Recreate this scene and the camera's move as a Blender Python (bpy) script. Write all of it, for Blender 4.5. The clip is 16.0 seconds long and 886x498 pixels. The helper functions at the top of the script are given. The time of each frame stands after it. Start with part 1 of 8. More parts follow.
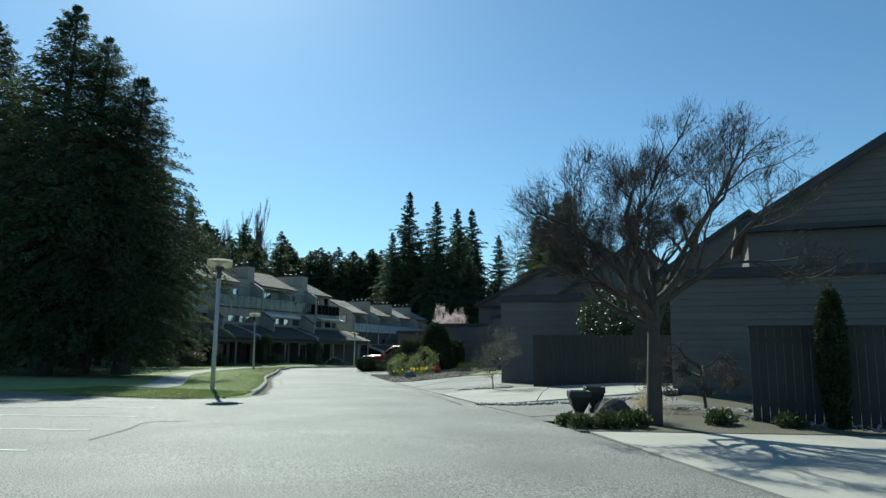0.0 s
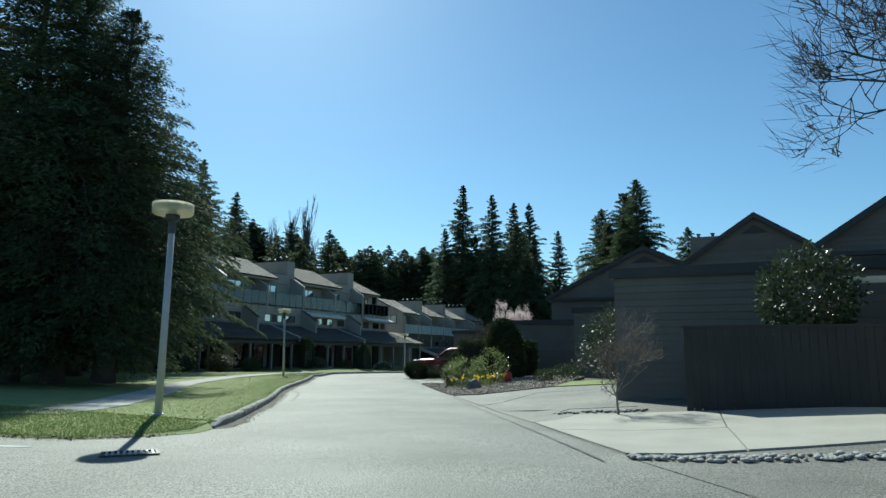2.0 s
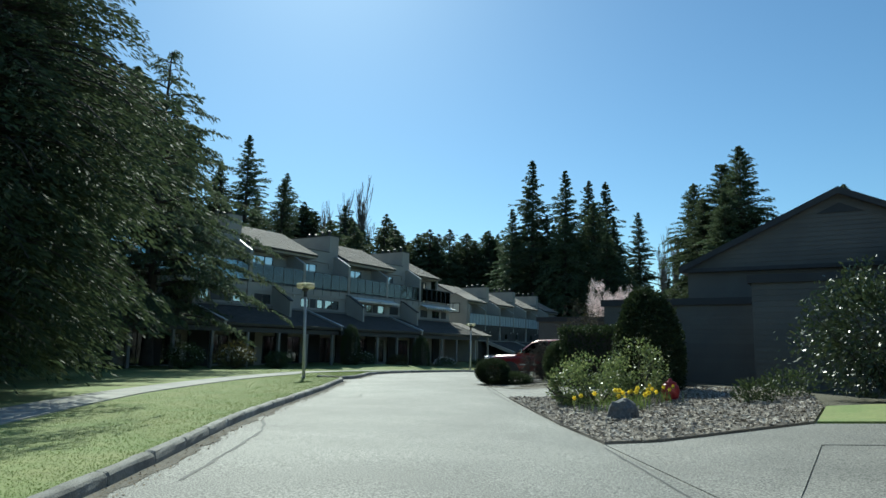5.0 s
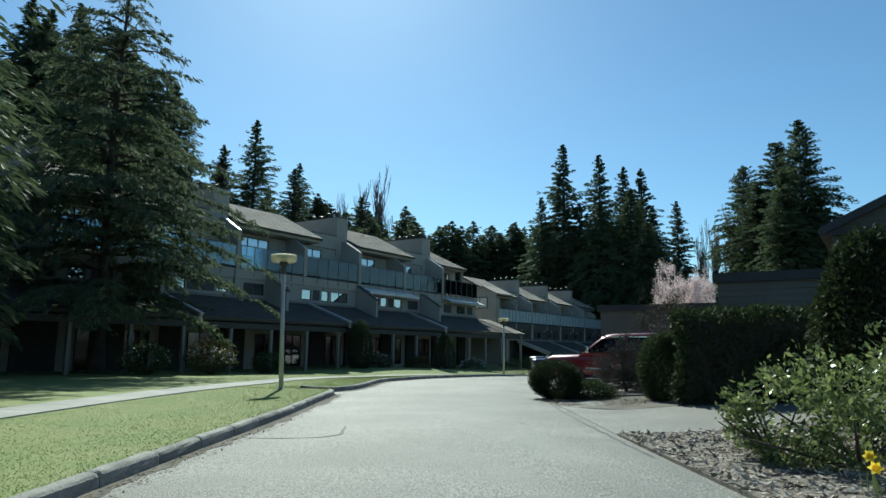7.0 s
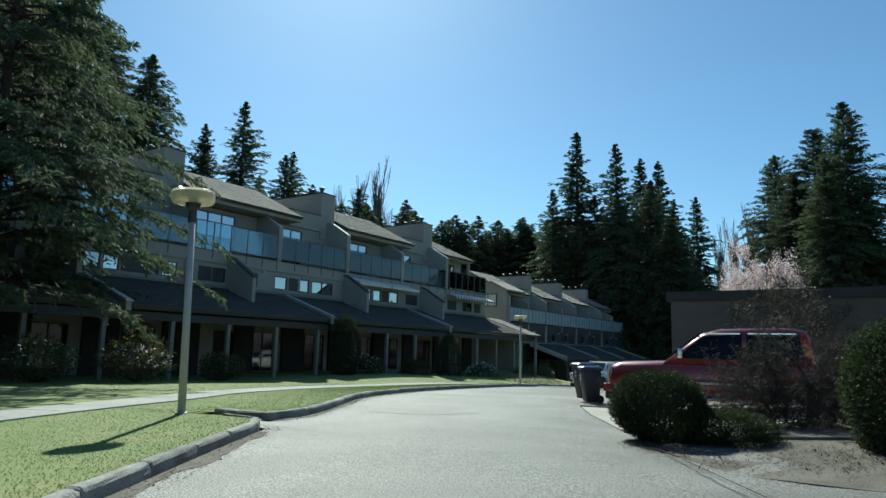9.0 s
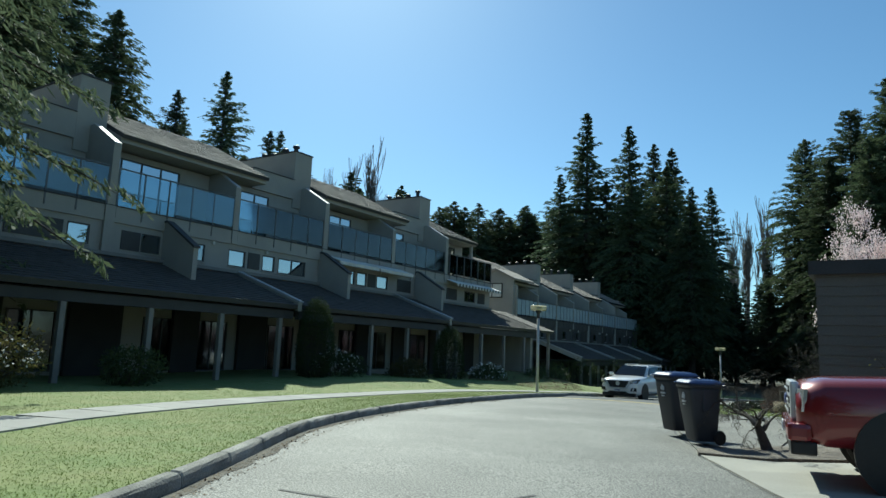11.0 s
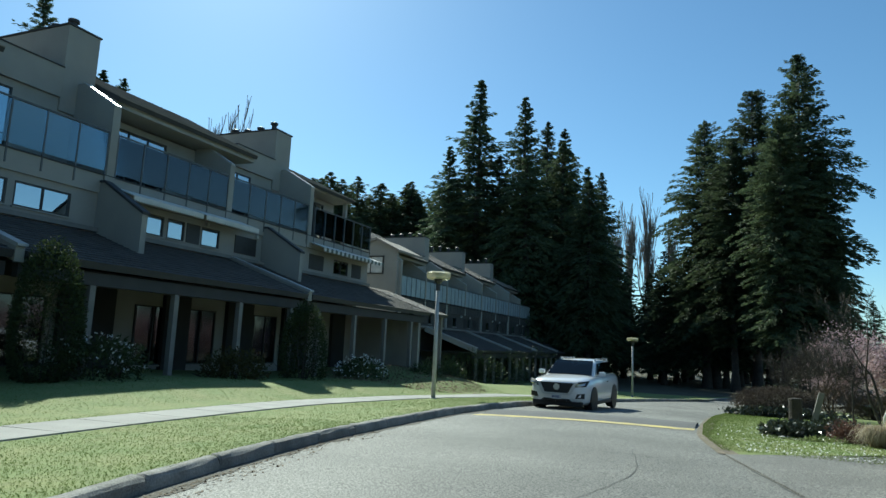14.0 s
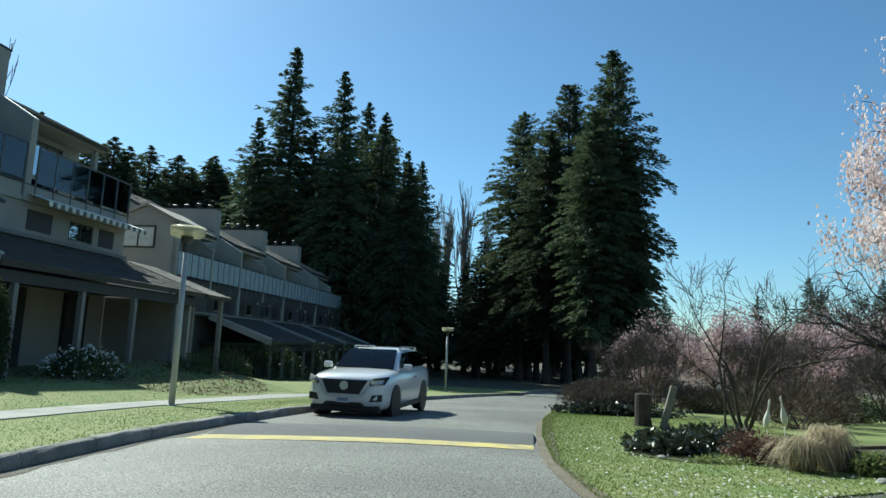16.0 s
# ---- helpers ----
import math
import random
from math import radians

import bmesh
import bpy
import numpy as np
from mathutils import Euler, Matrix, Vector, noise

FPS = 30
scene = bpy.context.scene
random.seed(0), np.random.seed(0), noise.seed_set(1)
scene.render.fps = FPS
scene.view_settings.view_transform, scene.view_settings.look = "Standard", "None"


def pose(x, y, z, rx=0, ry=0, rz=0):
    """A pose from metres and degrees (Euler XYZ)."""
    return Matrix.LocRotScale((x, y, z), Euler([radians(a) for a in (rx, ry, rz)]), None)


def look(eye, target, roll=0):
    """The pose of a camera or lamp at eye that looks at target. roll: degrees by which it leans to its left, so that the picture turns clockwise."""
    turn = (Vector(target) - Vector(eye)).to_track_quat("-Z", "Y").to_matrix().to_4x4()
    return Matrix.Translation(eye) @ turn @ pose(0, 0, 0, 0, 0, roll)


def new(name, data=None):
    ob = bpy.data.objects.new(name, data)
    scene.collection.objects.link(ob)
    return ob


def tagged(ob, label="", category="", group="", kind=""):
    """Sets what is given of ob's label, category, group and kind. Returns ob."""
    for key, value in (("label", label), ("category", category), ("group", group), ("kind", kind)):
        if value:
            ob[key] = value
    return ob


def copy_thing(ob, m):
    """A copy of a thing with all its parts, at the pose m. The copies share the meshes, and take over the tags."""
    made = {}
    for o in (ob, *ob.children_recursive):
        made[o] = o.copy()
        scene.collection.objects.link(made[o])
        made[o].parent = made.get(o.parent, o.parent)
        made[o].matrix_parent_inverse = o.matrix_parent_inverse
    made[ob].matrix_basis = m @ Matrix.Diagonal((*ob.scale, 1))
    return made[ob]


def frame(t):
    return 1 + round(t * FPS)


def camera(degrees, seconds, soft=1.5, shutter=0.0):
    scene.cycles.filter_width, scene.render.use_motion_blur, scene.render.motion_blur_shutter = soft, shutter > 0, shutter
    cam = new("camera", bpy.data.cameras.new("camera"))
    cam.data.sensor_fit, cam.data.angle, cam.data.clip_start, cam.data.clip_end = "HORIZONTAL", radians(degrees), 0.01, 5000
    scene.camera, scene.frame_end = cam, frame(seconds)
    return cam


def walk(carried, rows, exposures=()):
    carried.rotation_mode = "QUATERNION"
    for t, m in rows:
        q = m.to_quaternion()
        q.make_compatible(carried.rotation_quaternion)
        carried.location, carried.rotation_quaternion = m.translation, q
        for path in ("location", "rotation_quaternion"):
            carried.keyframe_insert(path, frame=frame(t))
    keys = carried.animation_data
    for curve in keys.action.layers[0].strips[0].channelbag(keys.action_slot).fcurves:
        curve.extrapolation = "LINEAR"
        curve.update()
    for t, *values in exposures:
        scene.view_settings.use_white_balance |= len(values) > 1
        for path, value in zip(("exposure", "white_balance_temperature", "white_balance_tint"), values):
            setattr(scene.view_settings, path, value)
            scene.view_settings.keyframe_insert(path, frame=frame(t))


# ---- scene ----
cam = camera(67.3, 16.0)
METRES, EYE, TILT, LEAN, TURN = 8.0, 1.5, 0.0, 0.0, 15.8
PATH = [
    (0, (5.704, -0.24, 0.988), (4.957, 1.591, 1.288), 0.6),
    (0.5, (4.693, 1.825, 0.937), (3.905, 3.638, 1.24), 0.5),
    (1, (3.631, 3.904, 0.905), (2.807, 5.7, 1.212), 0.6),
    (1.5, (2.522, 5.998, 0.902), (1.665, 7.778, 1.211), 0.6),
    (2, (1.37, 8.109, 0.888), (0.482, 9.874, 1.198), 0.6),
    (2.5, (0.292, 10.089, 0.904), (-0.629, 11.837, 1.211), 0.8),
    (3, (-0.905, 12.066, 0.865), (-1.854, 13.8, 1.172), 0.8),
    (3.5, (-2.118, 13.969, 0.839), (-3.094, 15.688, 1.141), 0.9),
    (4, (-3.248, 15.856, 0.887), (-4.251, 17.561, 1.184), 1.0),
    (6.5, (-10.073, 25.888, 0.733), (-11.166, 27.538, 1.024), 0.9),
    (7, (-11.316, 27.711, 0.71), (-12.416, 29.355, 1.003), 0.8),
    (7.5, (-12.554, 29.523, 0.704), (-13.658, 31.164, 0.999), 0.9),
    (8, (-13.787, 31.283, 0.673), (-14.892, 32.924, 0.972), 1.0),
    (8.5, (-15.107, 33.127, 0.643), (-16.211, 34.768, 0.945), 1.1),
    (9, (-16.407, 34.958, 0.622), (-17.51, 36.598, 0.926), 1.4),
    (11.5, (-22.519, 43.604, 0.675), (-23.603, 45.259, 0.965), 2.6),
    (12, (-23.714, 45.354, 0.627), (-24.775, 47.024, 0.917), 2.7),
    (12.5, (-24.743, 47.029, 0.6), (-25.767, 48.723, 0.886), 2.7),
    (13, (-25.588, 48.661, 0.558), (-26.555, 50.389, 0.842), 2.7),
    (13.5, (-26.317, 50.255, 0.544), (-27.2, 52.027, 0.826), 2.8),
    (14, (-26.851, 51.851, 0.497), (-27.626, 53.674, 0.781), 2.6),
    (14.5, (-27.226, 53.318, 0.455), (-27.863, 55.193, 0.738), 2.5),
    (15, (-27.453, 54.859, 0.407), (-27.945, 56.776, 0.692), 2.4),
    (15.5, (-27.549, 56.378, 0.352), (-27.911, 58.324, 0.64), 2.3),
    (16, (-27.609, 57.906, 0.295), (-27.87, 59.867, 0.586), 2.3),
]
walk(cam, [(t, look(eye, target, roll)) for t, eye, target, roll in PATH], [(0.0, 0.42, 5800, -6.0), (12.5, 0.46, 5800, -6.0), (15.0, 0.6, 5800, -6.0), (16.0, 0.6, 5800, -6.0)])

from mathutils.geometry import tessellate_polygon

# ------------------------------------------------------------------ world, sun, sky
TO_SUN = Vector((-0.69, 0.72, 0.0)).normalized()
SUN_ELEV = radians(40)
world = bpy.data.worlds.new("sky")
scene.world = world
world.use_nodes = True
wn = world.node_tree.nodes
sky = wn.new("ShaderNodeTexSky")
sky.sky_type = "NISHITA"
sky.sun_disc = False
sky.sun_elevation = SUN_ELEV
sky.sun_rotation = math.atan2(TO_SUN.x, TO_SUN.y)
sky.air_density, sky.dust_density, sky.ozone_density = 1.0, 0.35, 2.2
tone = wn.new("ShaderNodeMix")
tone.data_type, tone.blend_type = "RGBA", "MULTIPLY"
tone.inputs[0].default_value = 1.0
tone.inputs[7].default_value = (0.76, 0.90, 0.96, 1)
world.node_tree.links.new(sky.outputs[0], tone.inputs[6])
world.node_tree.links.new(tone.outputs[2], wn["Background"].inputs[0])
wn["Background"].inputs[1].default_value = 0.085
sun = new("sun", bpy.data.lights.new("sun", "SUN"))
sun.data.energy, sun.data.angle, sun.data.color = 4.8, radians(0.53), (1.0, 0.93, 0.80)
sun.matrix_world = look((0, 0, 60), Vector((0, 0, 60)) - (TO_SUN * math.cos(SUN_ELEV) + Vector((0, 0, math.sin(SUN_ELEV)))))
sun.location = (0, 0, 60)


# ------------------------------------------------------------------ materials
def mat(name, col, col2=None, rough=0.8, scale=4.0, fine=60.0, bump=0.2, metal=0.0, spread=0.25, coat=0.0, per=0.0, alpha=None, trans=0.0, bumpdist=0.02, crisp=0.25, mottle=0.0):
    """Noise-varied surface: a coarse and a fine scale of colour, a fine relief, and per-piece shifts of value."""
    m = bpy.data.materials.new(name)
    m.use_nodes = True
    nt = m.node_tree
    n, l = nt.nodes, nt.links
    b = n["Principled BSDF"]
    co = n.new("ShaderNodeTexCoord")
    big = n.new("ShaderNodeTexNoise")
    big.inputs["Scale"].default_value, big.inputs["Detail"].default_value = scale, 5
    sm = n.new("ShaderNodeTexNoise")
    sm.inputs["Scale"].default_value, sm.inputs["Detail"].default_value = fine, 4
    for t in (big, sm):
        l.new(co.outputs["Object"], t.inputs["Vector"])
    c2 = col2 or tuple(max(0.0, c * (1 - spread)) for c in col)
    ramp = n.new("ShaderNodeMapRange")
    ramp.inputs[1].default_value, ramp.inputs[2].default_value = 0.32, 0.68
    l.new(big.outputs[0], ramp.inputs[0])
    mx = n.new("ShaderNodeMix")
    mx.data_type = "RGBA"
    mx.inputs[6].default_value, mx.inputs[7].default_value = (*col, 1), (*c2, 1)
    l.new(ramp.outputs[0], mx.inputs[0])
    hv = n.new("ShaderNodeHueSaturation")
    vm = n.new("ShaderNodeMapRange")
    vm.inputs[1].default_value, vm.inputs[2].default_value = 0.5 - crisp, 0.5 + crisp
    vm.inputs[3].default_value, vm.inputs[4].default_value = 1 - spread, 1 + spread
    l.new(sm.outputs[0], vm.inputs[0])
    l.new(mx.outputs[2], hv.inputs["Color"])
    out = vm.outputs[0]
    if mottle:
        wide = n.new("ShaderNodeTexNoise")
        wide.inputs["Scale"].default_value, wide.inputs["Detail"].default_value, wide.inputs["Distortion"].default_value = 0.22, 6, 0.8
        l.new(co.outputs["Object"], wide.inputs["Vector"])
        wm = n.new("ShaderNodeMapRange")
        wm.inputs[1].default_value, wm.inputs[2].default_value = 0.35, 0.65
        wm.inputs[3].default_value, wm.inputs[4].default_value = 1 - mottle, 1 + mottle
        l.new(wide.outputs[0], wm.inputs[0])
        mw = n.new("ShaderNodeMath")
        mw.operation = "MULTIPLY"
        l.new(out, mw.inputs[0])
        l.new(wm.outputs[0], mw.inputs[1])
        out = mw.outputs[0]
    if per:
        oi = n.new("ShaderNodeObjectInfo")
        pm = n.new("ShaderNodeMapRange")
        pm.inputs[3].default_value, pm.inputs[4].default_value = 1 - per, 1 + per
        l.new(oi.outputs["Random"], pm.inputs[0])
        mu = n.new("ShaderNodeMath")
        mu.operation = "MULTIPLY"
        l.new(out, mu.inputs[0])
        l.new(pm.outputs[0], mu.inputs[1])
        out = mu.outputs[0]
    l.new(out, hv.inputs["Value"])
    l.new(hv.outputs[0], b.inputs["Base Color"])
    b.inputs["Roughness"].default_value, b.inputs["Metallic"].default_value = rough, metal
    if coat:
        b.inputs["Coat Weight"].default_value, b.inputs["Coat Roughness"].default_value = coat, 0.05
    if bump:
        bp = n.new("ShaderNodeBump")
        bp.inputs["Strength"].default_value, bp.inputs["Distance"].default_value = bump, bumpdist
        l.new(sm.outputs[0], bp.inputs["Height"])
        l.new(bp.outputs[0], b.inputs["Normal"])
    if trans:
        tr = n.new("ShaderNodeBsdfTranslucent")
        l.new(hv.outputs[0], tr.inputs[0])
        ms = n.new("ShaderNodeMixShader")
        ms.inputs[0].default_value = trans
        l.new(b.outputs[0], ms.inputs[1])
        l.new(tr.outputs[0], ms.inputs[2])
        l.new(ms.outputs[0], n["Material Output"].inputs[0])
    return m


def leafy(name, col, col2, rough=0.55, trans=0.25, spread=0.3, gloss=0.22):
    """Foliage: every leaf or spray its own shade, some light let through."""
    m = bpy.data.materials.new(name)
    m.use_nodes = True
    n, l = m.node_tree.nodes, m.node_tree.links
    b = n["Principled BSDF"]
    g = n.new("ShaderNodeNewGeometry")
    mx = n.new("ShaderNodeMix")
    mx.data_type = "RGBA"
    mx.inputs[6].default_value, mx.inputs[7].default_value = (*col, 1), (*col2, 1)
    l.new(g.outputs["Random Per Island"], mx.inputs[0])
    oi = n.new("ShaderNodeObjectInfo")
    pm = n.new("ShaderNodeMapRange")
    pm.inputs[3].default_value, pm.inputs[4].default_value = 1 - spread, 1 + spread
    l.new(oi.outputs["Random"], pm.inputs[0])
    hv = n.new("ShaderNodeHueSaturation")
    l.new(pm.outputs[0], hv.inputs["Value"])
    l.new(mx.outputs[2], hv.inputs["Color"])
    l.new(hv.outputs[0], b.inputs["Base Color"])
    b.inputs["Roughness"].default_value, b.inputs["Specular IOR Level"].default_value = rough, gloss
    tr = n.new("ShaderNodeBsdfTranslucent")
    l.new(hv.outputs[0], tr.inputs[0])
    ms = n.new("ShaderNodeMixShader")
    ms.inputs[0].default_value = trans
    l.new(b.outputs[0], ms.inputs[1])
    l.new(tr.outputs[0], ms.inputs[2])
    l.new(ms.outputs[0], n["Material Output"].inputs[0])
    return m


def glassy(name, tint=(0.75, 0.85, 0.88), rough=0.02, clear=0.5):
    """Window glass: reflecting at grazing angles, part see-through."""
    m = bpy.data.materials.new(name)
    m.use_nodes = True
    n, l = m.node_tree.nodes, m.node_tree.links
    for x in list(n):
        if x.type == "BSDF_PRINCIPLED":
            n.remove(x)
    fr = n.new("ShaderNodeFresnel")
    fr.inputs[0].default_value = 1.52
    mr = n.new("ShaderNodeMapRange")
    mr.inputs[3].default_value = 1 - clear
    mr.inputs[1].default_value = 0.04
    l.new(fr.outputs[0], mr.inputs[0])
    tp = n.new("ShaderNodeBsdfTransparent")
    tp.inputs[0].default_value = (*tint, 1)
    gl = n.new("ShaderNodeBsdfGlossy")
    gl.inputs["Roughness"].default_value = rough
    gl.inputs[0].default_value = (0.9, 0.95, 1.0, 1)
    ms = n.new("ShaderNodeMixShader")
    l.new(mr.outputs[0], ms.inputs[0])
    l.new(tp.outputs[0], ms.inputs[1])
    l.new(gl.outputs[0], ms.inputs[2])
    l.new(ms.outputs[0], n["Material Output"].inputs[0])
    return m


ASPHALT = mat("asphalt", (0.178, 0.175, 0.158), (0.13, 0.128, 0.117), 0.74, 0.5, 52, 0.75, spread=0.7, bumpdist=0.014, crisp=0.10, mottle=0.18)
AGGREGATE = mat("aggregate", (0.18, 0.174, 0.156), (0.125, 0.121, 0.11), 0.74, 0.6, 42, 0.9, spread=0.6, bumpdist=0.012, crisp=0.12, mottle=0.14)
CONCRETE = mat("concrete", (0.374, 0.357, 0.313), (0.304, 0.291, 0.257), 0.85, 0.9, 40, 0.15, spread=0.1)
KERB = mat("kerb_concrete", (0.31, 0.298, 0.27), (0.18, 0.174, 0.157), 0.9, 2.6, 45, 0.7, spread=0.28, per=0.16)
WALKWAY = mat("walkway_concrete", (0.37, 0.36, 0.335), (0.29, 0.283, 0.267), 0.9, 1.0, 50, 0.25, spread=0.12, per=0.06)
LAWN = mat("lawn", (0.145, 0.20, 0.052), (0.21, 0.228, 0.078), 0.9, 1.1, 14, 0.5, spread=0.2, bumpdist=0.03)
GRIT = mat("roadside_grit", (0.215, 0.175, 0.13), (0.14, 0.125, 0.08), 0.95, 1.6, 45, 1.0, spread=0.6, bumpdist=0.02)
GUTTER_DIRT = mat("gutter_dirt", (0.15, 0.135, 0.11), (0.09, 0.08, 0.064), 0.95, 2.2, 45, 0.9, spread=0.55, bumpdist=0.015)
EARTH = mat("earth", (0.075, 0.07, 0.045), (0.11, 0.10, 0.07), 0.95, 0.9, 25, 0.8, spread=0.35, bumpdist=0.04)
BARK_MULCH = mat("bark_mulch", (0.24, 0.21, 0.175), (0.14, 0.12, 0.10), 0.95, 2.5, 40, 1.0, spread=0.5, bumpdist=0.03)
STUCCO = mat("stucco", (0.35, 0.335, 0.30), (0.295, 0.283, 0.256), 0.92, 0.7, 70, 0.3, spread=0.1)
SIDING = mat("siding", (0.155, 0.146, 0.13), (0.125, 0.118, 0.107), 0.85, 0.8, 40, 0.2, spread=0.12, per=0.07)
# darker wall tone for the second terrace below its balconies
LOWER_DARK = mat("dark_lower_wall", (0.085, 0.08, 0.074), (0.06, 0.057, 0.053), 0.85, 0.9, 40, 0.2, spread=0.15)
FASCIA = mat("fascia", (0.05, 0.05, 0.052), (0.038, 0.038, 0.04), 0.7, 2, 30, 0.1, spread=0.15)
TRIM_PALE = mat("pale_trim", (0.55, 0.53, 0.48), (0.46, 0.44, 0.40), 0.6, 2, 30, 0.1, spread=0.1)
CAP_METAL = mat("metal_cap", (0.48, 0.48, 0.47), (0.38, 0.38, 0.37), 0.5, 3, 30, 0.05, metal=0.3, spread=0.12)
SHINGLE = mat("shingle", (0.19, 0.16, 0.135), (0.13, 0.112, 0.10), 0.95, 2.0, 30, 0.5, spread=0.25, per=0.16)
SHINGLE_SHADED = mat("shingle_shaded", (0.085, 0.076, 0.068), (0.055, 0.05, 0.046), 0.95, 2.0, 30, 0.5, spread=0.3)
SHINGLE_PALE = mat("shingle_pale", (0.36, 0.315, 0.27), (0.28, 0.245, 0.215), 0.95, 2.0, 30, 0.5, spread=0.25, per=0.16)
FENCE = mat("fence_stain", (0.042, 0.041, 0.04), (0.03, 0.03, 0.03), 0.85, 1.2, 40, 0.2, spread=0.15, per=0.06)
POST = mat("post_paint", (0.23, 0.22, 0.2), (0.19, 0.18, 0.17), 0.8, 3, 40, 0.2, spread=0.1)
FRAME_DARK = mat("window_frame_dark", (0.045, 0.043, 0.04), None, 0.5, 3, 30, 0.05)
METAL_RAIL = mat("rail_metal", (0.14, 0.14, 0.14), None, 0.45, 3, 30, 0.05, metal=0.5)
GALV = mat("galvanised_steel", (0.46, 0.46, 0.47), (0.38, 0.38, 0.40), 0.62, 3, 40, 0.1, metal=0.15, spread=0.1)
LAMP_GLOBE = mat("lamp_acrylic", (0.80, 0.78, 0.68), (0.74, 0.71, 0.58), 0.2, 4, 20, 0.0, spread=0.06, trans=0.6)
nt = LAMP_GLOBE.node_tree
clear, through_mix, was = nt.nodes.new("ShaderNodeBsdfTransparent"), nt.nodes.new("ShaderNodeMixShader"), nt.nodes["Material Output"].inputs[0].links[0].from_socket
clear.inputs[0].default_value, through_mix.inputs[0].default_value = (0.96, 0.95, 0.88, 1), 0.55
nt.links.new(was, through_mix.inputs[1])
nt.links.new(clear.outputs[0], through_mix.inputs[2])
nt.links.new(through_mix.outputs[0], nt.nodes["Material Output"].inputs[0])
LAMP_DARK = mat("lamp_collar", (0.05, 0.05, 0.055), None, 0.5, 3, 20, 0.05)
GLASS = glassy("window_glass", (0.30, 0.36, 0.39), 0.02, 0.62)
GLASS_SKY = glassy("sky_window_glass", (0.30, 0.36, 0.39), 0.015, 0.36)
GLASS_DIM = glassy("shaded_patio_glass", (0.22, 0.26, 0.28), 0.05, 0.93)
RAIL_GLASS = glassy("rail_glass", (0.72, 0.82, 0.86), 0.04, 0.91)
CAR_GLASS = glassy("car_glass", (0.10, 0.13, 0.14), 0.01, 0.985)
# opaque pale balcony panes, the sky's reflection put into their blue-white colour
RAIL_SKY_TONE = mat("sky_toned_rail_glass", (0.46, 0.52, 0.55), (0.36, 0.42, 0.46), 0.12, 1.3, 12, 0.05, spread=0.25)
CURTAIN = mat("curtain", (0.66, 0.65, 0.6), (0.5, 0.5, 0.47), 0.9, 4, 30, 0.1, spread=0.1)
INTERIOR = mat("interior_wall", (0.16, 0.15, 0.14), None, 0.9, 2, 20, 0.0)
AWNING = mat("awning_cloth", (0.68, 0.67, 0.62), (0.58, 0.57, 0.53), 0.85, 2, 60, 0.1, spread=0.08)
AWNING_DARK = mat("awning_stripe", (0.14, 0.16, 0.14), None, 0.85, 2, 60, 0.1)
GARAGE_WHITE = mat("garage_door_paint", (0.74, 0.72, 0.66), (0.68, 0.66, 0.60), 0.6, 1.5, 30, 0.08, spread=0.05)
LINE_WHITE = mat("line_paint", (0.62, 0.62, 0.60), (0.42, 0.42, 0.41), 0.8, 3, 40, 0.3, spread=0.15)
LINE_YELLOW = mat("bump_paint", (0.58, 0.47, 0.16), (0.36, 0.31, 0.18), 0.85, 2.5, 30, 0.3, spread=0.25)
BUMP_ASPHALT = mat("bump_asphalt", (0.13, 0.13, 0.13), (0.1, 0.1, 0.1), 0.9, 1, 45, 0.6, spread=0.2)
CRACK = mat("crack_seal", (0.07, 0.07, 0.07), None, 0.8, 3, 30, 0.2)
COBBLE = mat("cobble", (0.34, 0.33, 0.31), (0.22, 0.215, 0.21), 0.8, 5, 40, 0.15, spread=0.12, per=0.4)
ROCK = mat("rock", (0.14, 0.14, 0.14), (0.09, 0.09, 0.095), 0.9, 4, 20, 0.6, spread=0.35)
BARK = mat("bark", (0.075, 0.062, 0.052), (0.045, 0.038, 0.033), 0.95, 3, 30, 0.8, spread=0.35, bumpdist=0.04)
BARK_PALE = mat("bark_pale", (0.21, 0.185, 0.155), (0.15, 0.13, 0.11), 0.95, 3, 30, 0.4, spread=0.25)
BARK_GREY = mat("bark_grey", (0.085, 0.072, 0.06), (0.052, 0.045, 0.038), 0.95, 3, 30, 0.6, spread=0.3)
CONIFER = leafy("conifer_green", (0.052, 0.078, 0.045), (0.090, 0.120, 0.066), 0.7, 0.38)
CEDAR = leafy("cedar_green", (0.055, 0.080, 0.042), (0.10, 0.125, 0.062), 0.7, 0.38)
DEODAR = leafy("deodar_green", (0.06, 0.085, 0.052), (0.115, 0.135, 0.075), 0.75, 0.4)
SHRUB = leafy("shrub_green", (0.04, 0.06, 0.026), (0.09, 0.115, 0.045), 0.58, 0.25)
SHRUB_BRIGHT = leafy("bright_shrub", (0.075, 0.115, 0.036), (0.25, 0.28, 0.11), 0.35, 0.42, gloss=0.4)
SHRUB_DEEP = leafy("deep_shrub", (0.028, 0.042, 0.02), (0.065, 0.085, 0.036), 0.35, 0.2, gloss=0.5)
SHRUB_OLIVE = leafy("olive_shrub", (0.07, 0.075, 0.025), (0.12, 0.10, 0.04), 0.6, 0.3)
HEDGE = leafy("hedge_green", (0.03, 0.046, 0.02), (0.058, 0.078, 0.03), 0.8, 0.25)
CHERRY = leafy("cherry_blossom", (0.42, 0.29, 0.30), (0.64, 0.50, 0.51), 0.8, 0.25, 0.12)
BLOSSOM = leafy("blossom", (0.74, 0.58, 0.58), (0.88, 0.78, 0.77), 0.7, 0.4, 0.1)
TWIG_RED = leafy("twig_brown", (0.10, 0.073, 0.055), (0.17, 0.128, 0.098), 0.9, 0.0)
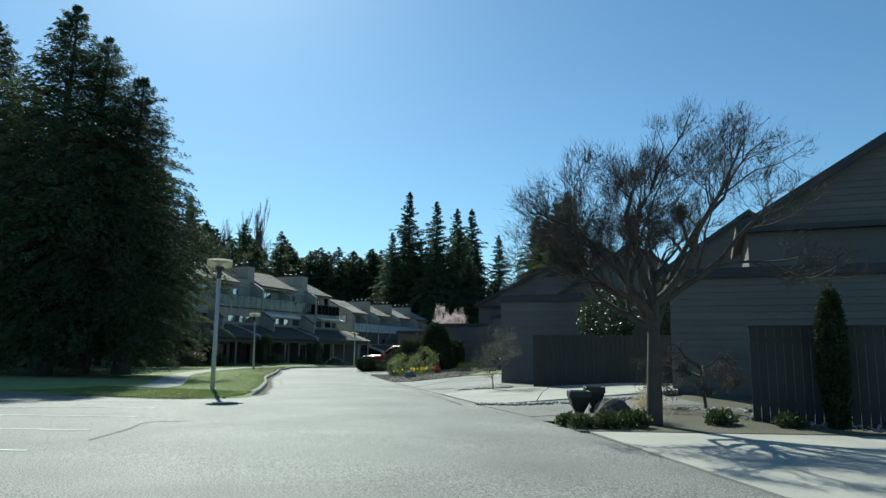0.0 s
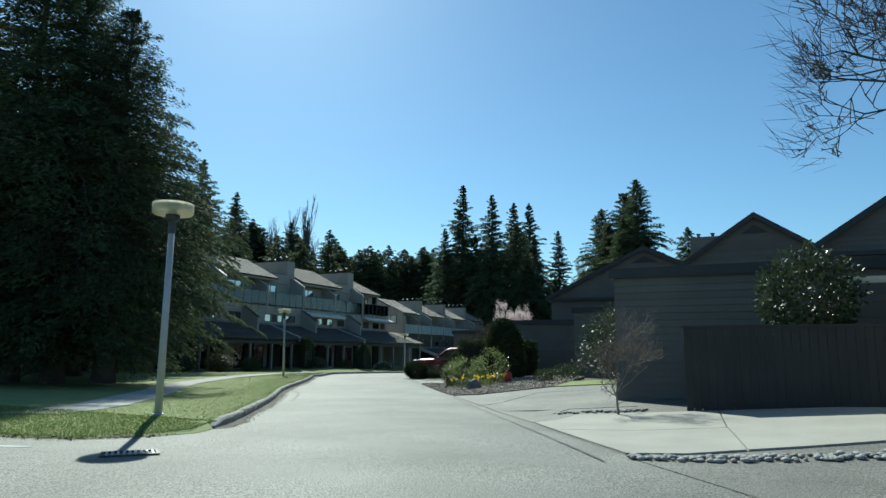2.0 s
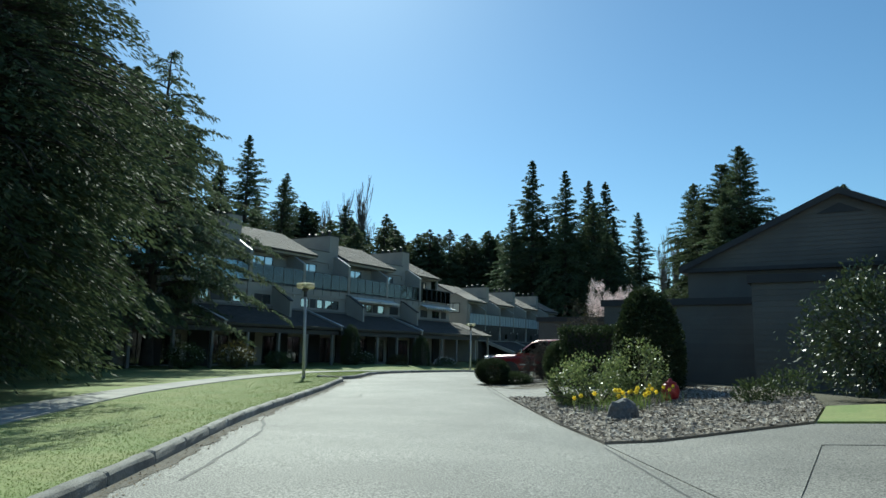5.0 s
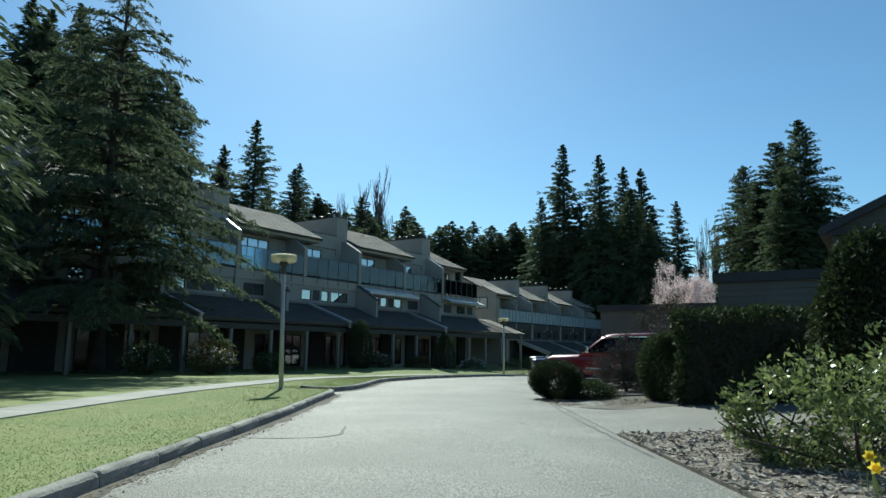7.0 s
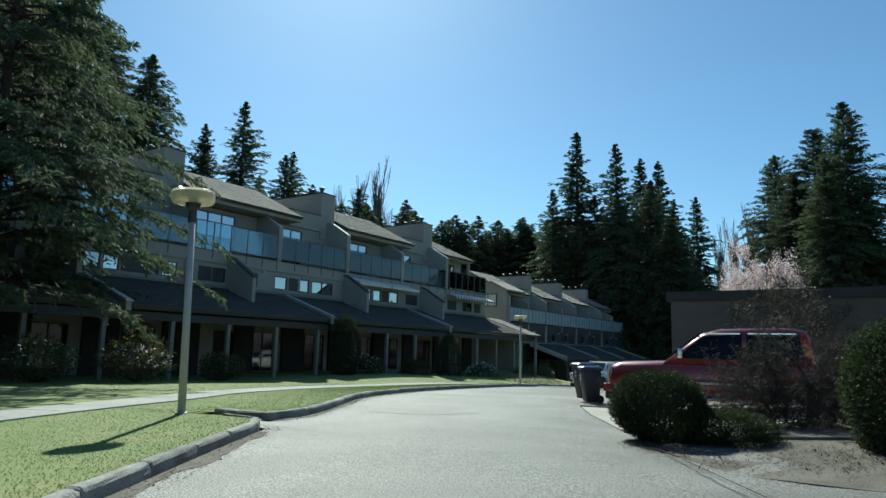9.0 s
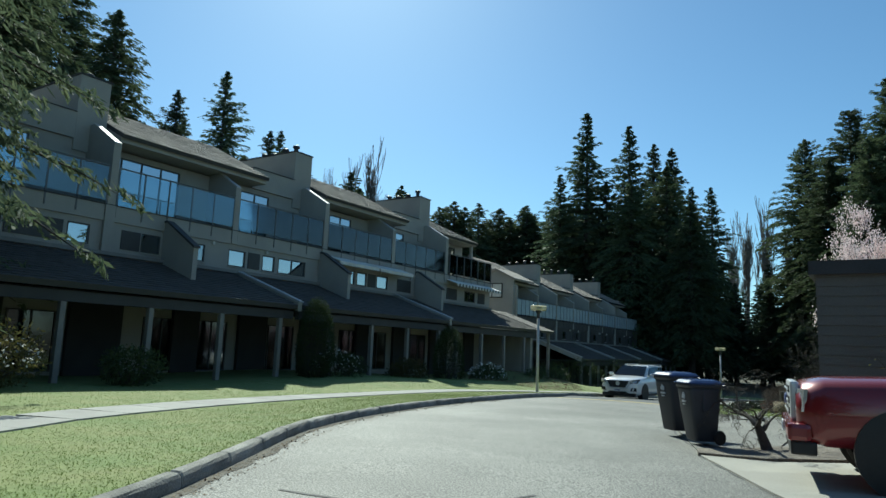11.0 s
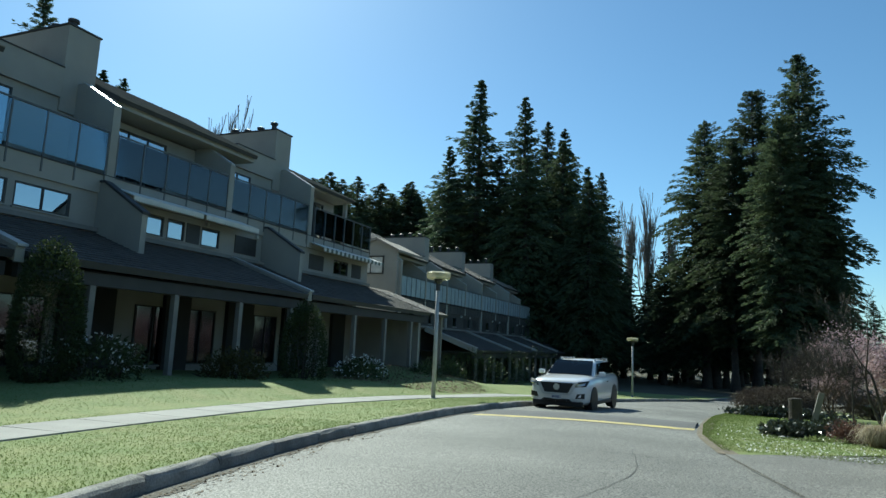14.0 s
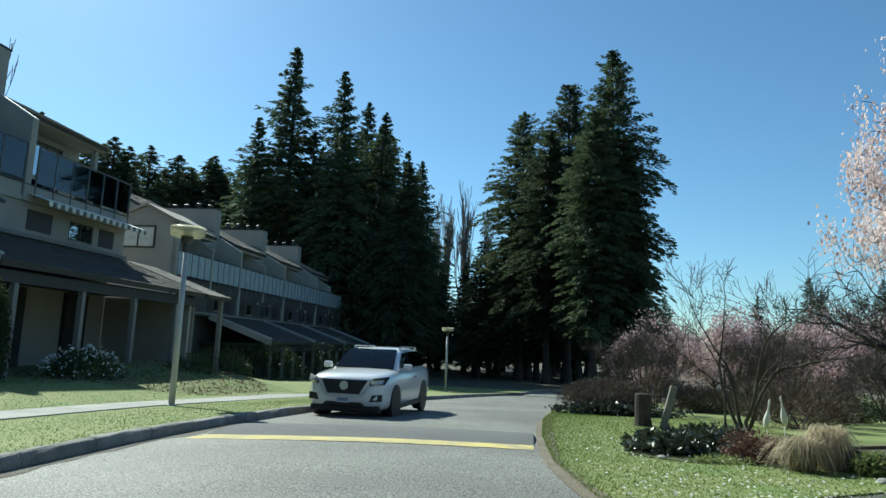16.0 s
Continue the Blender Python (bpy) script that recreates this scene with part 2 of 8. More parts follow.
TWIG_TAN = leafy("twig_tan", (0.13, 0.10, 0.075), (0.24, 0.19, 0.15), 0.9, 0.0)
BED_LEAF = leafy("bed_leaf", (0.028, 0.038, 0.024), (0.065, 0.075, 0.045), 0.28, 0.15, gloss=0.6)
TAN_GRASS = leafy("tan_grass", (0.36, 0.29, 0.18), (0.66, 0.58, 0.42), 0.6, 0.35)
GRASS_BLADE = leafy("grass_blade", (0.14, 0.20, 0.05), (0.19, 0.23, 0.075), 0.85, 0.34, 0.05)
HEATHER = leafy("heather", (0.11, 0.06, 0.05), (0.20, 0.115, 0.09), 0.7, 0.2)
YELLOW_FLOWER = leafy("yellow_petal", (0.80, 0.58, 0.03), (0.85, 0.70, 0.10), 0.5, 0.4)
WHITE_FLOWER = leafy("white_petal", (0.7, 0.7, 0.68), (0.8, 0.8, 0.78), 0.5, 0.4)
BIN_BODY = mat("bin_plastic", (0.034, 0.040, 0.052), (0.028, 0.032, 0.043), 0.5, 3, 60, 0.05, spread=0.1)
BIN_LID = mat("bin_lid_plastic", (0.03, 0.065, 0.19), (0.026, 0.055, 0.16), 0.38, 3, 60, 0.05, spread=0.1)
RED_PAINT = mat("red_car_paint", (0.20, 0.008, 0.012), (0.19, 0.007, 0.011), 0.32, 1, 200, 0.0, metal=0.2, spread=0.03, coat=1.0)
WHITE_PAINT = mat("white_car_paint", (0.80, 0.80, 0.80), (0.78, 0.78, 0.79), 0.3, 1, 200, 0.0, spread=0.02, coat=1.0)
BLACK_PLASTIC = mat("black_plastic", (0.02, 0.02, 0.021), None, 0.5, 5, 80, 0.1)
CHROME = mat("chrome", (0.65, 0.66, 0.68), None, 0.15, 2, 20, 0.0, metal=1.0, spread=0.03)
CHROME_SOFT = mat("brushed_reflector", (0.72, 0.71, 0.66), None, 0.4, 3, 30, 0.0, metal=0.5, spread=0.05)
SILVER = mat("silver_trim", (0.62, 0.63, 0.65), None, 0.3, 2, 20, 0.0, metal=0.35, spread=0.03)
TYRE = mat("tyre_rubber", (0.018, 0.018, 0.018), None, 0.8, 8, 60, 0.2)
RIM = mat("alloy_rim", (0.35, 0.35, 0.36), None, 0.3, 3, 20, 0.0, metal=0.9)
HEADLIGHT = mat("headlight", (0.7, 0.72, 0.75), None, 0.08, 2, 20, 0.0, metal=0.6, spread=0.05, coat=1.0)
PLATE = mat("plate_white", (0.62, 0.64, 0.68), None, 0.5, 2, 20, 0.0, spread=0.03)
PLATE_INK = mat("plate_ink", (0.05, 0.08, 0.22), None, 0.5, 2, 20, 0.0)
WHITE_LOGO = mat("white_print", (0.6, 0.62, 0.64), None, 0.5, 2, 20, 0.0)
IRON = mat("cast_iron", (0.08, 0.08, 0.082), None, 0.6, 5, 40, 0.2, metal=0.6)
TERRACOTTA = mat("glazed_red", (0.35, 0.03, 0.03), (0.3, 0.02, 0.025), 0.35, 3, 20, 0.05)
PLANTER = mat("planter_wood", (0.17, 0.13, 0.10), (0.12, 0.09, 0.07), 0.9, 3, 30, 0.4, per=0.1)


# ------------------------------------------------------------------ mesh helpers
def part(name, bm, material, parent=None, label="", smooth=False):
    me = bpy.data.meshes.new(name)
    bm.normal_update()
    bm.to_mesh(me)
    bm.free()
    if smooth:
        me.polygons.foreach_set("use_smooth", [True] * len(me.polygons))
    me.materials.append(material)
    ob = new(name, me)
    if parent:
        ob.parent = parent
    if label:
        tagged(ob, label)
    return ob


def raw(name, verts, faces, material, parent=None, label="", smooth=False):
    me = bpy.data.meshes.new(name)
    me.from_pydata([tuple(v) for v in verts] if not isinstance(verts, np.ndarray) else verts.tolist(), [], faces if not isinstance(faces, np.ndarray) else faces.tolist())
    me.update()
    if smooth:
        me.polygons.foreach_set("use_smooth", [True] * len(me.polygons))
    me.materials.append(material)
    ob = new(name, me)
    if parent:
        ob.parent = parent
    if label:
        tagged(ob, label)
    return ob


def shared(name, mesh, parent, m):
    ob = new(name, mesh)
    ob.parent = parent
    ob.matrix_basis = m
    return ob


def thing(name, m, label, category, group="", kind=""):
    ob = new(name)
    ob.matrix_basis = m
    return tagged(ob, label, category, group, kind)


def box(bm, x0, x1, y0, y1, z0, z1, bev=0.0, m=None):
    r = bmesh.ops.create_cube(bm, size=1)
    vs = r["verts"]
    bmesh.ops.transform(bm, matrix=Matrix.Translation(((x0 + x1) / 2, (y0 + y1) / 2, (z0 + z1) / 2)) @ Matrix.Diagonal((x1 - x0, y1 - y0, z1 - z0, 1)), verts=vs)
    if bev:
        es = list({e for v in vs for e in v.link_edges})
        q = bmesh.ops.bevel(bm, geom=es, offset=bev, segments=2, affect="EDGES", profile=0.6)
        vs = list({v for f in q["faces"] for v in f.verts} | {v for v in vs if v.is_valid})
    if m is not None:
        bmesh.ops.transform(bm, matrix=m, verts=[v for v in vs if v.is_valid])
    return bm


def boxes(*dims, bev=0.0):
    bm = bmesh.new()
    for d in dims:
        box(bm, *d, bev=bev)
    return bm


def prism(bm, pts, axis, a, b):
    """A solid from an outline of two coordinates, drawn out along axis from a to b."""
    def at(p, v):
        return {"x": (v, p[0], p[1]), "y": (p[0], v, p[1]), "z": (p[0], p[1], v)}[axis]
    lo = [bm.verts.new(at(p, a)) for p in pts]
    hi = [bm.verts.new(at(p, b)) for p in pts]
    n = len(pts)
    fs = [bm.faces.new(lo), bm.faces.new(hi[::-1])]
    for i in range(n):
        fs.append(bm.faces.new((lo[i], hi[i], hi[(i + 1) % n], lo[(i + 1) % n])))
    bmesh.ops.recalc_face_normals(bm, faces=fs)
    return bm


def cyl(bm, r0, r1, z0, z1, seg=16, m=None, cap=True):
    r = bmesh.ops.create_cone(bm, cap_ends=cap, segments=seg, radius1=r0, radius2=r1, depth=z1 - z0)
    bmesh.ops.translate(bm, vec=(0, 0, (z0 + z1) / 2), verts=r["verts"])
    if m is not None:
        bmesh.ops.transform(bm, matrix=m, verts=r["verts"])
    return bm


def lathe(bm, prof, seg=24, m=None):
    """A turned body from (radius, height) pairs."""
    rings = []
    for r, z in prof:
        rings.append([bm.verts.new((r * math.cos(2 * math.pi * i / seg), r * math.sin(2 * math.pi * i / seg), z)) for i in range(seg)])
    for a, b in zip(rings, rings[1:]):
        for i in range(seg):
            bm.faces.new((a[i], a[(i + 1) % seg], b[(i + 1) % seg], b[i]))
    bm.faces.new(rings[0][::-1])
    bm.faces.new(rings[-1])
    if m is not None:
        bmesh.ops.transform(bm, matrix=m, verts=[v for r in rings for v in r])
    return bm


# ------------------------------------------------------------------ the lie of the land
GY = [-70, 0, 8, 16, 26, 31, 35, 43.6, 48.7, 52, 55, 58, 66, 73, 104, 140, 400]
GZ = [-.39, -.39, -.44, -.49, -.61, -.66, -.69, -.72, -.77, -.82, -.88, -.94, -1.08, -1.33, -2.72, -3.1, -3.1]


def G(y):
    return float(np.interp(y, GY, GZ))


def lift(x, y):
    """How far the plots on the lane's right rise above the road."""
    d = x - line_at(RIGHT_EDGE, y)
    return max(0.0, min(0.5, (d - 1.0) * 0.075)) * max(0.0, min(1.0, (62 - y) / 6)) * max(0.0, min(1.0, (y - 14) / 6))


def GR(x, y):
    return G(y) + lift(x, y)


def lawn_rise(x, y):
    """Lawn level over the road: flush with the kerb's top, then falling towards the footpath."""
    d = (line_at(LAWN_LINE, max(17.4, y)) - 0.135 - x) / 3.6
    s = max(0.0, min(1.0, d))
    s = s * s * (3 - 2 * s)
    near = max(0.0, min(1.0, (26.0 - y) / 6))
    bank = 0.36 * max(0.0, min(1.0, (-37.25 - x) / 2.2)) * max(0.0, min(1.0, (y - 56) / 8))
    return (0.14 - 0.155 * s) * (1 - near) + (0.12 - 0.02 * s) * near + bank + 0.75 * math.exp(-((x + 43) / 3.8) ** 2 - ((y - 83) / 4.8) ** 2)


def line_at(line, y):
    """x of a boundary line at y."""
    return float(np.interp(y, [p[1] for p in line], [p[0] for p in line]))


def chain(pts, step=0.6):
    """Even points along a smooth (Catmull-Rom) line through pts."""
    pts = [Vector((*p, 0)) if len(p) == 2 else Vector(p) for p in pts]
    ext = [pts[0] * 2 - pts[1]] + pts + [pts[-1] * 2 - pts[-2]]
    out = []
    for i in range(1, len(ext) - 2):
        p0, p1, p2, p3 = ext[i - 1:i + 3]
        k = max(1, int((p2 - p1).length / step))
        for j in range(k):
            t = j / k
            out.append(0.5 * ((2 * p1) + (p2 - p0) * t + (2 * p0 - 5 * p1 + 4 * p2 - p3) * t * t + (3 * p1 - p0 - 3 * p2 + p3) * t ** 3))
    out.append(pts[-1])
    return out


LEFT_KERB_A = [(-7.9, 17.4), (-8.7, 18.8), (-12.5, 24.3), (-15.9, 28.8), (-18.7, 33.0), (-21.5, 37.4), (-24.0, 41.1), (-24.85, 42.4)]
LEFT_KERB_B = [(-26.0, 43.62), (-26.38, 45.1), (-27.7, 47.4), (-29.7, 50.8), (-31.3, 55.6), (-32.2, 60.2), (-32.55, 65.0), (-32.75, 70.0), (-32.6, 75.0), (-31.9, 84.0), (-30.2, 95.0), (-27.0, 108.0), (-21.5, 120.0)]
LAWN_LINE = LEFT_KERB_A + LEFT_KERB_B
LEFT_LINE = LEFT_KERB_A + [(-25.12, 42.82), (-25.5, 43.0), (-27.3, 43.06), (-27.3, 43.46), (-26.3, 43.5)] + LEFT_KERB_B
RIGHT_EDGE = [(24, -25), (12.5, -4.0), (6.1, 7.7), (3.6, 12.0), (0.9, 15.9), (-1.0, 18.5), (-3.4, 21.9), (-5.25, 24.5), (-9.4, 30.4), (-11.1, 32.7), (-13.5, 36.2), (-15.3, 38.9), (-18.2, 43.4), (-19.3, 45.1), (-22.4, 50.3), (-24.3, 54.3), (-25.75, 59.0), (-26.8, 63.3), (-27.4, 68.0), (-27.25, 75.0), (-26.5, 84.0), (-25.1, 95.0), (-22.0, 106.0), (-15.0, 116.0)]
WALK_NEAR = [(-11.6, 16.9), (-12.8, 19.4), (-16.0, 23.1), (-21.8, 29.6), (-25.1, 33.9), (-28.9, 40.4), (-31.4, 45.9), (-33.0, 49.0), (-34.7, 55.2), (-35.65, 61.5), (-36.05, 68.0), (-36.15, 75.0), (-35.7, 84.0), (-34.1, 95.0)]


def strip(a, b, up, step=1.0):
    """A band of ground between two lines of equally many points."""
    vs, fs = [], []
    for p, q in zip(a, b):
        k = 6
        for i in range(k + 1):
            v = p.lerp(q, i / k)
            vs.append((v.x, v.y, G(v.y) + up))
    for i in range(len(a) - 1):
        for j in range(6):
            o = i * 7 + j
            fs.append((o, o + 1, o + 8, o + 7))
    return vs, fs


def resample(line, n):
    pts = chain(line, 0.3)
    d = [0.0]
    for p, q in zip(pts, pts[1:]):
        d.append(d[-1] + (q - p).length)
    out = []
    for i in range(n):
        s = d[-1] * i / (n - 1)
        j = min(np.searchsorted(d, s, side="right") - 1, len(pts) - 2)
        out.append(pts[j].lerp(pts[j + 1], (s - d[j]) / max(1e-6, d[j + 1] - d[j])))
    return out


def patch(name, corners, up, material, parent=None, label="", drop=0.12):
    """A slab that follows the ground, from an outline in plan, with a skirt."""
    bm = bmesh.new()
    flat = [bm.verts.new((x, y, 0)) for x, y in corners]
    for tri in tessellate_polygon([[Vector((x, y, 0)) for x, y in corners]]):
        f = bm.faces.new([flat[k] for k in tri])
        f.normal_update()
        if f.normal.z < 0:
            f.normal_flip()
    for k in range(3):
        bmesh.ops.subdivide_edges(bm, edges=[e for e in bm.edges if e.calc_length() > 1.6], cuts=1)
        bmesh.ops.triangulate(bm, faces=bm.faces[:])
    rim = [e for e in bm.edges if len(e.link_faces) == 1]
    ext = bmesh.ops.extrude_edge_only(bm, edges=rim)
    low = [v for v in ext["geom"] if isinstance(v, bmesh.types.BMVert)]
    for v in bm.verts:
        v.co.z = GR(v.co.x, v.co.y) + up
    for v in low:
        v.co.z -= drop
    return part(name, bm, material, parent, label)
# ------------------------------------------------------------------ ground, road, kerbs, walk
def hill(x, y):
    """The land: level with the road, rising behind the long terrace towards the wooded slope."""
    z = G(y) + lift(x, y) - 0.12
    z += 7.0 * max(0.0, min(1.0, (-62 - x) / 45.0)) ** 1.3
    return z


bm = bmesh.new()
xs = [-2600, -1200, -500, -260, -160, -130, -110, -95, -85, -76, -70, -64, -58, -50, -42, -36, *range(-30, 15), 17, 20, 26, 35, 60, 120, 300, 900, 2600]
ys = [-2600, -800, -300, -120, -60, -30, -15, 0, 8, 12, *range(14, 66), 69, 73, 80, 90, 104, 120, 140, 180, 260, 400, 900, 2600]
grid = [[bm.verts.new((x, y, hill(x, y))) for x in xs] for y in ys]
for j in range(len(ys) - 1):
    for i in range(len(xs) - 1):
        bm.faces.new((grid[j][i], grid[j][i + 1], grid[j + 1][i + 1], grid[j + 1][i]))
ground = tagged(part("ground", bm, EARTH, smooth=True), "dark bare earth and leaf litter under the trees", "ground", kind="structure")

left = sorted(resample(LEFT_LINE, 150), key=lambda p: p.y)
# the carriageway, edge to edge, and the parking court that opens before the kerb
vs, fs = [], []
yy = sorted(list(np.arange(17.0, 116.1, 0.75)) + [42.82, 43.03, 43.06, 43.12, 43.4, 43.46, 43.51, 43.62])
K = 10
for y in yy:
    xl = line_at(LEFT_LINE, y) - 0.02
    xr = line_at(RIGHT_EDGE, y)
    for i in range(K + 1):
        f = i / K
        vs.append((xl + (xr - xl) * f, y, G(y) + min(1.0, (y - 17.0) / 5) * 0.035 * math.sin(math.pi * f)))
for j in range(len(yy) - 1):
    for i in range(K):
        o = j * (K + 1) + i
        fs.append((o, o + 1, o + K + 2, o + K + 1))
o = len(vs)
ya = [-60, -40, -20, -10, -4, 0, 3, 6, 8, 10, 12, 14, 16, 17.0]
for y in ya:
    xr = line_at(RIGHT_EDGE, max(y, -25)) + (0 if y > -25 else 16)
    for i in range(K + 1):
        f = i / K
        vs.append((-46 + (xr + 46) * f if y < 16.5 else -46 + (xr + 46) * f, y, G(y) + 0.0))
for j in range(len(ya) - 1):
    for i in range(K):
        q = o + j * (K + 1) + i
        fs.append((q, q + 1, q + K + 2, q + K + 1))
road = tagged(raw("road", vs, fs, ASPHALT, smooth=True), "worn grey asphalt lane with a parking court", "road", kind="structure")


def kerb_run(points, group, low_end=False):
    """Kerb stones set end to end, each with a worn, uneven rounded top edge."""
    pts = resample(points, max(3, int(sum((Vector(q) - Vector(p)).length for p, q in zip(points, points[1:])) / 1.25)))
    base = thing("kerb", Matrix(), "weathered grey concrete kerb beside the lawn", "kerb", kind="structure")
    prof = [(0.0, -0.1), (-0.008, 0.06), (-0.016, 0.115), (-0.034, 0.145), (-0.062, 0.158), (-0.145, 0.16), (-0.145, -0.1)]
    rk = random.Random(len(pts))
    for k, (a, b) in enumerate(zip(pts, pts[1:])):
        d = (b - a).normalized()
        s = Vector((d.y, -d.x, 0))
        bm = bmesh.new()
        rows = []
        settle = rk.uniform(-0.008, 0.006)
        for f in (0.0, 0.03, 0.25, 0.5, 0.75, 0.97, 1.0):
            c = a.lerp(b, f)
            drop = 0.012 if f in (0.0, 1.0) else 0.0
            c = c + d * (0.006 if f == 0 else -0.006 if f == 1 else 0)
            low = 0.35 + 0.65 * min(1.0, f / 0.5) if low_end and k == 0 else 1.0
            rows.append([bm.verts.new((c.x + s.x * (u - (drop if 0 < i < 5 else 0) + rk.uniform(-0.007, 0.007)), c.y + s.y * (u + rk.uniform(-0.007, 0.007)), G(c.y) + (v - (drop if i > 1 else 0) + settle + rk.uniform(-0.006, 0.005)) * (low if v > 0 else 1))) for i, (u, v) in enumerate(prof)])
        n = len(prof)
        for p, q in zip(rows, rows[1:]):
            for i in range(n - 1):
                bm.faces.new((p[i], q[i], q[i + 1], p[i + 1]))
        bm.faces.new(rows[0])
        bm.faces.new(rows[-1][::-1])
        bmesh.ops.recalc_face_normals(bm, faces=bm.faces[:])
        part("kerb_stone", bm, KERB, base)
    return base


kerb_run(LEFT_KERB_A, "a", True)
kerb_run([(-24.85, 42.4), (-25.12, 42.82), (-25.5, 43.0), (-26.4, 43.06)], "c")
kerb_run([(-27.4, 43.48), (-26.3, 43.5), (-26.0, 43.62)], "d")
kerb_run(LEFT_KERB_B, "b")

# dirt washed into the gutter along the kerbs
for line, wide in ((LEFT_KERB_A, 0.30), (LEFT_KERB_B[:8], 0.24)):
    pts = resample(line, 160)
    vs, fs = [], []
    for i, p in enumerate(pts):
        d = (pts[min(i + 1, 159)] - pts[max(i - 1, 0)]).normalized()
        w = wide * (0.35 + 0.9 * abs(noise.noise(Vector((i * 0.19, wide, 0)))) + 0.35 * abs(noise.noise(Vector((i * 0.9, 3, 0)))))
        for k in range(4):
            q = p + Vector((d.y, -d.x, 0)) * (-0.03 + (w + 0.03) * k / 3)
            f = max(0.0, min(1.0, (q.x - line_at(LEFT_LINE, q.y)) / (line_at(RIGHT_EDGE, q.y) - line_at(LEFT_LINE, q.y))))
            vs.append((q.x, q.y, G(q.y) + min(1.0, max(0.0, (q.y - 17.0) / 5)) * 0.035 * math.sin(math.pi * f) + 0.014 - 0.009 * k / 3))
    for i in range(len(pts) - 1):
        for k in range(3):
            o = i * 4 + k
            fs.append((o, o + 1, o + 5, o + 4))
    tagged(raw("gutter_dirt", vs, fs, GUTTER_DIRT, smooth=True), "brown grit and dirt washed along the kerb", "dirt", kind="stuff")

# lawn between kerb and terrace
vs, fs = [], []
K = 22
for y in sorted(list(np.arange(17.3, 112, 0.7)) + [42.82, 43.0, 43.05, 43.1, 43.4, 43.47, 43.51, 43.62]):
    xl, xr = -47.0, line_at(LEFT_LINE, y) - 0.135
    for i in range(K + 1):
        f = i / K
        x = xr + (xl - xr) * f ** 1.3
        vs.append((x, y, G(y) + lawn_rise(x, y)))
for j in range(len(vs) // (K + 1) - 1):
    for i in range(K):
        o = j * (K + 1) + i
        fs.append((o, o + K + 1, o + K + 2, o + 1))
o = len(vs)
front = [(-47.0, 14.0), (-30.0, 14.3), (-20.0, 14.5), (-13.0, 14.5), (-11.5, 14.7), (-9.6, 14.7), (-8.4, 15.1), (-7.75, 16.0), (-7.6, 16.7), (-7.85, 17.3)]
back = [(-47.0, 17.32), (-30.0, 17.32), (-20.0, 17.32), (-14.0, 17.32), (-12.0, 17.32), (-10.4, 17.32), (-9.4, 17.32), (-8.7, 17.32), (-8.3, 17.32), (-8.05, 17.32)]
for (x0, y0), (x1, y1) in zip(front, back):
    for k in range(5):
        f = k / 4
        x, y = x0 + (x1 - x0) * f, y0 + (y1 - y0) * f
        vs.append((x, y, G(y) + 0.006 + (lawn_rise(x1, y1) - 0.006) * f ** 0.7))
for j in range(len(front) - 1):
    for k in range(4):
        q = o + j * 5 + k
        fs.append((q, q + 5, q + 6, q + 1))
lawn = tagged(raw("lawn", vs, fs, LAWN, smooth=True), "mown spring lawn with mossy yellowish patches", "lawn", kind="structure")

# footpath of concrete flags through the lawn
walkway = thing("pavement", Matrix(), "pale concrete footpath laid through the lawn", "footpath", kind="structure")
wp = resample(WALK_NEAR, 64)
for a, b in zip(wp, wp[1:]):
    d = (b - a).normalized()
    s = Vector((-d.y, d.x, 0))
    bm = bmesh.new()
    w = 1.28 - 0.17 * max(0.0, min(1.0, (a.y - 45) / 12))
    c = [a + d * 0.008, b - d * 0.008, b - d * 0.008 + s * w, a + d * 0.008 + s * w]
    top = [bm.verts.new((p.x, p.y, G(p.y) + max(0.0, lawn_rise(p.x, p.y)) + 0.012)) for p in c]
    low = [bm.verts.new((p.x, p.y, G(p.y) - 0.1)) for p in c]
    bm.faces.new(top)
    for i in range(4):
        bm.faces.new((top[i], low[i], low[(i + 1) % 4], top[(i + 1) % 4]))
    bmesh.ops.recalc_face_normals(bm, faces=bm.faces[:])
    part("flag", bm, WALKWAY, walkway)


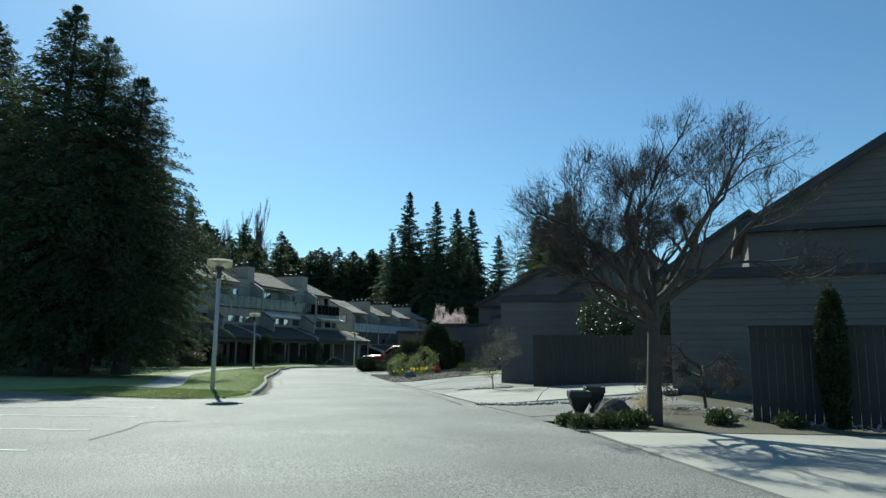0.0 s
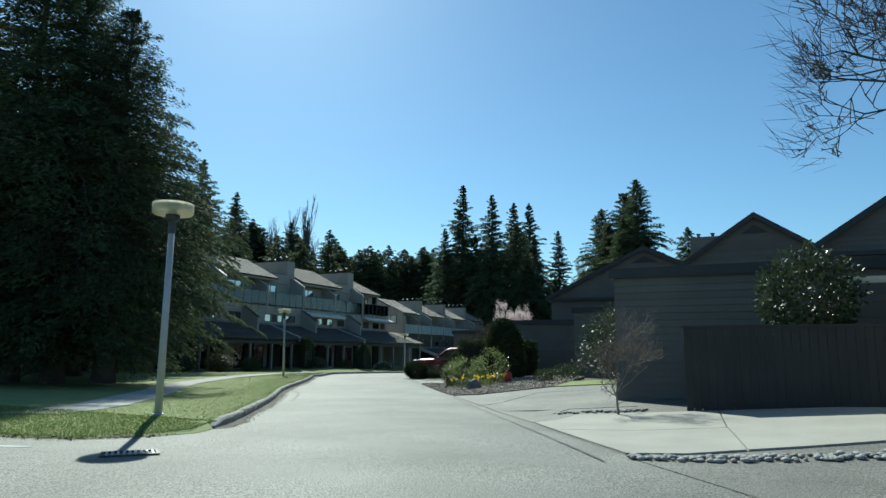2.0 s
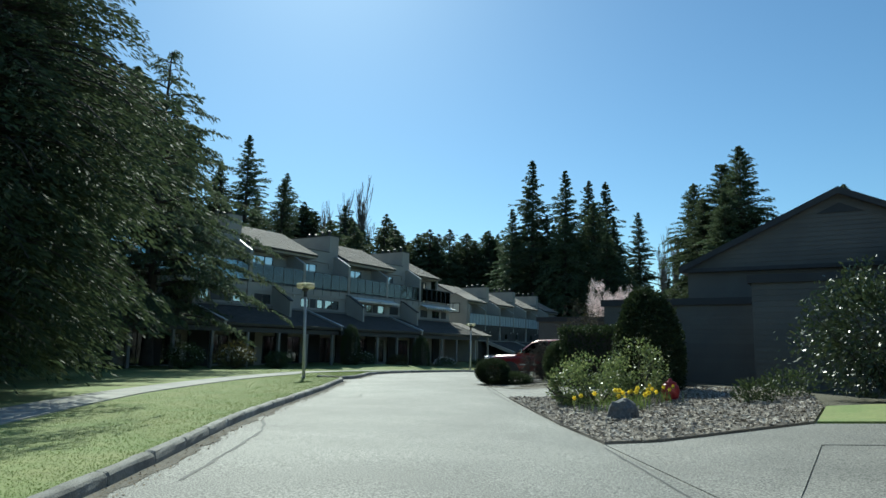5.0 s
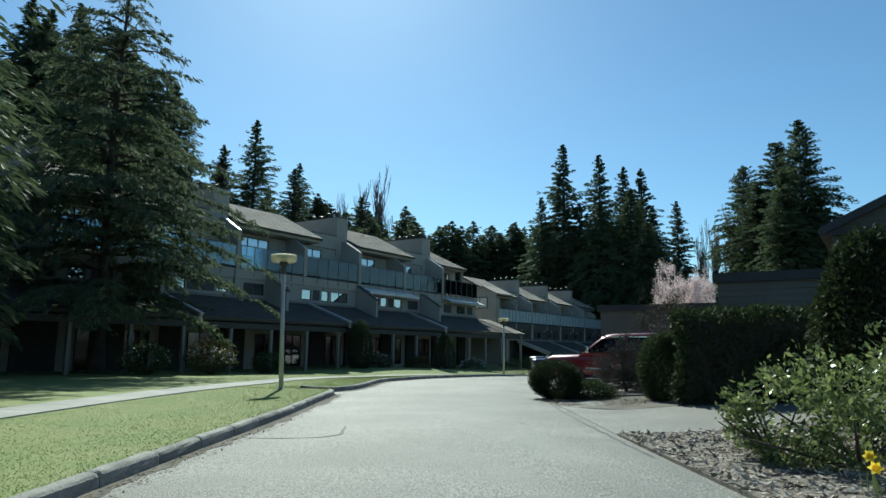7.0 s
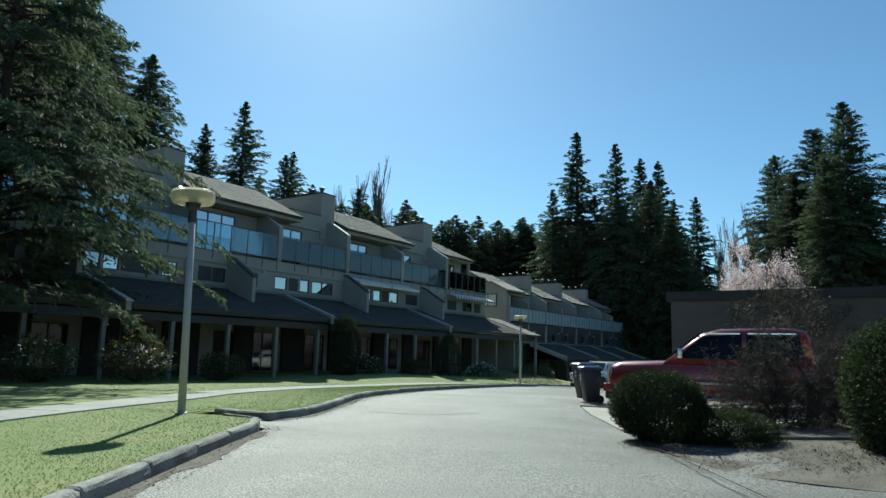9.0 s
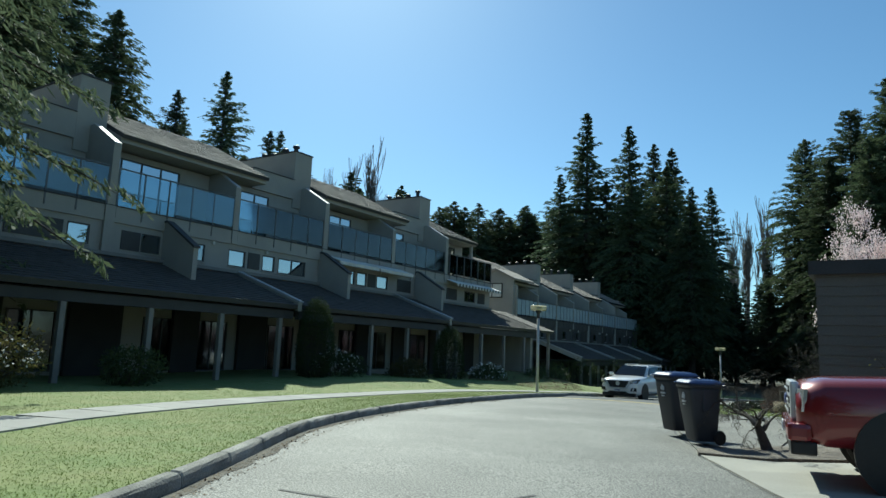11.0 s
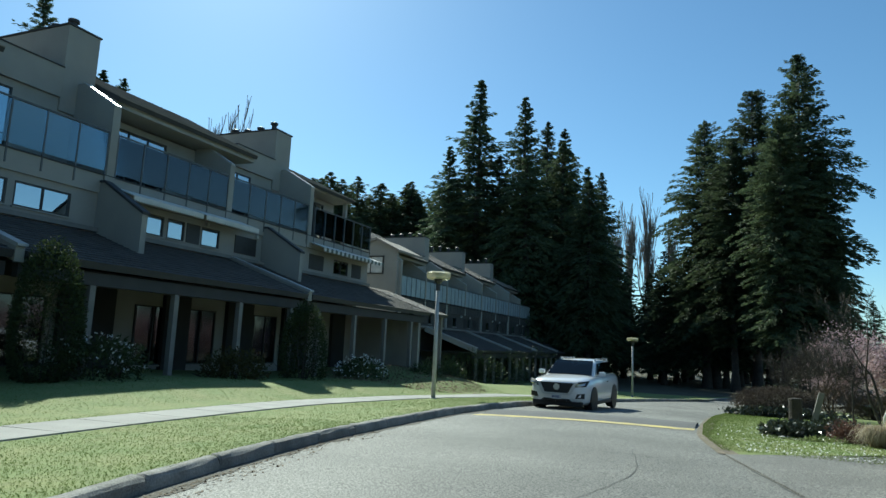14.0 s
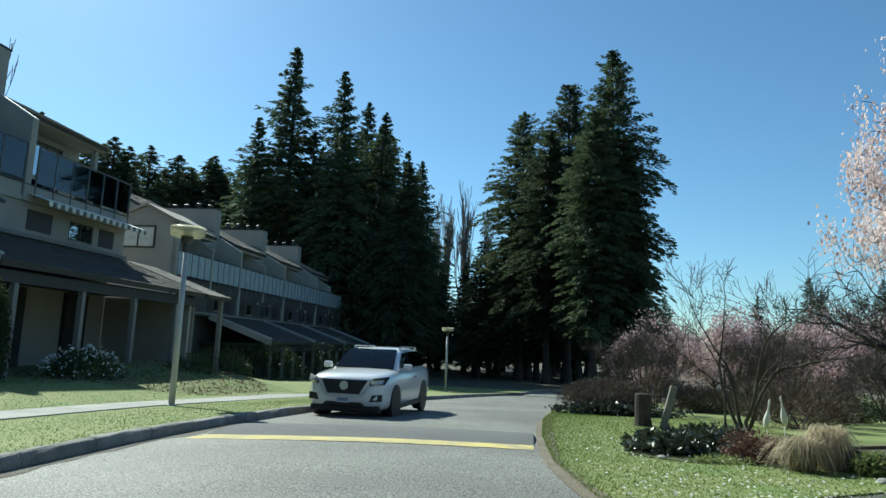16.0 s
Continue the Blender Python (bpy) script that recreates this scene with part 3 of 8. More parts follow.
# ------------------------------------------------------------------ the long terrace
def window(parent, y0, y1, z0, z1, x, face=1, panes=1, curtain=0.0, deep=0.12, glass=None):
    """A framed window in a wall that looks along +x, with panes, sill and the dim room's curtain behind."""
    w = new("window")
    w.parent = parent
    t = 0.05
    part("window_frame", boxes((x - 0.08, x + 0.04, y0, y1, z0, z0 + t), (x - 0.08, x + 0.04, y0, y1, z1 - t, z1), (x - 0.08, x + 0.04, y0, y0 + t, z0 + t, z1 - t), (x - 0.08, x + 0.04, y1 - t, y1, z0 + t, z1 - t),
         *[(x - 0.06, x + 0.03, y0 + (y1 - y0) * i / panes - 0.025, y0 + (y1 - y0) * i / panes + 0.025, z0 + t, z1 - t) for i in range(1, panes)]), FRAME_DARK, w)
    for i in range(panes):
        a, b = y0 + (y1 - y0) * i / panes + 0.03, y0 + (y1 - y0) * (i + 1) / panes - 0.03
        g = part("pane", boxes((x - 0.02, x - 0.01, a, b, z0 + t, z1 - t)), glass or GLASS, w)
    part("window_sill", boxes((x - 0.02, x + 0.09, y0 - 0.03, y1 + 0.03, z0 - 0.05, z0 - 0.002)), STUCCO, w)
    if curtain:
        bm = bmesh.new()
        k = max(8, int((y1 - y0) * 10))
        v0 = []
        for i in range(k + 1):
            yv = y0 + 0.05 + (y1 - y0 - 0.1) * curtain * i / k
            xv = x - 0.22 + 0.03 * math.sin(i * 1.9)
            v0.append((bm.verts.new((xv, yv, z0 + 0.03)), bm.verts.new((xv, yv, z1 - 0.03))))
        for p, q in zip(v0, v0[1:]):
            bm.faces.new((p[0], q[0], q[1], p[1]))
        part("curtain", bm, CURTAIN, w)
    return w


def fin(parent, y, zf=7.66):
    """A party wing wall: upright front edge, sloping bright capping."""
    zt = zf + 1.0
    bm = bmesh.new()
    prism(bm, [(-49.0, 5.0), (-45.96, 5.0), (-45.96, zf), (-47.6, zt), (-49.0, zt)], "y", y - 0.15, y + 0.15)
    f = part("wing_wall", bm, STUCCO, parent)
    bm = bmesh.new()
    prism(bm, [(-45.92, zf - 0.02), (-45.92, zf + 0.045), (-47.6, zt + 0.05), (-47.6, zt + 0.004)], "y", y - 0.155, y + 0.1)
    part("capping", bm, CAP_METAL, f)


def privacy_fin(parent, y):
    """A lower wing wall that steps out over the porch roof, with a dark sloping cap."""
    bm = bmesh.new()
    prism(bm, [(-46.06, 5.33), (-45.8, 5.33), (-43.95, 4.22), (-43.95, 2.8), (-46.06, 3.55)], "y", y - 0.11, y + 0.11)
    w = part("privacy_wing", bm, STUCCO, parent)
    bm = bmesh.new()
    prism(bm, [(-46.06, 5.335), (-46.06, 5.41), (-45.78, 5.41), (-43.9, 4.28), (-43.9, 4.18), (-45.8, 5.335)], "y", y - 0.15, y + 0.15)
    part("capping", bm, FASCIA, w)


def rail(parent, y0, y1, x=-46.0, z0=5.75, z1=7.15, n=5, dx=0.0, glass=None):
    """Glass balustrade: posts, top rail and single panes."""
    r = new("balustrade")
    r.parent = parent
    part("top_rail", boxes((x - 0.03, x + 0.03, y0, y1, z1, z1 + 0.05)), METAL_RAIL, r)
    for i in range(n + 1):
        yv = y0 + (y1 - y0) * i / n
        part("post", boxes((x - 0.025, x + 0.025, yv - 0.025, yv + 0.025, z0 - 0.55, z1 - 0.002)), METAL_RAIL, r)
        if i < n:
            part("pane", boxes((x - 0.006, x + 0.006, yv + 0.035, yv + (y1 - y0) / n - 0.035, z0 + 0.04, z1 - 0.03)), glass or RAIL_GLASS, r)


def slope_roof(parent, y0, y1, x0, z0, x1, z1, material, name="roof", courses=True, thick=0.16):
    """A pitched roof slab with stepped courses of shingles along the slope."""
    L = math.hypot(x1 - x0, z1 - z0)
    ux, uz = (x1 - x0) / L, (z1 - z0) / L
    nx, nz = -uz * (1 if x1 < x0 else -1) * -1, abs(ux)
    nx = uz if x1 < x0 else -uz
    bm = bmesh.new()
    prism(bm, [(x0, z0), (x1, z1), (x1 - nx * thick, z1 - nz * thick), (x0 - nx * thick, z0 - nz * thick)], "y", y0, y1)
    r = part(name, bm, FASCIA, parent)
    n = max(3, int(L / 0.28))
    bm = bmesh.new()
    rnd = random.Random(int(y0 * 31 + x0 * 7))
    for i in range(n):
        a, b = L * i / n, L * (i + 1) / n + 0.04
        y = y0
        while y < y1 - 0.02:
            w = min(y1 - y, 0.45 + 0.25 * rnd.random())
            t0 = 0.03 + 0.012 * rnd.random()
            p = [(x0 + ux * a + nx * t0, z0 + uz * a + nz * t0), (x0 + ux * b + nx * 0.006, z0 + uz * b + nz * 0.006), (x0 + ux * b, z0 + uz * b), (x0 + ux * a, z0 + uz * a)]
            prism(bm, p, "y", y + 0.006, y + w - 0.006)
            y += w
    tagged(part("shingles", bm, material, r), kind="stuff")
    return r


def terrace(name, dx, dy, dz, bays, first, label, porch=True, awnings=(), seed=1, sy=1.0, half=False, last_chimney=True, glass=None, wins=(), fins=(), low=None):
    """A stepped three-storey terrace that looks along +x; one bay is 11.9 m, from wing wall to wing wall.
    wins: first-floor openings (from, to, kind), kind g glass, b drawn blind, d dark panel; fins: places of the lower
    wing walls; low: colour of the floors below the balconies."""
    low = low or STUCCO
    T = thing(name, Matrix.Translation((dx, dy, dz)) @ Matrix.Diagonal((1, sy, 1, 1)), label, "terrace house", kind="structure")
    rnd = random.Random(seed)
    P = 11.9
    y_lo = 67.9 + P * (first - 1)
    y_hi = 67.9 + P * (first + bays - 1)
    F2s = [67.9 + P * (first - 1 + i) for i in range(bays + 1)]
    end = y_hi + (6.1 if half else 0)
    # solid back body, ground-floor wall, first-floor wall with openings
    part("rear_body", boxes((-60.0, -49.2, y_lo, end, -2.4, 9.2)), STUCCO, T)
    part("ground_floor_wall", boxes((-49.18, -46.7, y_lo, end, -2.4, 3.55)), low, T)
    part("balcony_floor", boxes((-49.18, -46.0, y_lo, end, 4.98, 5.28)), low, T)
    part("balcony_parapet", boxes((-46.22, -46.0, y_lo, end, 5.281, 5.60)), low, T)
    part("parapet_cap", boxes((-46.26, -45.955, y_lo, end, 5.601, 5.64)), FASCIA, T)
    part("gutter", boxes((-46.0, -45.86, y_lo, end, 3.66, 3.80)), POST, T)
    y = y_lo
    wall = new("first_floor_wall")
    wall.parent = T
    for a, b, kind in sorted(wins):
        part("wall_piece", boxes((-46.3, -46.08, y, a, 3.56, 4.979)), low, wall)
        part("wall_below", boxes((-46.3, -46.08, a, b, 3.56, 3.98)), low, wall)
        part("wall_above", boxes((-46.3, -46.08, a, b, 4.74, 4.979)), low, wall)
        if kind == "d":
            part("spandrel_panel", boxes((-46.14, -46.05, a, b, 3.981, 4.739)), FRAME_DARK, T)
        else:
            w = window(T, a, b, 3.98, 4.74, -46.12, curtain=0.0 if kind == "g" else 1.0, panes=1 if b - a < 1.4 else 2, glass=GLASS_SKY if kind == "g" else GLASS)
        y = b
    part("wall_piece", boxes((-46.3, -46.08, y, end, 3.56, 4.979)), low, wall)
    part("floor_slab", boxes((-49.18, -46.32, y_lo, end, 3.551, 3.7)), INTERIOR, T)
    for y in fins:
        privacy_fin(T, y)
    for i in range(bays):
        b, nx = F2s[i], F2s[i + 1]
        f1 = b + 6.1
        fin(T, b - 0.2, 8.06)
        fin(T, f1 - 0.35, 7.62)
        # top-floor glazing set back behind the balcony
        for a, c, tall in ((b + 0.1, f1 - 0.6, True), (f1 - 0.1, nx - 0.5, False)):
            g0, g1 = (a + 0.15, a + (c - a) * 0.72) if tall else (a + (c - a) * 0.10, a + (c - a) * 0.62)
            window(T, g0, g1, 5.32, 8.1, -48.0, panes=4 if tall else 3, curtain=rnd.choice((0.15, 0.3, 0.4)), glass=GLASS_SKY)
            part("wall_piece", boxes((-48.3, -47.98, g1 + 0.002, c + 0.36, 5.281, 8.35)), STUCCO, wall)
            part("wall_piece", boxes((-48.3, -47.98, a - 0.16, g0 - 0.002, 5.281, 8.35)), STUCCO, wall)
            part("wall_above", boxes((-48.3, -47.98, g0, g1, 8.102, 8.35)), STUCCO, wall)
            rail(T, a - 0.1, c + 0.1, z0=5.72, z1=7.1, n=5, glass=glass)
            # dark strip low behind the glass: the dim room and its furniture put into colour
            part("dim_room_strip", boxes((-49.17, -49.1, g0, g1, 5.3, 6.3)), INTERIOR, T)
        part("awning_cassette", boxes((-47.5, -47.28, b + 2.4, b + 5.2, 8.52, 8.62), bev=0.02), TRIM_PALE, T)
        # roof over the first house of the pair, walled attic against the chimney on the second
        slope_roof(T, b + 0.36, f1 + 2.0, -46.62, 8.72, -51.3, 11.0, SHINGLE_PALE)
        bm = bmesh.new()
        prism(bm, [(-46.8, 8.42), (-46.8, 8.62), (-51.25, 10.79), (-51.25, 8.42)], "y", b + 0.365, f1 + 1.995)
        part("attic", bm, STUCCO, T)
        part("attic_wall", boxes((-49.18, -47.86, f1 + 2.002, nx - 0.96, 8.36, 9.42)), STUCCO, T)
        part("attic_coping", boxes((-49.2, -47.82, f1 + 2.002, nx - 0.96, 9.421, 9.46)), FASCIA, T)
        part("upper_wall", boxes((-49.18, -48.3, b, nx, 8.351, 8.418)), STUCCO, T)
        if i < bays - 1 or last_chimney:
            # chimney block across the party wall, with pots
            ch = part("chimney", boxes((-53.0, -47.9, nx - 0.95, nx + 0.33, 7.9, 11.05), bev=0.03), STUCCO, T)
            part("coping", boxes((-53.05, -47.86, nx - 0.99, nx + 0.37, 11.051, 11.11)), FASCIA, ch)
            for k in range(4):
                bm = bmesh.new()
                h = 0.12 + 0.34 * rnd.random()
                lathe(bm, [(0.13, 0), (0.13, h), (0.2, h + 0.02), (0.2, h + 0.12), (0.06, h + 0.18)], 12, Matrix.Translation((-48.6 - 0.85 * k, nx - 0.3, 11.11)))
                part("flue", bm, IRON, ch)
        part("pier", boxes((-46.07, -45.93, b - 0.42, b - 0.02, 3.81, 5.60)), STUCCO, T)
        # wall lanterns
        for y in (b + 4.65, b + 7.75):
            part("wall_light", boxes((-46.07, -45.95, y - 0.06, y + 0.06, 4.80, 4.95), bev=0.02), TRIM_PALE, T)
        if porch:
            # porch shingles in a darker copy, the terrace's shade put into their colour
            slope_roof(T, b + 6.3, nx + 6.0, -41.85, 2.18, -46.0, 3.62, SHINGLE_SHADED, "porch_roof")
            bm = bmesh.new()
            prism(bm, [(-46.0, 3.75), (-46.0, 3.4), (-41.9, 1.95), (-41.9, 2.3)], "y", b + 6.05, b + 6.28)
            w = part("porch_parapet", bm, STUCCO, T)
            bm = bmesh.new()
            prism(bm, [(-46.0, 3.81), (-46.0, 3.755), (-41.9, 2.305), (-41.82, 2.32), (-41.82, 2.38)], "y", b + 6.03, b + 6.30)
            part("capping", bm, CAP_METAL, w)
            part("porch_beam", boxes((-42.3, -42.1, b + 6.3, nx + 6.0, 1.62, 1.95)), FASCIA, T)
            # ceiling in near-black fence stain, porch shade put into its colour
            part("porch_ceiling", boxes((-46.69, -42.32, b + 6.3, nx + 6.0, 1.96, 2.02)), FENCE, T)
            first = b + (7.25 if b > 66 else 8.4)
            for k in range(4):
                part("porch_post", boxes((-42.29, -42.11, first + k * 2.95 - 0.09, first + k * 2.95 + 0.09, -2.3, 1.619), bev=0.012), POST, T)
            # dark flat panels deep in the porch, its shade put into their colour
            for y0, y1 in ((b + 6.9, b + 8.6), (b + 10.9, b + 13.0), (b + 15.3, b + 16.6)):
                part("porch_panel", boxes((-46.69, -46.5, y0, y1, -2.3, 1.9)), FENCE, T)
        # ground floor patio doors, the porch's shade put into their darker glass
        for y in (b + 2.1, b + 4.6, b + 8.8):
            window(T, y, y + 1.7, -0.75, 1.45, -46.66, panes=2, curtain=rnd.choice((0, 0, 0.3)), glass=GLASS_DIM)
    if half:
        b = y_hi
        fin(T, b - 0.2, 8.06)
        window(T, b + 0.4, b + 3.9, 5.32, 8.1, -48.0, panes=4, curtain=0.4, glass=GLASS_SKY)
        part("wall_piece", boxes((-48.3, -47.98, b + 3.902, b + 5.0, 5.281, 8.35)), STUCCO, wall)
        part("wall_above", boxes((-48.3, -47.98, b + 0.2, b + 3.9, 8.102, 8.35)), STUCCO, wall)
        part("corner_post", boxes((-47.2, -47.0, b + 4.75, b + 4.95, 5.281, 8.4)), STUCCO, T)
        rail(T, b + 0.22, b + 6.05, z0=5.72, z1=7.1, n=6)
        for k in range(3):
            part("pane", boxes((-47.9 + k * 0.65, -47.3 + k * 0.65, b + 6.05, b + 6.06, 5.8, 7.05)), RAIL_GLASS, T)
        part("end_rail", boxes((-48.0, -46.03, b + 6.03, b + 6.08, 7.1, 7.15)), METAL_RAIL, T)
        slope_roof(T, b + 0.36, b + 5.1, -46.62, 8.55, -51.3, 10.7, SHINGLE_PALE)
        bm = bmesh.new()
        prism(bm, [(-46.8, 8.36), (-46.8, 8.45), (-51.25, 10.49), (-51.25, 8.36)], "y", b + 0.365, b + 5.095)
        part("attic", bm, STUCCO, T)
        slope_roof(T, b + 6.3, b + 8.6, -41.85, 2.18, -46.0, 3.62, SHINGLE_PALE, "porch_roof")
        part("porch_end_wall", boxes((-46.68, -42.6, b + 6.1, b + 6.3, -2.4, 1.9)), STUCCO, T)
        for x in (-42.2, -43.6):
            part("porch_post", boxes((x - 0.09, x + 0.09, b + 8.2, b + 8.38, -2.3, 2.1)), POST, T)
    for i, (y0, y1, striped) in enumerate(awnings):
        aw = new("awning")
        aw.parent = T
        bm = bmesh.new()
        k = 30
        prism(bm, [(-46.05, 5.34), (-45.1, 5.02), (-45.1, 4.99), (-46.05, 5.31)], "y", y0, y1)
        part("cloth", bm, AWNING, aw)
        for j in range(k):
            a = y0 + (y1 - y0) * j / k
            bm = bmesh.new()
            w = (y1 - y0) / k
            prism(bm, [(a + 0.004, 5.015), (a + w - 0.004, 5.015), (a + w - 0.004, 4.88), (a + w * 0.75, 4.82), (a + w * 0.25, 4.82), (a + 0.004, 4.88)], "x", -45.098, -45.08)
            part("scallop", bm, AWNING_DARK if striped and j % 2 else AWNING, aw)
    return T


# first-floor openings of the pair that repeats: a flush run, then a run under awnings
WINS_A = [(31.6 + k, 31.6 + k + w, c) for k, w, c in ((1.0, 0.95, "g"), (3.0, 0.8, "g"), (5.0, 1.7, "b"))] + [
    (43.6, 44.6, "b"), (45.2, 46.1, "g"), (46.4, 47.6, "d"), (49.4, 50.15, "g"), (50.3, 51.2, "b"), (51.3, 52.1, "g"), (52.2, 54.15, "d"), (54.3, 55.15, "g"),
    (56.4, 57.2, "d"), (57.25, 58.1, "b"), (59.3, 60.3, "b"), (61.57, 62.55, "g"), (62.7, 63.4, "d"), (63.57, 64.37, "g"), (64.59, 66.45, "g"),
    (69.35, 70.35, "g"), (70.53, 71.4, "g"), (71.5, 72.2, "d"), (72.31, 73.36, "g"), (74.3, 75.7, "d"), (77.6, 78.3, "d"), (79.9, 81.2, "d"), (82.2, 83.7, "g"), (84.1, 85.1, "d")]
WINS_B = [(b + o, b + o + w, c) for b in (67.9, 79.8, 91.7, 103.6) for o, w, c in ((0.6, 1.2, "d"), (2.2, 1.2, "g"), (5.8, 0.9, "d"), (7.1, 0.8, "g"), (8.8, 1.7, "d"))]
row_a = terrace("terrace", 0, 0, 0, 4, -2, "long stepped taupe stucco terrace with glass balconies and shingled porch roofs", awnings=[(68.0, 71.3, False), (71.45, 74.6, False), (79.7, 86.0, True)], half=True, wins=WINS_A, fins=(31.7, 40.5, 49.2, 58.3, 67.5, 76.2))
row_b = terrace("terrace", -1.2, 45.2, -2.0, 4, 1, "second taupe terrace with glass balconies over dark lower floors", sy=0.7, seed=4, last_chimney=False, glass=RAIL_SKY_TONE, wins=WINS_B, low=LOWER_DARK)


# gable end of the second row, with its curtained window
ge = new("gable_end")
ge.parent = row_b
ge.matrix_parent_inverse = Matrix()
ge.matrix_basis = row_b.matrix_basis.inverted()
bm = bmesh.new()
prism(bm, [(-51.0, -3.0), (-47.4, -3.0), (-47.4, 6.72), (-49.05, 7.5), (-51.0, 6.7)], "y", 92.25, 92.5)
part("gable_wall", bm, STUCCO, ge)
for s, x0, z0 in ((1, -47.2, 6.62), (-1, -51.2, 6.6)):
    bm = bmesh.new()
    prism(bm, [(x0, z0), (-49.05, 7.52), (-49.05, 7.68), (x0, z0 + 0.16)], "y", 92.05, 96.0)
    part("gable_roof", bm, SHINGLE_PALE, ge)
part("window_frame", boxes((-50.4, -48.4, 92.16, 92.246, 5.12, 5.2), (-50.4, -48.4, 92.16, 92.246, 6.3, 6.38), (-50.4, -50.32, 92.16, 92.246, 5.2, 6.3), (-48.48, -48.4, 92.16, 92.246, 5.2, 6.3), (-49.43, -49.37, 92.16, 92.246, 5.2, 6.3)), FRAME_DARK, ge)
for x0, x1 in ((-50.31, -49.44), (-49.36, -48.49)):
    part("blind", boxes((x0, x1, 92.20, 92.244, 5.21, 6.29)), CURTAIN, ge, "drawn cream blind")

# ------------------------------------------------------------------ houses along the other side
def lap_wall(parent, axis, at, a, b, z0, z1, out, name="wall"):
    """A wall of lapped boards: a body and proud boards, each its own piece. axis: the way its face looks; out: +1 or -1."""
    th = 0.18
    if axis == "y":
        body = boxes((a, b, min(at, at - out * th), max(at, at - out * th), z0, z1))
    else:
        body = boxes((min(at, at - out * th), max(at, at - out * th), a, b, z0, z1))
    w = part(name, body, SIDING, parent)
    n = max(1, int((z1 - z0) / 0.19))
    h = (z1 - z0) / n
    for i in range(n):
        bm = bmesh.new()
        zb = z0 + h * i
        pr = [(at + out * 0.003, zb + h - 0.004), (at + out * 0.003, zb), (at + out * 0.026, zb), (at + out * 0.008, zb + h - 0.004)]
        if axis == "y":
            vs0 = [bm.verts.new((a, p[0], p[1])) for p in pr]
            vs1 = [bm.verts.new((b, p[0], p[1])) for p in pr]
        else:
            vs0 = [bm.verts.new((p[0], a, p[1])) for p in pr]
            vs1 = [bm.verts.new((p[0], b, p[1])) for p in pr]
        for k in range(4):
            bm.faces.new((vs0[k], vs1[k], vs1[(k + 1) % 4], vs0[(k + 1) % 4]))
        bm.faces.new(vs0)
        bm.faces.new(vs1[::-1])
        bmesh.ops.recalc_face_normals(bm, faces=bm.faces[:])
        part("board", bm, SIDING, w)
    return w


def garage(name, x, y0, y1, depth, top, label, door=True, z=None):
    """A flat-roofed garage block: sectional door in the face that looks along -x, dark boards and fascia."""
    g = thing(name, Matrix.Translation((0, 0, 0)), label, "garage", "garages along the lane")
    gz = G((y0 + y1) / 2) - 0.15
    lap_wall(g, "y", y0, x, x + depth, gz, top, -1, "front_wall")
    part("rear_wall", boxes((x, x + depth, y1 - 0.2, y1, gz, top)), SIDING, g)
    part("side_wall", boxes((x + depth - 0.2, x + depth, y0 + 0.2, y1 - 0.2, gz, top)), SIDING, g)
    dz = top - 0.95
    if door:
        a, b = y0 + 0.55, y1 - 0.55
        lap_wall(g, "x", x, y0 + 0.001, a, gz, dz, -1, "pier")
        lap_wall(g, "x", x, b, y1 - 0.001, gz, dz, -1, "pier")
        lap_wall(g, "x", x, y0 + 0.001, y1 - 0.001, dz, top, -1, "gable_wall")
        d = part("garage_door", boxes((x + 0.14, x + 0.2, a, b, gz, dz)), GARAGE_WHITE, g, "cream sectional garage door")
        for i in range(4):
            h = (dz - gz - 0.15) / 4
            part("panel", boxes((x + 0.11, x + 0.139, a + 0.02, b - 0.02, gz + 0.15 + h * i + 0.012, gz + 0.15 + h * (i + 1) - 0.012), bev=0.006), GARAGE_WHITE, d)
        part("door_trim", boxes((x - 0.05, x + 0.1, a - 0.12, a, gz, dz + 0.12), (x - 0.05, x + 0.1, b, b + 0.12, gz, dz + 0.12), (x - 0.05, x + 0.1, a, b, dz, dz + 0.12)), FASCIA, g)
    else:
        lap_wall(g, "x", x, y0 + 0.001, y1 - 0.001, gz, top, -1, "side_wall")
    part("fascia", boxes((x - 0.12, x + depth + 0.1, y0 - 0.14, y0 - 0.04, top - 0.16, top + 0.12), (x - 0.14, x - 0.04, y0 - 0.04, y1 + 0.1, top - 0.16, top + 0.12)), FASCIA, g)
    part("roof", boxes((x - 0.04, x + depth + 0.1, y0 - 0.04, y1 + 0.1, top, top + 0.1)), FASCIA, g)
    return g


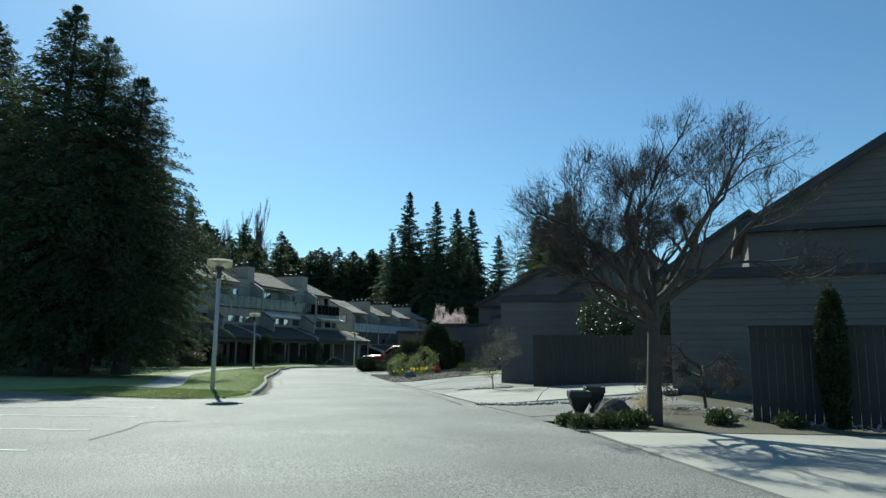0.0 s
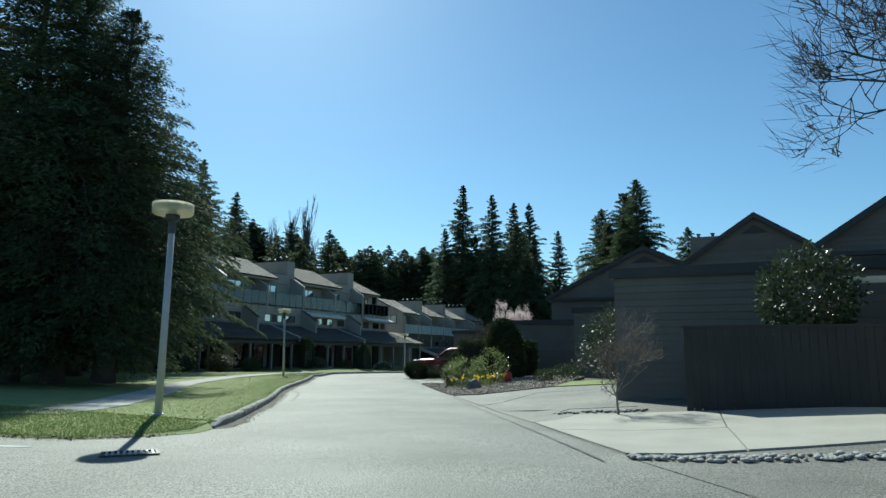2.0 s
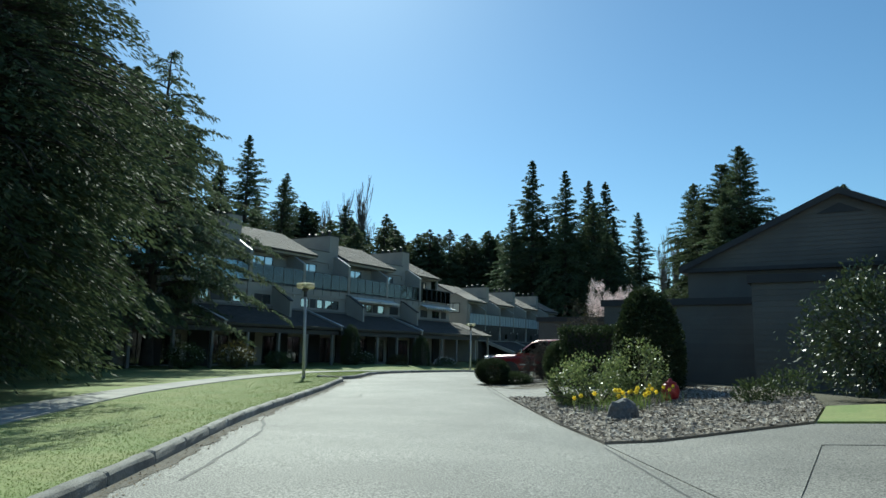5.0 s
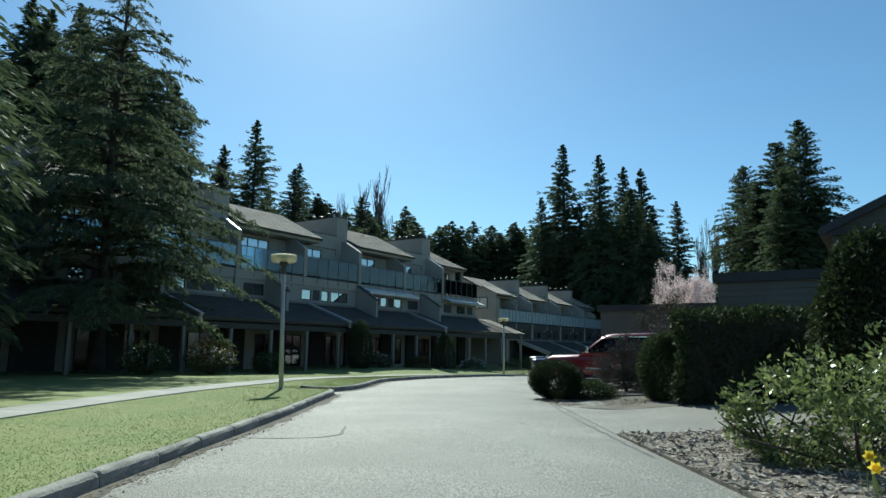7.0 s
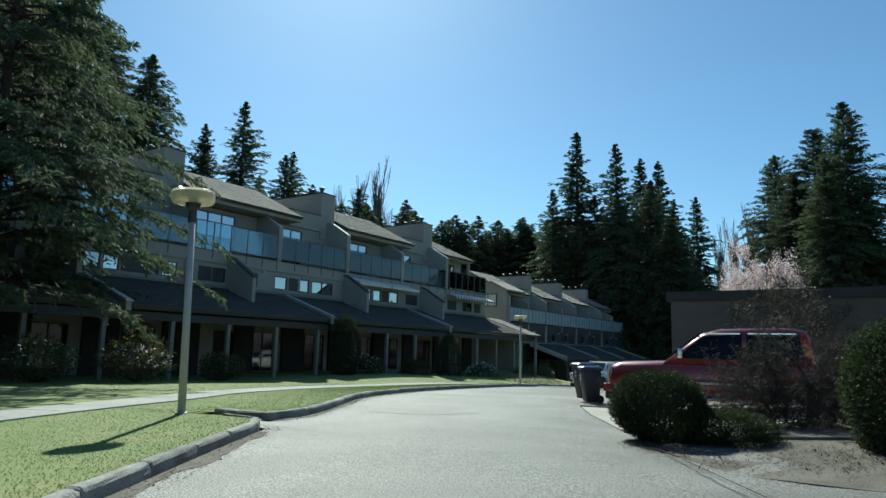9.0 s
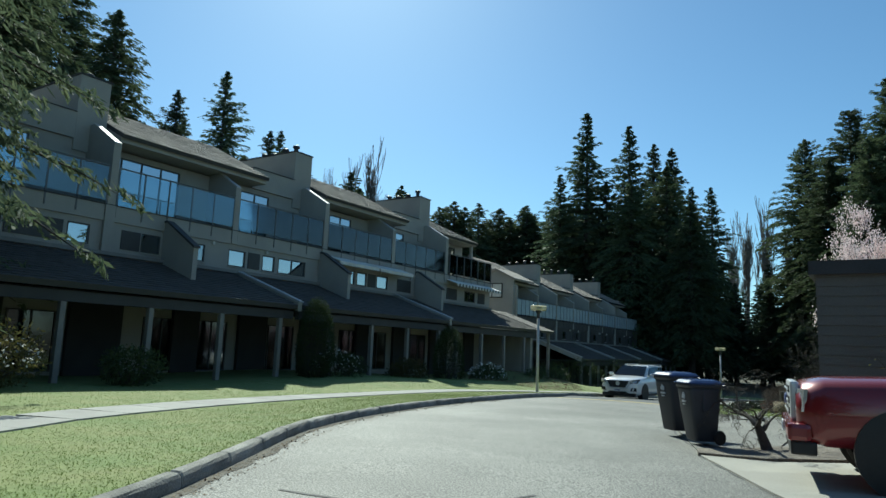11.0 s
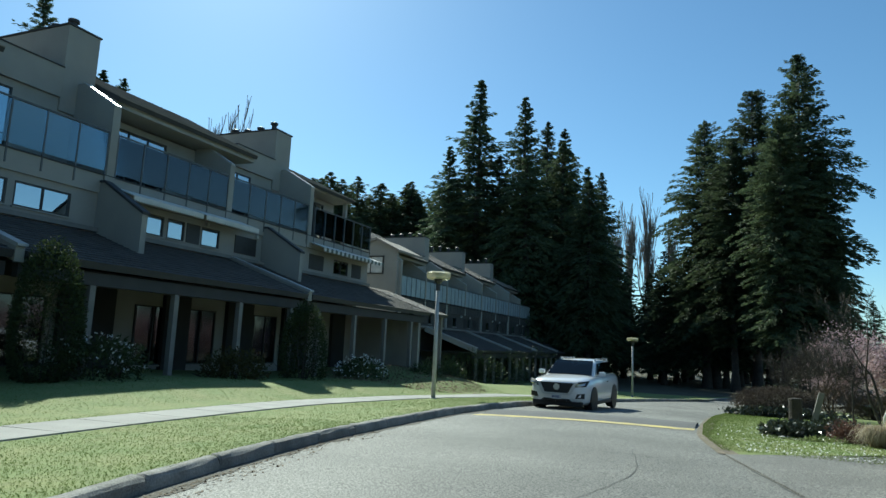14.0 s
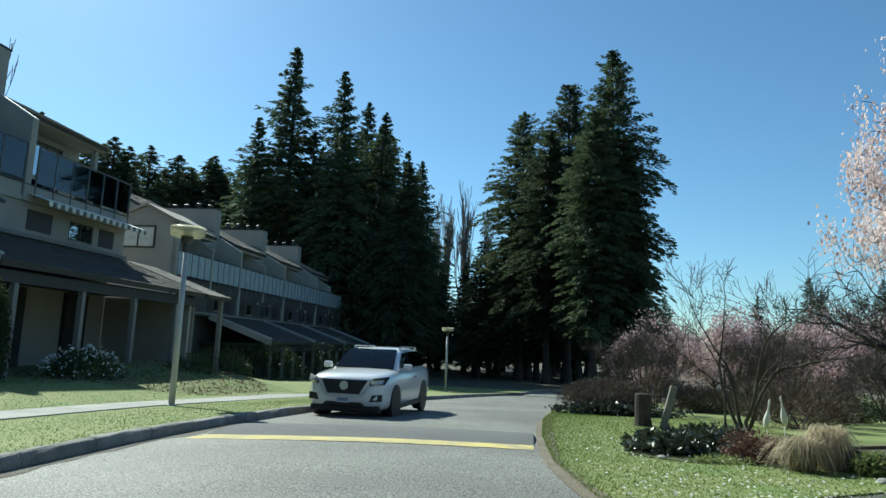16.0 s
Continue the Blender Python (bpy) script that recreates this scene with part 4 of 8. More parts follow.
def gabled(name, xc, y, half, eave, peak, depth, label, stack=None, vent=True, base=None):
    """A house whose boarded gable looks along -y, with a steep dark roof behind."""
    h = thing(name, Matrix(), label, "house", "houses along the lane")
    gz = G(min(y, 60)) - 0.6 if base is None else base
    x0, x1 = xc - half, xc + half
    bm = bmesh.new()
    prism(bm, [(x0, gz), (x1, gz), (x1, eave), (xc, peak), (x0, eave)], "y", y, y + depth)
    w = part("wall", bm, SIDING, h)
    n = int((peak - eave) / 0.2)
    for i in range(n):
        za, zb = eave + (peak - eave) * i / n, eave + (peak - eave) * (i + 1) / n
        sa = half * (1 - i / n)
        bm = bmesh.new()
        c = [(-sa, za), (sa, za)]
        lo = [bm.verts.new((xc + u, y - 0.03, v)) for u, v in c] + [bm.verts.new((xc + half * (1 - (i + 1) / n), y - 0.006, zb)), bm.verts.new((xc - half * (1 - (i + 1) / n), y - 0.006, zb))]
        hi = [bm.verts.new((v.co.x, y - 0.004, v.co.z)) for v in lo]
        bm.faces.new(lo)
        for k in range(4):
            bm.faces.new((lo[k], hi[k], hi[(k + 1) % 4], lo[(k + 1) % 4]))
        bmesh.ops.recalc_face_normals(bm, faces=bm.faces[:])
        part("board", bm, SIDING, w)
    sl = (peak - eave) / half
    for s, nm in ((-1, "roof"), (1, "roof")):
        bm = bmesh.new()
        ex = xc + s * (half + 0.35)
        ez = eave - 0.35 * sl
        prism(bm, [(ex, ez), (xc, peak), (xc, peak + 0.22), (ex, ez + 0.2)], "y", y - 0.3, y + depth + 0.2)
        r = part(nm, bm, SHINGLE, h)
        bm = bmesh.new()
        prism(bm, [(ex - s * 0.02, ez - 0.06), (xc, peak - 0.06), (xc, peak + 0.24), (ex - s * 0.02, ez + 0.22)], "y", y - 0.38, y - 0.302)
        part("bargeboard", bm, FASCIA, r)
    part("eaves_board", boxes((x0 - 0.3, x1 + 0.3, y - 0.3, y - 0.04, eave - 0.2, eave - 0.02)), FASCIA, h)
    if stack:
        c = part("chimney", boxes((stack[0] - 1.1, stack[0] + 1.1, stack[1], stack[1] + 1.2, eave, stack[2]), bev=0.02), SIDING, h)
        for q in (-0.6, 0.3):
            bm = bmesh.new()
            lathe(bm, [(0.1, 0), (0.1, 0.22), (0.15, 0.24), (0.15, 0.3)], 10, Matrix.Translation((stack[0] + q, stack[1] + 0.6, stack[2])))
            part("flue", bm, IRON, c)
    if vent:
        bm = bmesh.new()
        q = 0.14
        prism(bm, [(xc - half * q, peak - half * sl * q - 0.42), (xc + half * q, peak - half * sl * q - 0.42), (xc, peak - 0.42)], "y", y - 0.06, y - 0.034)
        part("gable_vent", bm, FASCIA, h)
    return h


gabled("gabled_house", 0.5, 47.5, 4.9, 5.1, 8.4, 12, "taupe boarded house with a steep dark gable and eaves", stack=(-2.6, 55.8, 8.9))
gabled("gabled_house", -6.3, 53.0, 6.4, 4.75, 7.8, 12, "taupe boarded house with a broad dark gable")
gabled("gabled_house", 7.65, 39.0, 5.0, 5.1, 8.45, 8.2, "taupe boarded house with a steep dark gable")
gabled("gabled_house", 12.7, 23.0, 5.9, 5.0, 8.6, 6.4, "taupe boarded upper storey with a tall dark gable over the garage", base=3.41)
garage("garage", 4.5, 20.6, 29.6, 14.5, 3.3, "dark boarded garage with a cream door and flat roof")
garage("garage", -2.75, 27.2, 35.9, 9.0, 3.2, "dark boarded garage with a cream door and flat roof")
garage("garage", -22.4, 57.5, 64.6, 11.0, 2.62, "dark boarded garage block behind the driveway", door=False)
garage("garage", -15.6, 49.3, 54.9, 9.0, 2.95, "dark boarded flat-roofed garage block beside the hedge", door=True)


garage("low_wing", -9.0, 45.4, 46.9, 14.2, 3.42, "low flat-roofed boarded wing before the houses", door=False)


def fence_run(x0, x1, y, h, label):
    f = thing("fence", Matrix(), label, "fence", "garden walls")
    n = int((x1 - x0) / 0.16)
    for i in range(n):
        a = x0 + (x1 - x0) * i / n
        part("board", boxes((a, a + (x1 - x0) / n - 0.008, y - 0.012, y + 0.012, G(y) + 0.02, G(y) + h)), FENCE, f)
    part("rail", boxes((x0, x1, y + 0.013, y + 0.06, G(y) + 0.4, G(y) + 0.5), (x0, x1, y + 0.013, y + 0.06, G(y) + h - 0.3, G(y) + h - 0.2)), FENCE, f)
    part("capping", boxes((x0 - 0.03, x1 + 0.03, y - 0.05, y + 0.07, G(y) + h, G(y) + h + 0.05)), FENCE, f)
    return f


fence_run(-0.55, 4.4, 24.0, 2.1, "tall dark boarded fence with a flat capping")
fence_run(6.35, 15.0, 15.2, 2.0, "tall dark boarded fence with a flat capping")
pergola = thing("pergola", Matrix.Translation((3.3, 25.4, 0)), "small slatted pale pergola roof behind the fence", "pergola")
for k in range(4):
    part("slat", boxes((-0.55, 0.55, -0.3 + 0.2 * k, -0.24 + 0.2 * k, 2.5 + 0.05 * k, 2.56 + 0.05 * k)), TRIM_PALE, pergola)
for q in (-0.5, 0.44):
    part("rafter", boxes((q, q + 0.06, -0.35, 0.42, 2.42, 2.495)), POST, pergola)
    part("post", boxes((q, q + 0.06, 0.36, 0.42, G(25) - 0.1, 2.419)), POST, pergola)


# ------------------------------------------------------------------ trees and shrubs
def unit(v):
    return v / np.maximum(np.linalg.norm(v, axis=-1, keepdims=True), 1e-9)


def cards(centre, along, across, length, width, bend=0.0):
    """Small pointed leaves or sprays: a kite of two triangles at each centre."""
    n = len(centre)
    L, W = np.asarray(length).reshape(-1, 1), np.asarray(width).reshape(-1, 1)
    a = centre - along * L * 0.5
    b = centre + across * W * 0.5
    c = centre + along * L * 0.5
    c[:, 2] -= (bend * L)[:, 0] if bend else 0
    d = centre - across * W * 0.5
    v = np.stack([a, b, c, d], 1).reshape(-1, 3)
    i = np.arange(n)[:, None] * 4
    f = np.concatenate([i, i + 1, i + 2, i + 3], 1)
    return v, f


def rand_dirs(rng, n):
    return unit(rng.normal(size=(n, 3)))


def tube(path, radii, sides=6):
    """A tapered limb along points."""
    P = np.asarray(path, float)
    R = np.asarray(radii, float)
    t = unit(np.gradient(P, axis=0))
    ref = np.where(np.abs(t[:, 2:3]) > 0.9, np.array([[1.0, 0, 0]]), np.array([[0, 0, 1.0]]))
    u = unit(np.cross(t, ref))
    w = np.cross(t, u)
    ang = np.arange(sides) * 2 * np.pi / sides
    V = (P[:, None] + R[:, None, None] * (np.cos(ang)[None, :, None] * u[:, None] + np.sin(ang)[None, :, None] * w[:, None])).reshape(-1, 3)
    F = []
    for i in range(len(P) - 1):
        for s in range(sides):
            F.append((i * sides + s, i * sides + (s + 1) % sides, (i + 1) * sides + (s + 1) % sides, (i + 1) * sides + s))
    return V, F


class Heap:
    """Collects vertices and faces of many small pieces into one mesh."""
    def __init__(self):
        self.v, self.f, self.n = [], [], 0

    def add(self, v, f):
        self.v.append(np.asarray(v))
        self.f += [tuple(int(x) + self.n for x in q) for q in f] if not isinstance(f, np.ndarray) else (f + self.n).tolist()
        self.n += len(v)

    def mesh(self, name, material, smooth=False):
        me = bpy.data.meshes.new(name)
        me.from_pydata(np.concatenate(self.v).tolist(), [], self.f)
        me.update()
        if smooth:
            me.polygons.foreach_set("use_smooth", [True] * len(me.polygons))
        me.materials.append(material)
        return me


def conifer_meshes(seed, h, r, bare=0.12, whorls=34, per=7, twigs=16, spray=(0.5, 0.2), droop=0.25, material=None, rise=0.0, taper=1.0, ragged=0.25, trunk_r=None, shoulder=0.9, lump=0.0):
    """Trunk and crown of a conifer of height h, crown radius r: limbs in uneven whorls, each set with drooping sprays."""
    rng = np.random.default_rng(seed)
    T = Heap()
    tr = trunk_r or h * 0.016
    zs = np.linspace(0, h * 0.98, 14)
    T.add(*tube(np.c_[0.05 * np.sin(zs * 0.4), 0.05 * np.cos(zs * 0.3), zs], tr * (1 - zs / h) ** 0.8 + 0.02 + tr * 0.5 * np.exp(-zs / 0.6), 8))
    cs, al, ac, ln, wd = [], [], [], [], []
    for i in range(whorls):
        f = (i + rng.random()) / whorls
        z = h * (bare + (1 - bare) * f ** 0.9)
        reach = r * (min(1.0, (1 - f) / shoulder) ** taper * (1.0 - 0.35 * np.exp(-f * 9))) + 0.10
        for k in range(per if f < 0.85 else max(3, per - 2)):
            az = rng.random() * 2 * np.pi
            L = reach * (1 + ragged * (rng.random() * 2 - 1))
            L *= 1 + lump * noise.noise(Vector((1.3 * np.cos(az) + seed, 1.3 * np.sin(az), z * 0.42)))
            if rng.random() < 0.12:
                L *= 0.55
            tilt = rise + 0.5 * f + 0.15 * (rng.random() - 0.5)
            n = max(3, int(twigs * (0.35 + 0.65 * L / r)))
            s = np.sqrt(rng.random(n)) * 0.93 + 0.07
            d = np.array([np.cos(az), np.sin(az), 0])
            side = np.array([-np.sin(az), np.cos(az), 0])
            p = d[None] * (s * L)[:, None]
            p[:, 2] = z + tilt * s * L - droop * (s * L) ** 2 / max(r, 1) * 1.3
            off = (rng.random(n) - 0.5) * L * 0.42 * (1.1 - 0.5 * s)
            p += side[None] * off[:, None]
            p[:, 2] += (rng.random(n) - 0.5) * 0.25 - np.abs(off) * droop * 0.6
            a = d[None] * 0.9 + side[None] * (np.sign(off) * (0.35 + 0.6 * rng.random(n)))[:, None]
            a[:, 2] += tilt * 0.6 - droop * (0.6 + 1.6 * s) + (rng.random(n) - 0.5) * 0.5
            a = unit(a)
            b = unit(np.cross(a, rand_dirs(rng, n)))
            cs.append(p)
            al.append(a)
            ac.append(b)
            sc = 0.65 + 0.7 * rng.random(n)
            sc = sc * (0.5 + 0.5 * (1 - f))
            ln.append(spray[0] * sc)
            wd.append(spray[1] * sc)
            if L > 1.0 and k % 2 == 0:
                q = np.linspace(0, L * 0.85, 5)
                path = d[None] * q[:, None]
                path[:, 2] = z + tilt * q - droop * q ** 2 / max(r, 1) * 1.3
                T.add(*tube(path, np.linspace(0.02 + 0.008 * L, 0.01, 5), 3))
    top = Heap()
    top.add(*cards(np.concatenate(cs), np.concatenate(al), np.concatenate(ac), np.concatenate(ln), np.concatenate(wd)))
    return T.mesh("trunk", BARK, True), top.mesh("crown", material or CONIFER)


def plant_tree(name, meshes, m, label, category="tree", group=""):
    t = thing(name, m, label, category, group)
    a = new("trunk", meshes[0])
    b = new("crown", meshes[1])
    a.parent = b.parent = t
    return t


TRUNK_OF = {}


def bare_tree_mesh(seed, h, spread, levels=5, stems=1, trunk=0.16, first=1.5, material=None, split=(2, 4), up=0.25, twig=0.006, lean=(0, 0), fork=0, wander=0.16, forks=(), bound=None):
    """A leafless tree: limbs that fork again and again into fine twigs."""
    rng = np.random.default_rng(seed)
    H, T = Heap(), Heap()
    tips = []

    def limb(p, d, L, r, lev):
        if bound and lev > 1:
            near = [(p + d * L * 0.9 - np.array([q[0], 0, q[1]])) / np.array(q[2:]) for q in (bound if isinstance(bound[0], tuple) else (bound,))]
            L *= 1.0 if min(e.dot(e) for e in near) < 1 else 0.5
        n = 5 if lev < 2 else 4 if lev < 5 else 3
        pts = [p]
        q = p.copy()
        dd = d.copy()
        for i in range(n):
            dd = unit(dd + rng.normal(size=3) * (0.0 if lev == 0 and bound else 0.02 if lev == 0 and (fork or forks) else wander) + np.array([0, 0, up * 0.25]))
            q = q + dd * L / n
            pts.append(q.copy())
        r1 = max(twig * 0.7, r * (0.68 if bound else 0.62))
        (T if lev < 1 else H).add(*tube(pts, np.linspace(r, r1, n + 1), 9 if lev == 0 else 6 if lev < 3 else 3))
        if lev >= levels:
            tips.append(q)
            return
        if lev == 0 and forks:
            for k, (fx, fy, fz, fl) in enumerate(forks):
                limb(np.array(pts[-1 - (k % 2)]), unit(np.array([fx, fy, fz])), L * fl, r1 * ((0.68 if bound else 0.5) + 0.25 * fl), 1)
            return
        if lev == 0 and fork:
            for k in range(fork):
                az = 2 * np.pi * (k + 0.35 * rng.random()) / fork
                e = 0.75 + 0.5 * rng.random()
                limb(np.array(pts[-1 - (k % 2)]), unit(np.array([np.cos(az), np.sin(az), e])), L * (0.78 + 0.2 * rng.random()), r1 * 0.72, 1)
            return
        for k in range(int(rng.integers(split[0], split[1] + 1))):
            s = 0.45 + 0.55 * rng.random() if k else 1.0
            b = np.array(pts[-1]) if k == 0 else np.array(pts[min(n, max(1, int(round(s * n))))])
            o = rng.normal(size=3)
            o -= dd * o.dot(dd)
            o = unit(o)
            nd = unit(dd * (0.9 if k == 0 else 0.55) + o * (0.3 + 0.55 * rng.random()) * spread + np.array([0, 0, up * 0.5]))
            limb(b, nd, L * (0.60 + 0.22 * rng.random()), max(twig, r1 * (0.85 if k == 0 else 0.66)), lev + 1)

    for s in range(stems):
        a = 2 * np.pi * (s + rng.random() * 0.5) / max(1, stems)
        d = unit(np.array([np.cos(a) * 0.45 * (stems > 1) + lean[0], np.sin(a) * 0.45 * (stems > 1) + lean[1], 1.0]))
        limb(np.array([0.06 * np.cos(a) * (stems > 1), 0.06 * np.sin(a) * (stems > 1), -0.05]), d, first, trunk, 0)
    V = np.concatenate(H.v)
    k = 1.0 if bound else h / max(0.1, V[:, 2].max())
    H.v = [v * k for v in H.v]
    T.v = [v * k for v in T.v]
    TRUNK_OF[len(H.f)] = T.mesh("trunk", material or BARK_GREY, True)
    return H.mesh("crown", material or BARK_GREY, True), np.array(tips) * k


def leaf_blob(seed, n, dims, leaf=(0.09, 0.05), shell=0.55, flat=0.0, lumps=7, upright=0.0, clumps=0):
    """Leaves spread over and inside an uneven, lumpy body of half-sizes dims that stands on z = 0."""
    rng = np.random.default_rng(seed)
    d = rand_dirs(rng, n)
    if clumps:
        cc = rand_dirs(rng, clumps)
        cr = 0.72 + 0.4 * rng.random(clumps)
        ci = rng.integers(0, clumps, n)
        d = unit(cc[ci] + rng.normal(size=(n, 3)) * 0.17)
    lum = rand_dirs(rng, lumps)
    amp = 0.12 + 0.22 * rng.random(lumps)
    rr = np.ones(n)
    for k in range(lumps):
        rr += amp[k] * np.maximum(0, d @ lum[k] - 0.4) * 1.4
        rr -= 0.10 * np.maximum(0, -(d @ lum[k]) - 0.6)
    rad = rr * (shell + (1 - shell) * rng.random(n)) * (0.94 + 0.12 * rng.random(n))
    if clumps:
        rad *= cr[ci]
    p = d * rad[:, None] * np.array(dims)
    p[:, 2] += dims[2] * 0.92
    p[:, 2] = np.maximum(p[:, 2], 0.03)
    a = unit(d + rng.normal(size=(n, 3)) * 0.7 + np.array([0, 0, upright]))
    b = unit(np.cross(a, rand_dirs(rng, n)))
    sc = 0.6 + 0.8 * rng.random(n)
    return cards(p, a, b, leaf[0] * sc, leaf[1] * sc)


def shrub(name, x, y, dims, n, material, label, leaf=(0.09, 0.05), seed=1, shell=0.55, z=None, group="", upright=0.0, stems=True, category="shrub", clumps=0):
    t = thing(name, Matrix.Translation((x, y, GR(x, y) if z is None else z)), label, category, group)
    H = Heap()
    H.add(*leaf_blob(seed, n, dims, leaf, shell, upright=upright, clumps=clumps))
    ob = new("leaves", H.mesh("leaves", material))
    ob.parent = t
    tagged(ob, kind="stuff")
    if stems:
        rng = np.random.default_rng(seed + 50)
        S = Heap()
        for k in range(9):
            d = unit(rng.normal(size=3) * np.array([1, 1, 0.3]) + np.array([0, 0, 1.1]))
            q = np.linspace(0, 1, 5)[:, None]
            S.add(*tube(d[None] * q * np.array(dims) * 1.5 * (0.8 + 0.3 * rng.random()), np.linspace(0.03, 0.008, 5), 4))
        so = new("wood", S.mesh("wood", BARK, True))
        so.parent = t
        tagged(so, kind="stuff")
    return t


# big red cedars on the lawn
cedar_spots = [(-26.9, 26.7, 19.6, 4.7, 13), (-24.8, 27.6, 17.2, 4.2, 11), (-28.6, 25.8, 21.5, 5.0, 12), (-34.0, 24.8, 21.0, 5.0, 14), (-34.0, 32.5, 17.0, 4.2, 15), (-41.5, 35.0, 19.0, 4.4, 16)]
for x, y, h, r, sd in cedar_spots:
    plant_tree("cedar_tree", conifer_meshes(sd, h, r, bare=0.09, whorls=74, per=13, twigs=120 if sd in (11, 13) else 60, spray=(0.26, 0.062) if sd in (11, 13) else (0.42, 0.11), droop=0.34, material=CEDAR, taper=0.9, ragged=0.3, trunk_r=0.34, shoulder=0.62, lump=0.35),
               Matrix.Translation((x, y, G(y) + 0.1)), "tall dense dark green cedar on the lawn", group="cedars on the lawn")
def deodar_meshes(seed, h, r):
    """Trunk and crown of a deodar: long level boughs with flat, drooping side shoots and gaps between the tiers."""
    rng = np.random.default_rng(seed)
    T, C = Heap(), Heap()
    zs = np.linspace(0, h * 0.985, 16)
    T.add(*tube(np.c_[0.08 * np.sin(zs * 0.35), 0.08 * np.cos(zs * 0.3), zs], 0.30 * (1 - zs / h) ** 0.85 + 0.02 + 0.14 * np.exp(-zs / 0.5), 9))
    cs, al = [], []
    tiers = 31
    for i in range(tiers):
        f = (i + 0.6 * rng.random()) / tiers
        z = h * (0.13 + 0.86 * f ** 0.95)
        reach = r * (1 - f) ** 0.78 * (0.8 if f < 0.08 else 1.0) + 0.25
        for k in range(7 if f < 0.8 else 5):
            az = rng.random() * 2 * np.pi
            L = reach * (0.5 + 0.65 * rng.random())
            rise, sag = 0.10 + 0.25 * f + 0.1 * rng.random(), 0.32 + 0.1 * rng.random()
            d, side = np.array([np.cos(az), np.sin(az), 0]), np.array([-np.sin(az), np.cos(az), 0])

            def bough(q):
                p = d[None] * (q * L)[:, None]
                p[:, 2] = z + L * (rise * q - sag * q ** 2.2)
                return p
            T.add(*tube(bough(np.linspace(0, 0.96, 7)), np.linspace(0.022 + 0.011 * L, 0.008, 7), 4))
            for j in range(max(4, int(L * 4.6))):
                q = 0.12 + 0.88 * rng.random() ** 0.8
                sl = (0.30 * L * (1.05 - q) + 0.38) * (0.6 + 0.6 * rng.random())
                sd = side * (1 if j % 2 else -1) * (0.55 + 0.35 * rng.random()) + d * 0.75
                n = max(5, int(sl * 17))
                u = rng.random(n)
                p = bough(np.array([q])) + sd[None] * (u * sl)[:, None] + rng.normal(size=(n, 3)) * 0.05
                p[:, 2] -= (0.30 + 0.25 * rng.random()) * sl * u ** 2
                a = sd[None] * 0.8 + rng.normal(size=(n, 3)) * 0.45
                a[:, 2] -= 0.35 + 0.5 * u
                cs.append(p)
                al.append(unit(a))
    c, a = np.concatenate(cs), np.concatenate(al)
    n = len(c)
    C.add(*cards(c, a, unit(np.cross(a, rand_dirs(rng, n))), 0.22 + 0.24 * rng.random(n), 0.05 + 0.05 * rng.random(n)))
    return T.mesh("trunk", BARK, True), C.mesh("crown", DEODAR)


plant_tree("deodar_tree", deodar_meshes(31, 20.8, 8.6), Matrix.Translation((-43.5, 45.6, G(45) + 0.1)), "open spreading deodar with layered drooping boughs by the terrace")

far_kinds = {
    "fir": [conifer_meshes(100 + i, 30.0, 4.2 + 0.4 * i, bare=0.1, whorls=92, per=8, twigs=40, spray=(0.85, 0.2), droop=0.26, taper=0.85, ragged=0.6, shoulder=0.85, lump=0.75) for i in range(3)],
    "cedar": [conifer_meshes(120 + i, 28.0, 3.9, bare=0.15, whorls=92, per=9, twigs=40, spray=(0.8, 0.19), droop=0.36, taper=0.85, ragged=0.45, material=CEDAR, shoulder=0.52, lump=0.6) for i in range(2)],
    "far_fir": [conifer_meshes(160 + i, 30.0, 4.4, bare=0.1, whorls=70, per=8, twigs=22, spray=(1.05, 0.27), droop=0.26, taper=0.85, ragged=0.6, shoulder=0.85, lump=0.75) for i in range(2)],
    "far_cedar": [conifer_meshes(180 + i, 28.0, 3.9, bare=0.15, whorls=70, per=8, twigs=22, spray=(1.0, 0.26), droop=0.34, taper=0.85, ragged=0.45, material=CEDAR, shoulder=0.52, lump=0.6) for i in range(2)],
    "column": [conifer_meshes(140 + i, 28.0, 3.7, bare=0.17, whorls=104, per=10, twigs=62, spray=(0.6, 0.15), droop=0.2, taper=0.7, ragged=0.5, material=CEDAR, shoulder=0.5, lump=0.75) for i in range(2)],
}


def far(kind, i, x, y, top, width=1.0, label="tall dark conifer in the belt of woodland"):
    ms = far_kinds[kind][i % len(far_kinds[kind])]
    base = hill(x, y)
    hh = 30.0 if kind.endswith("fir") else 28.0
    s = (top - base) / hh
    plant_tree("conifer_tree" if kind.endswith("fir") else "cedar_tree", ms, Matrix.Translation((x, y, base)) @ Matrix.Rotation(x * 1.7 + y, 4, "Z") @ Matrix.Diagonal((s * width, s * width, s, 1)), label, group="conifers of the wood")


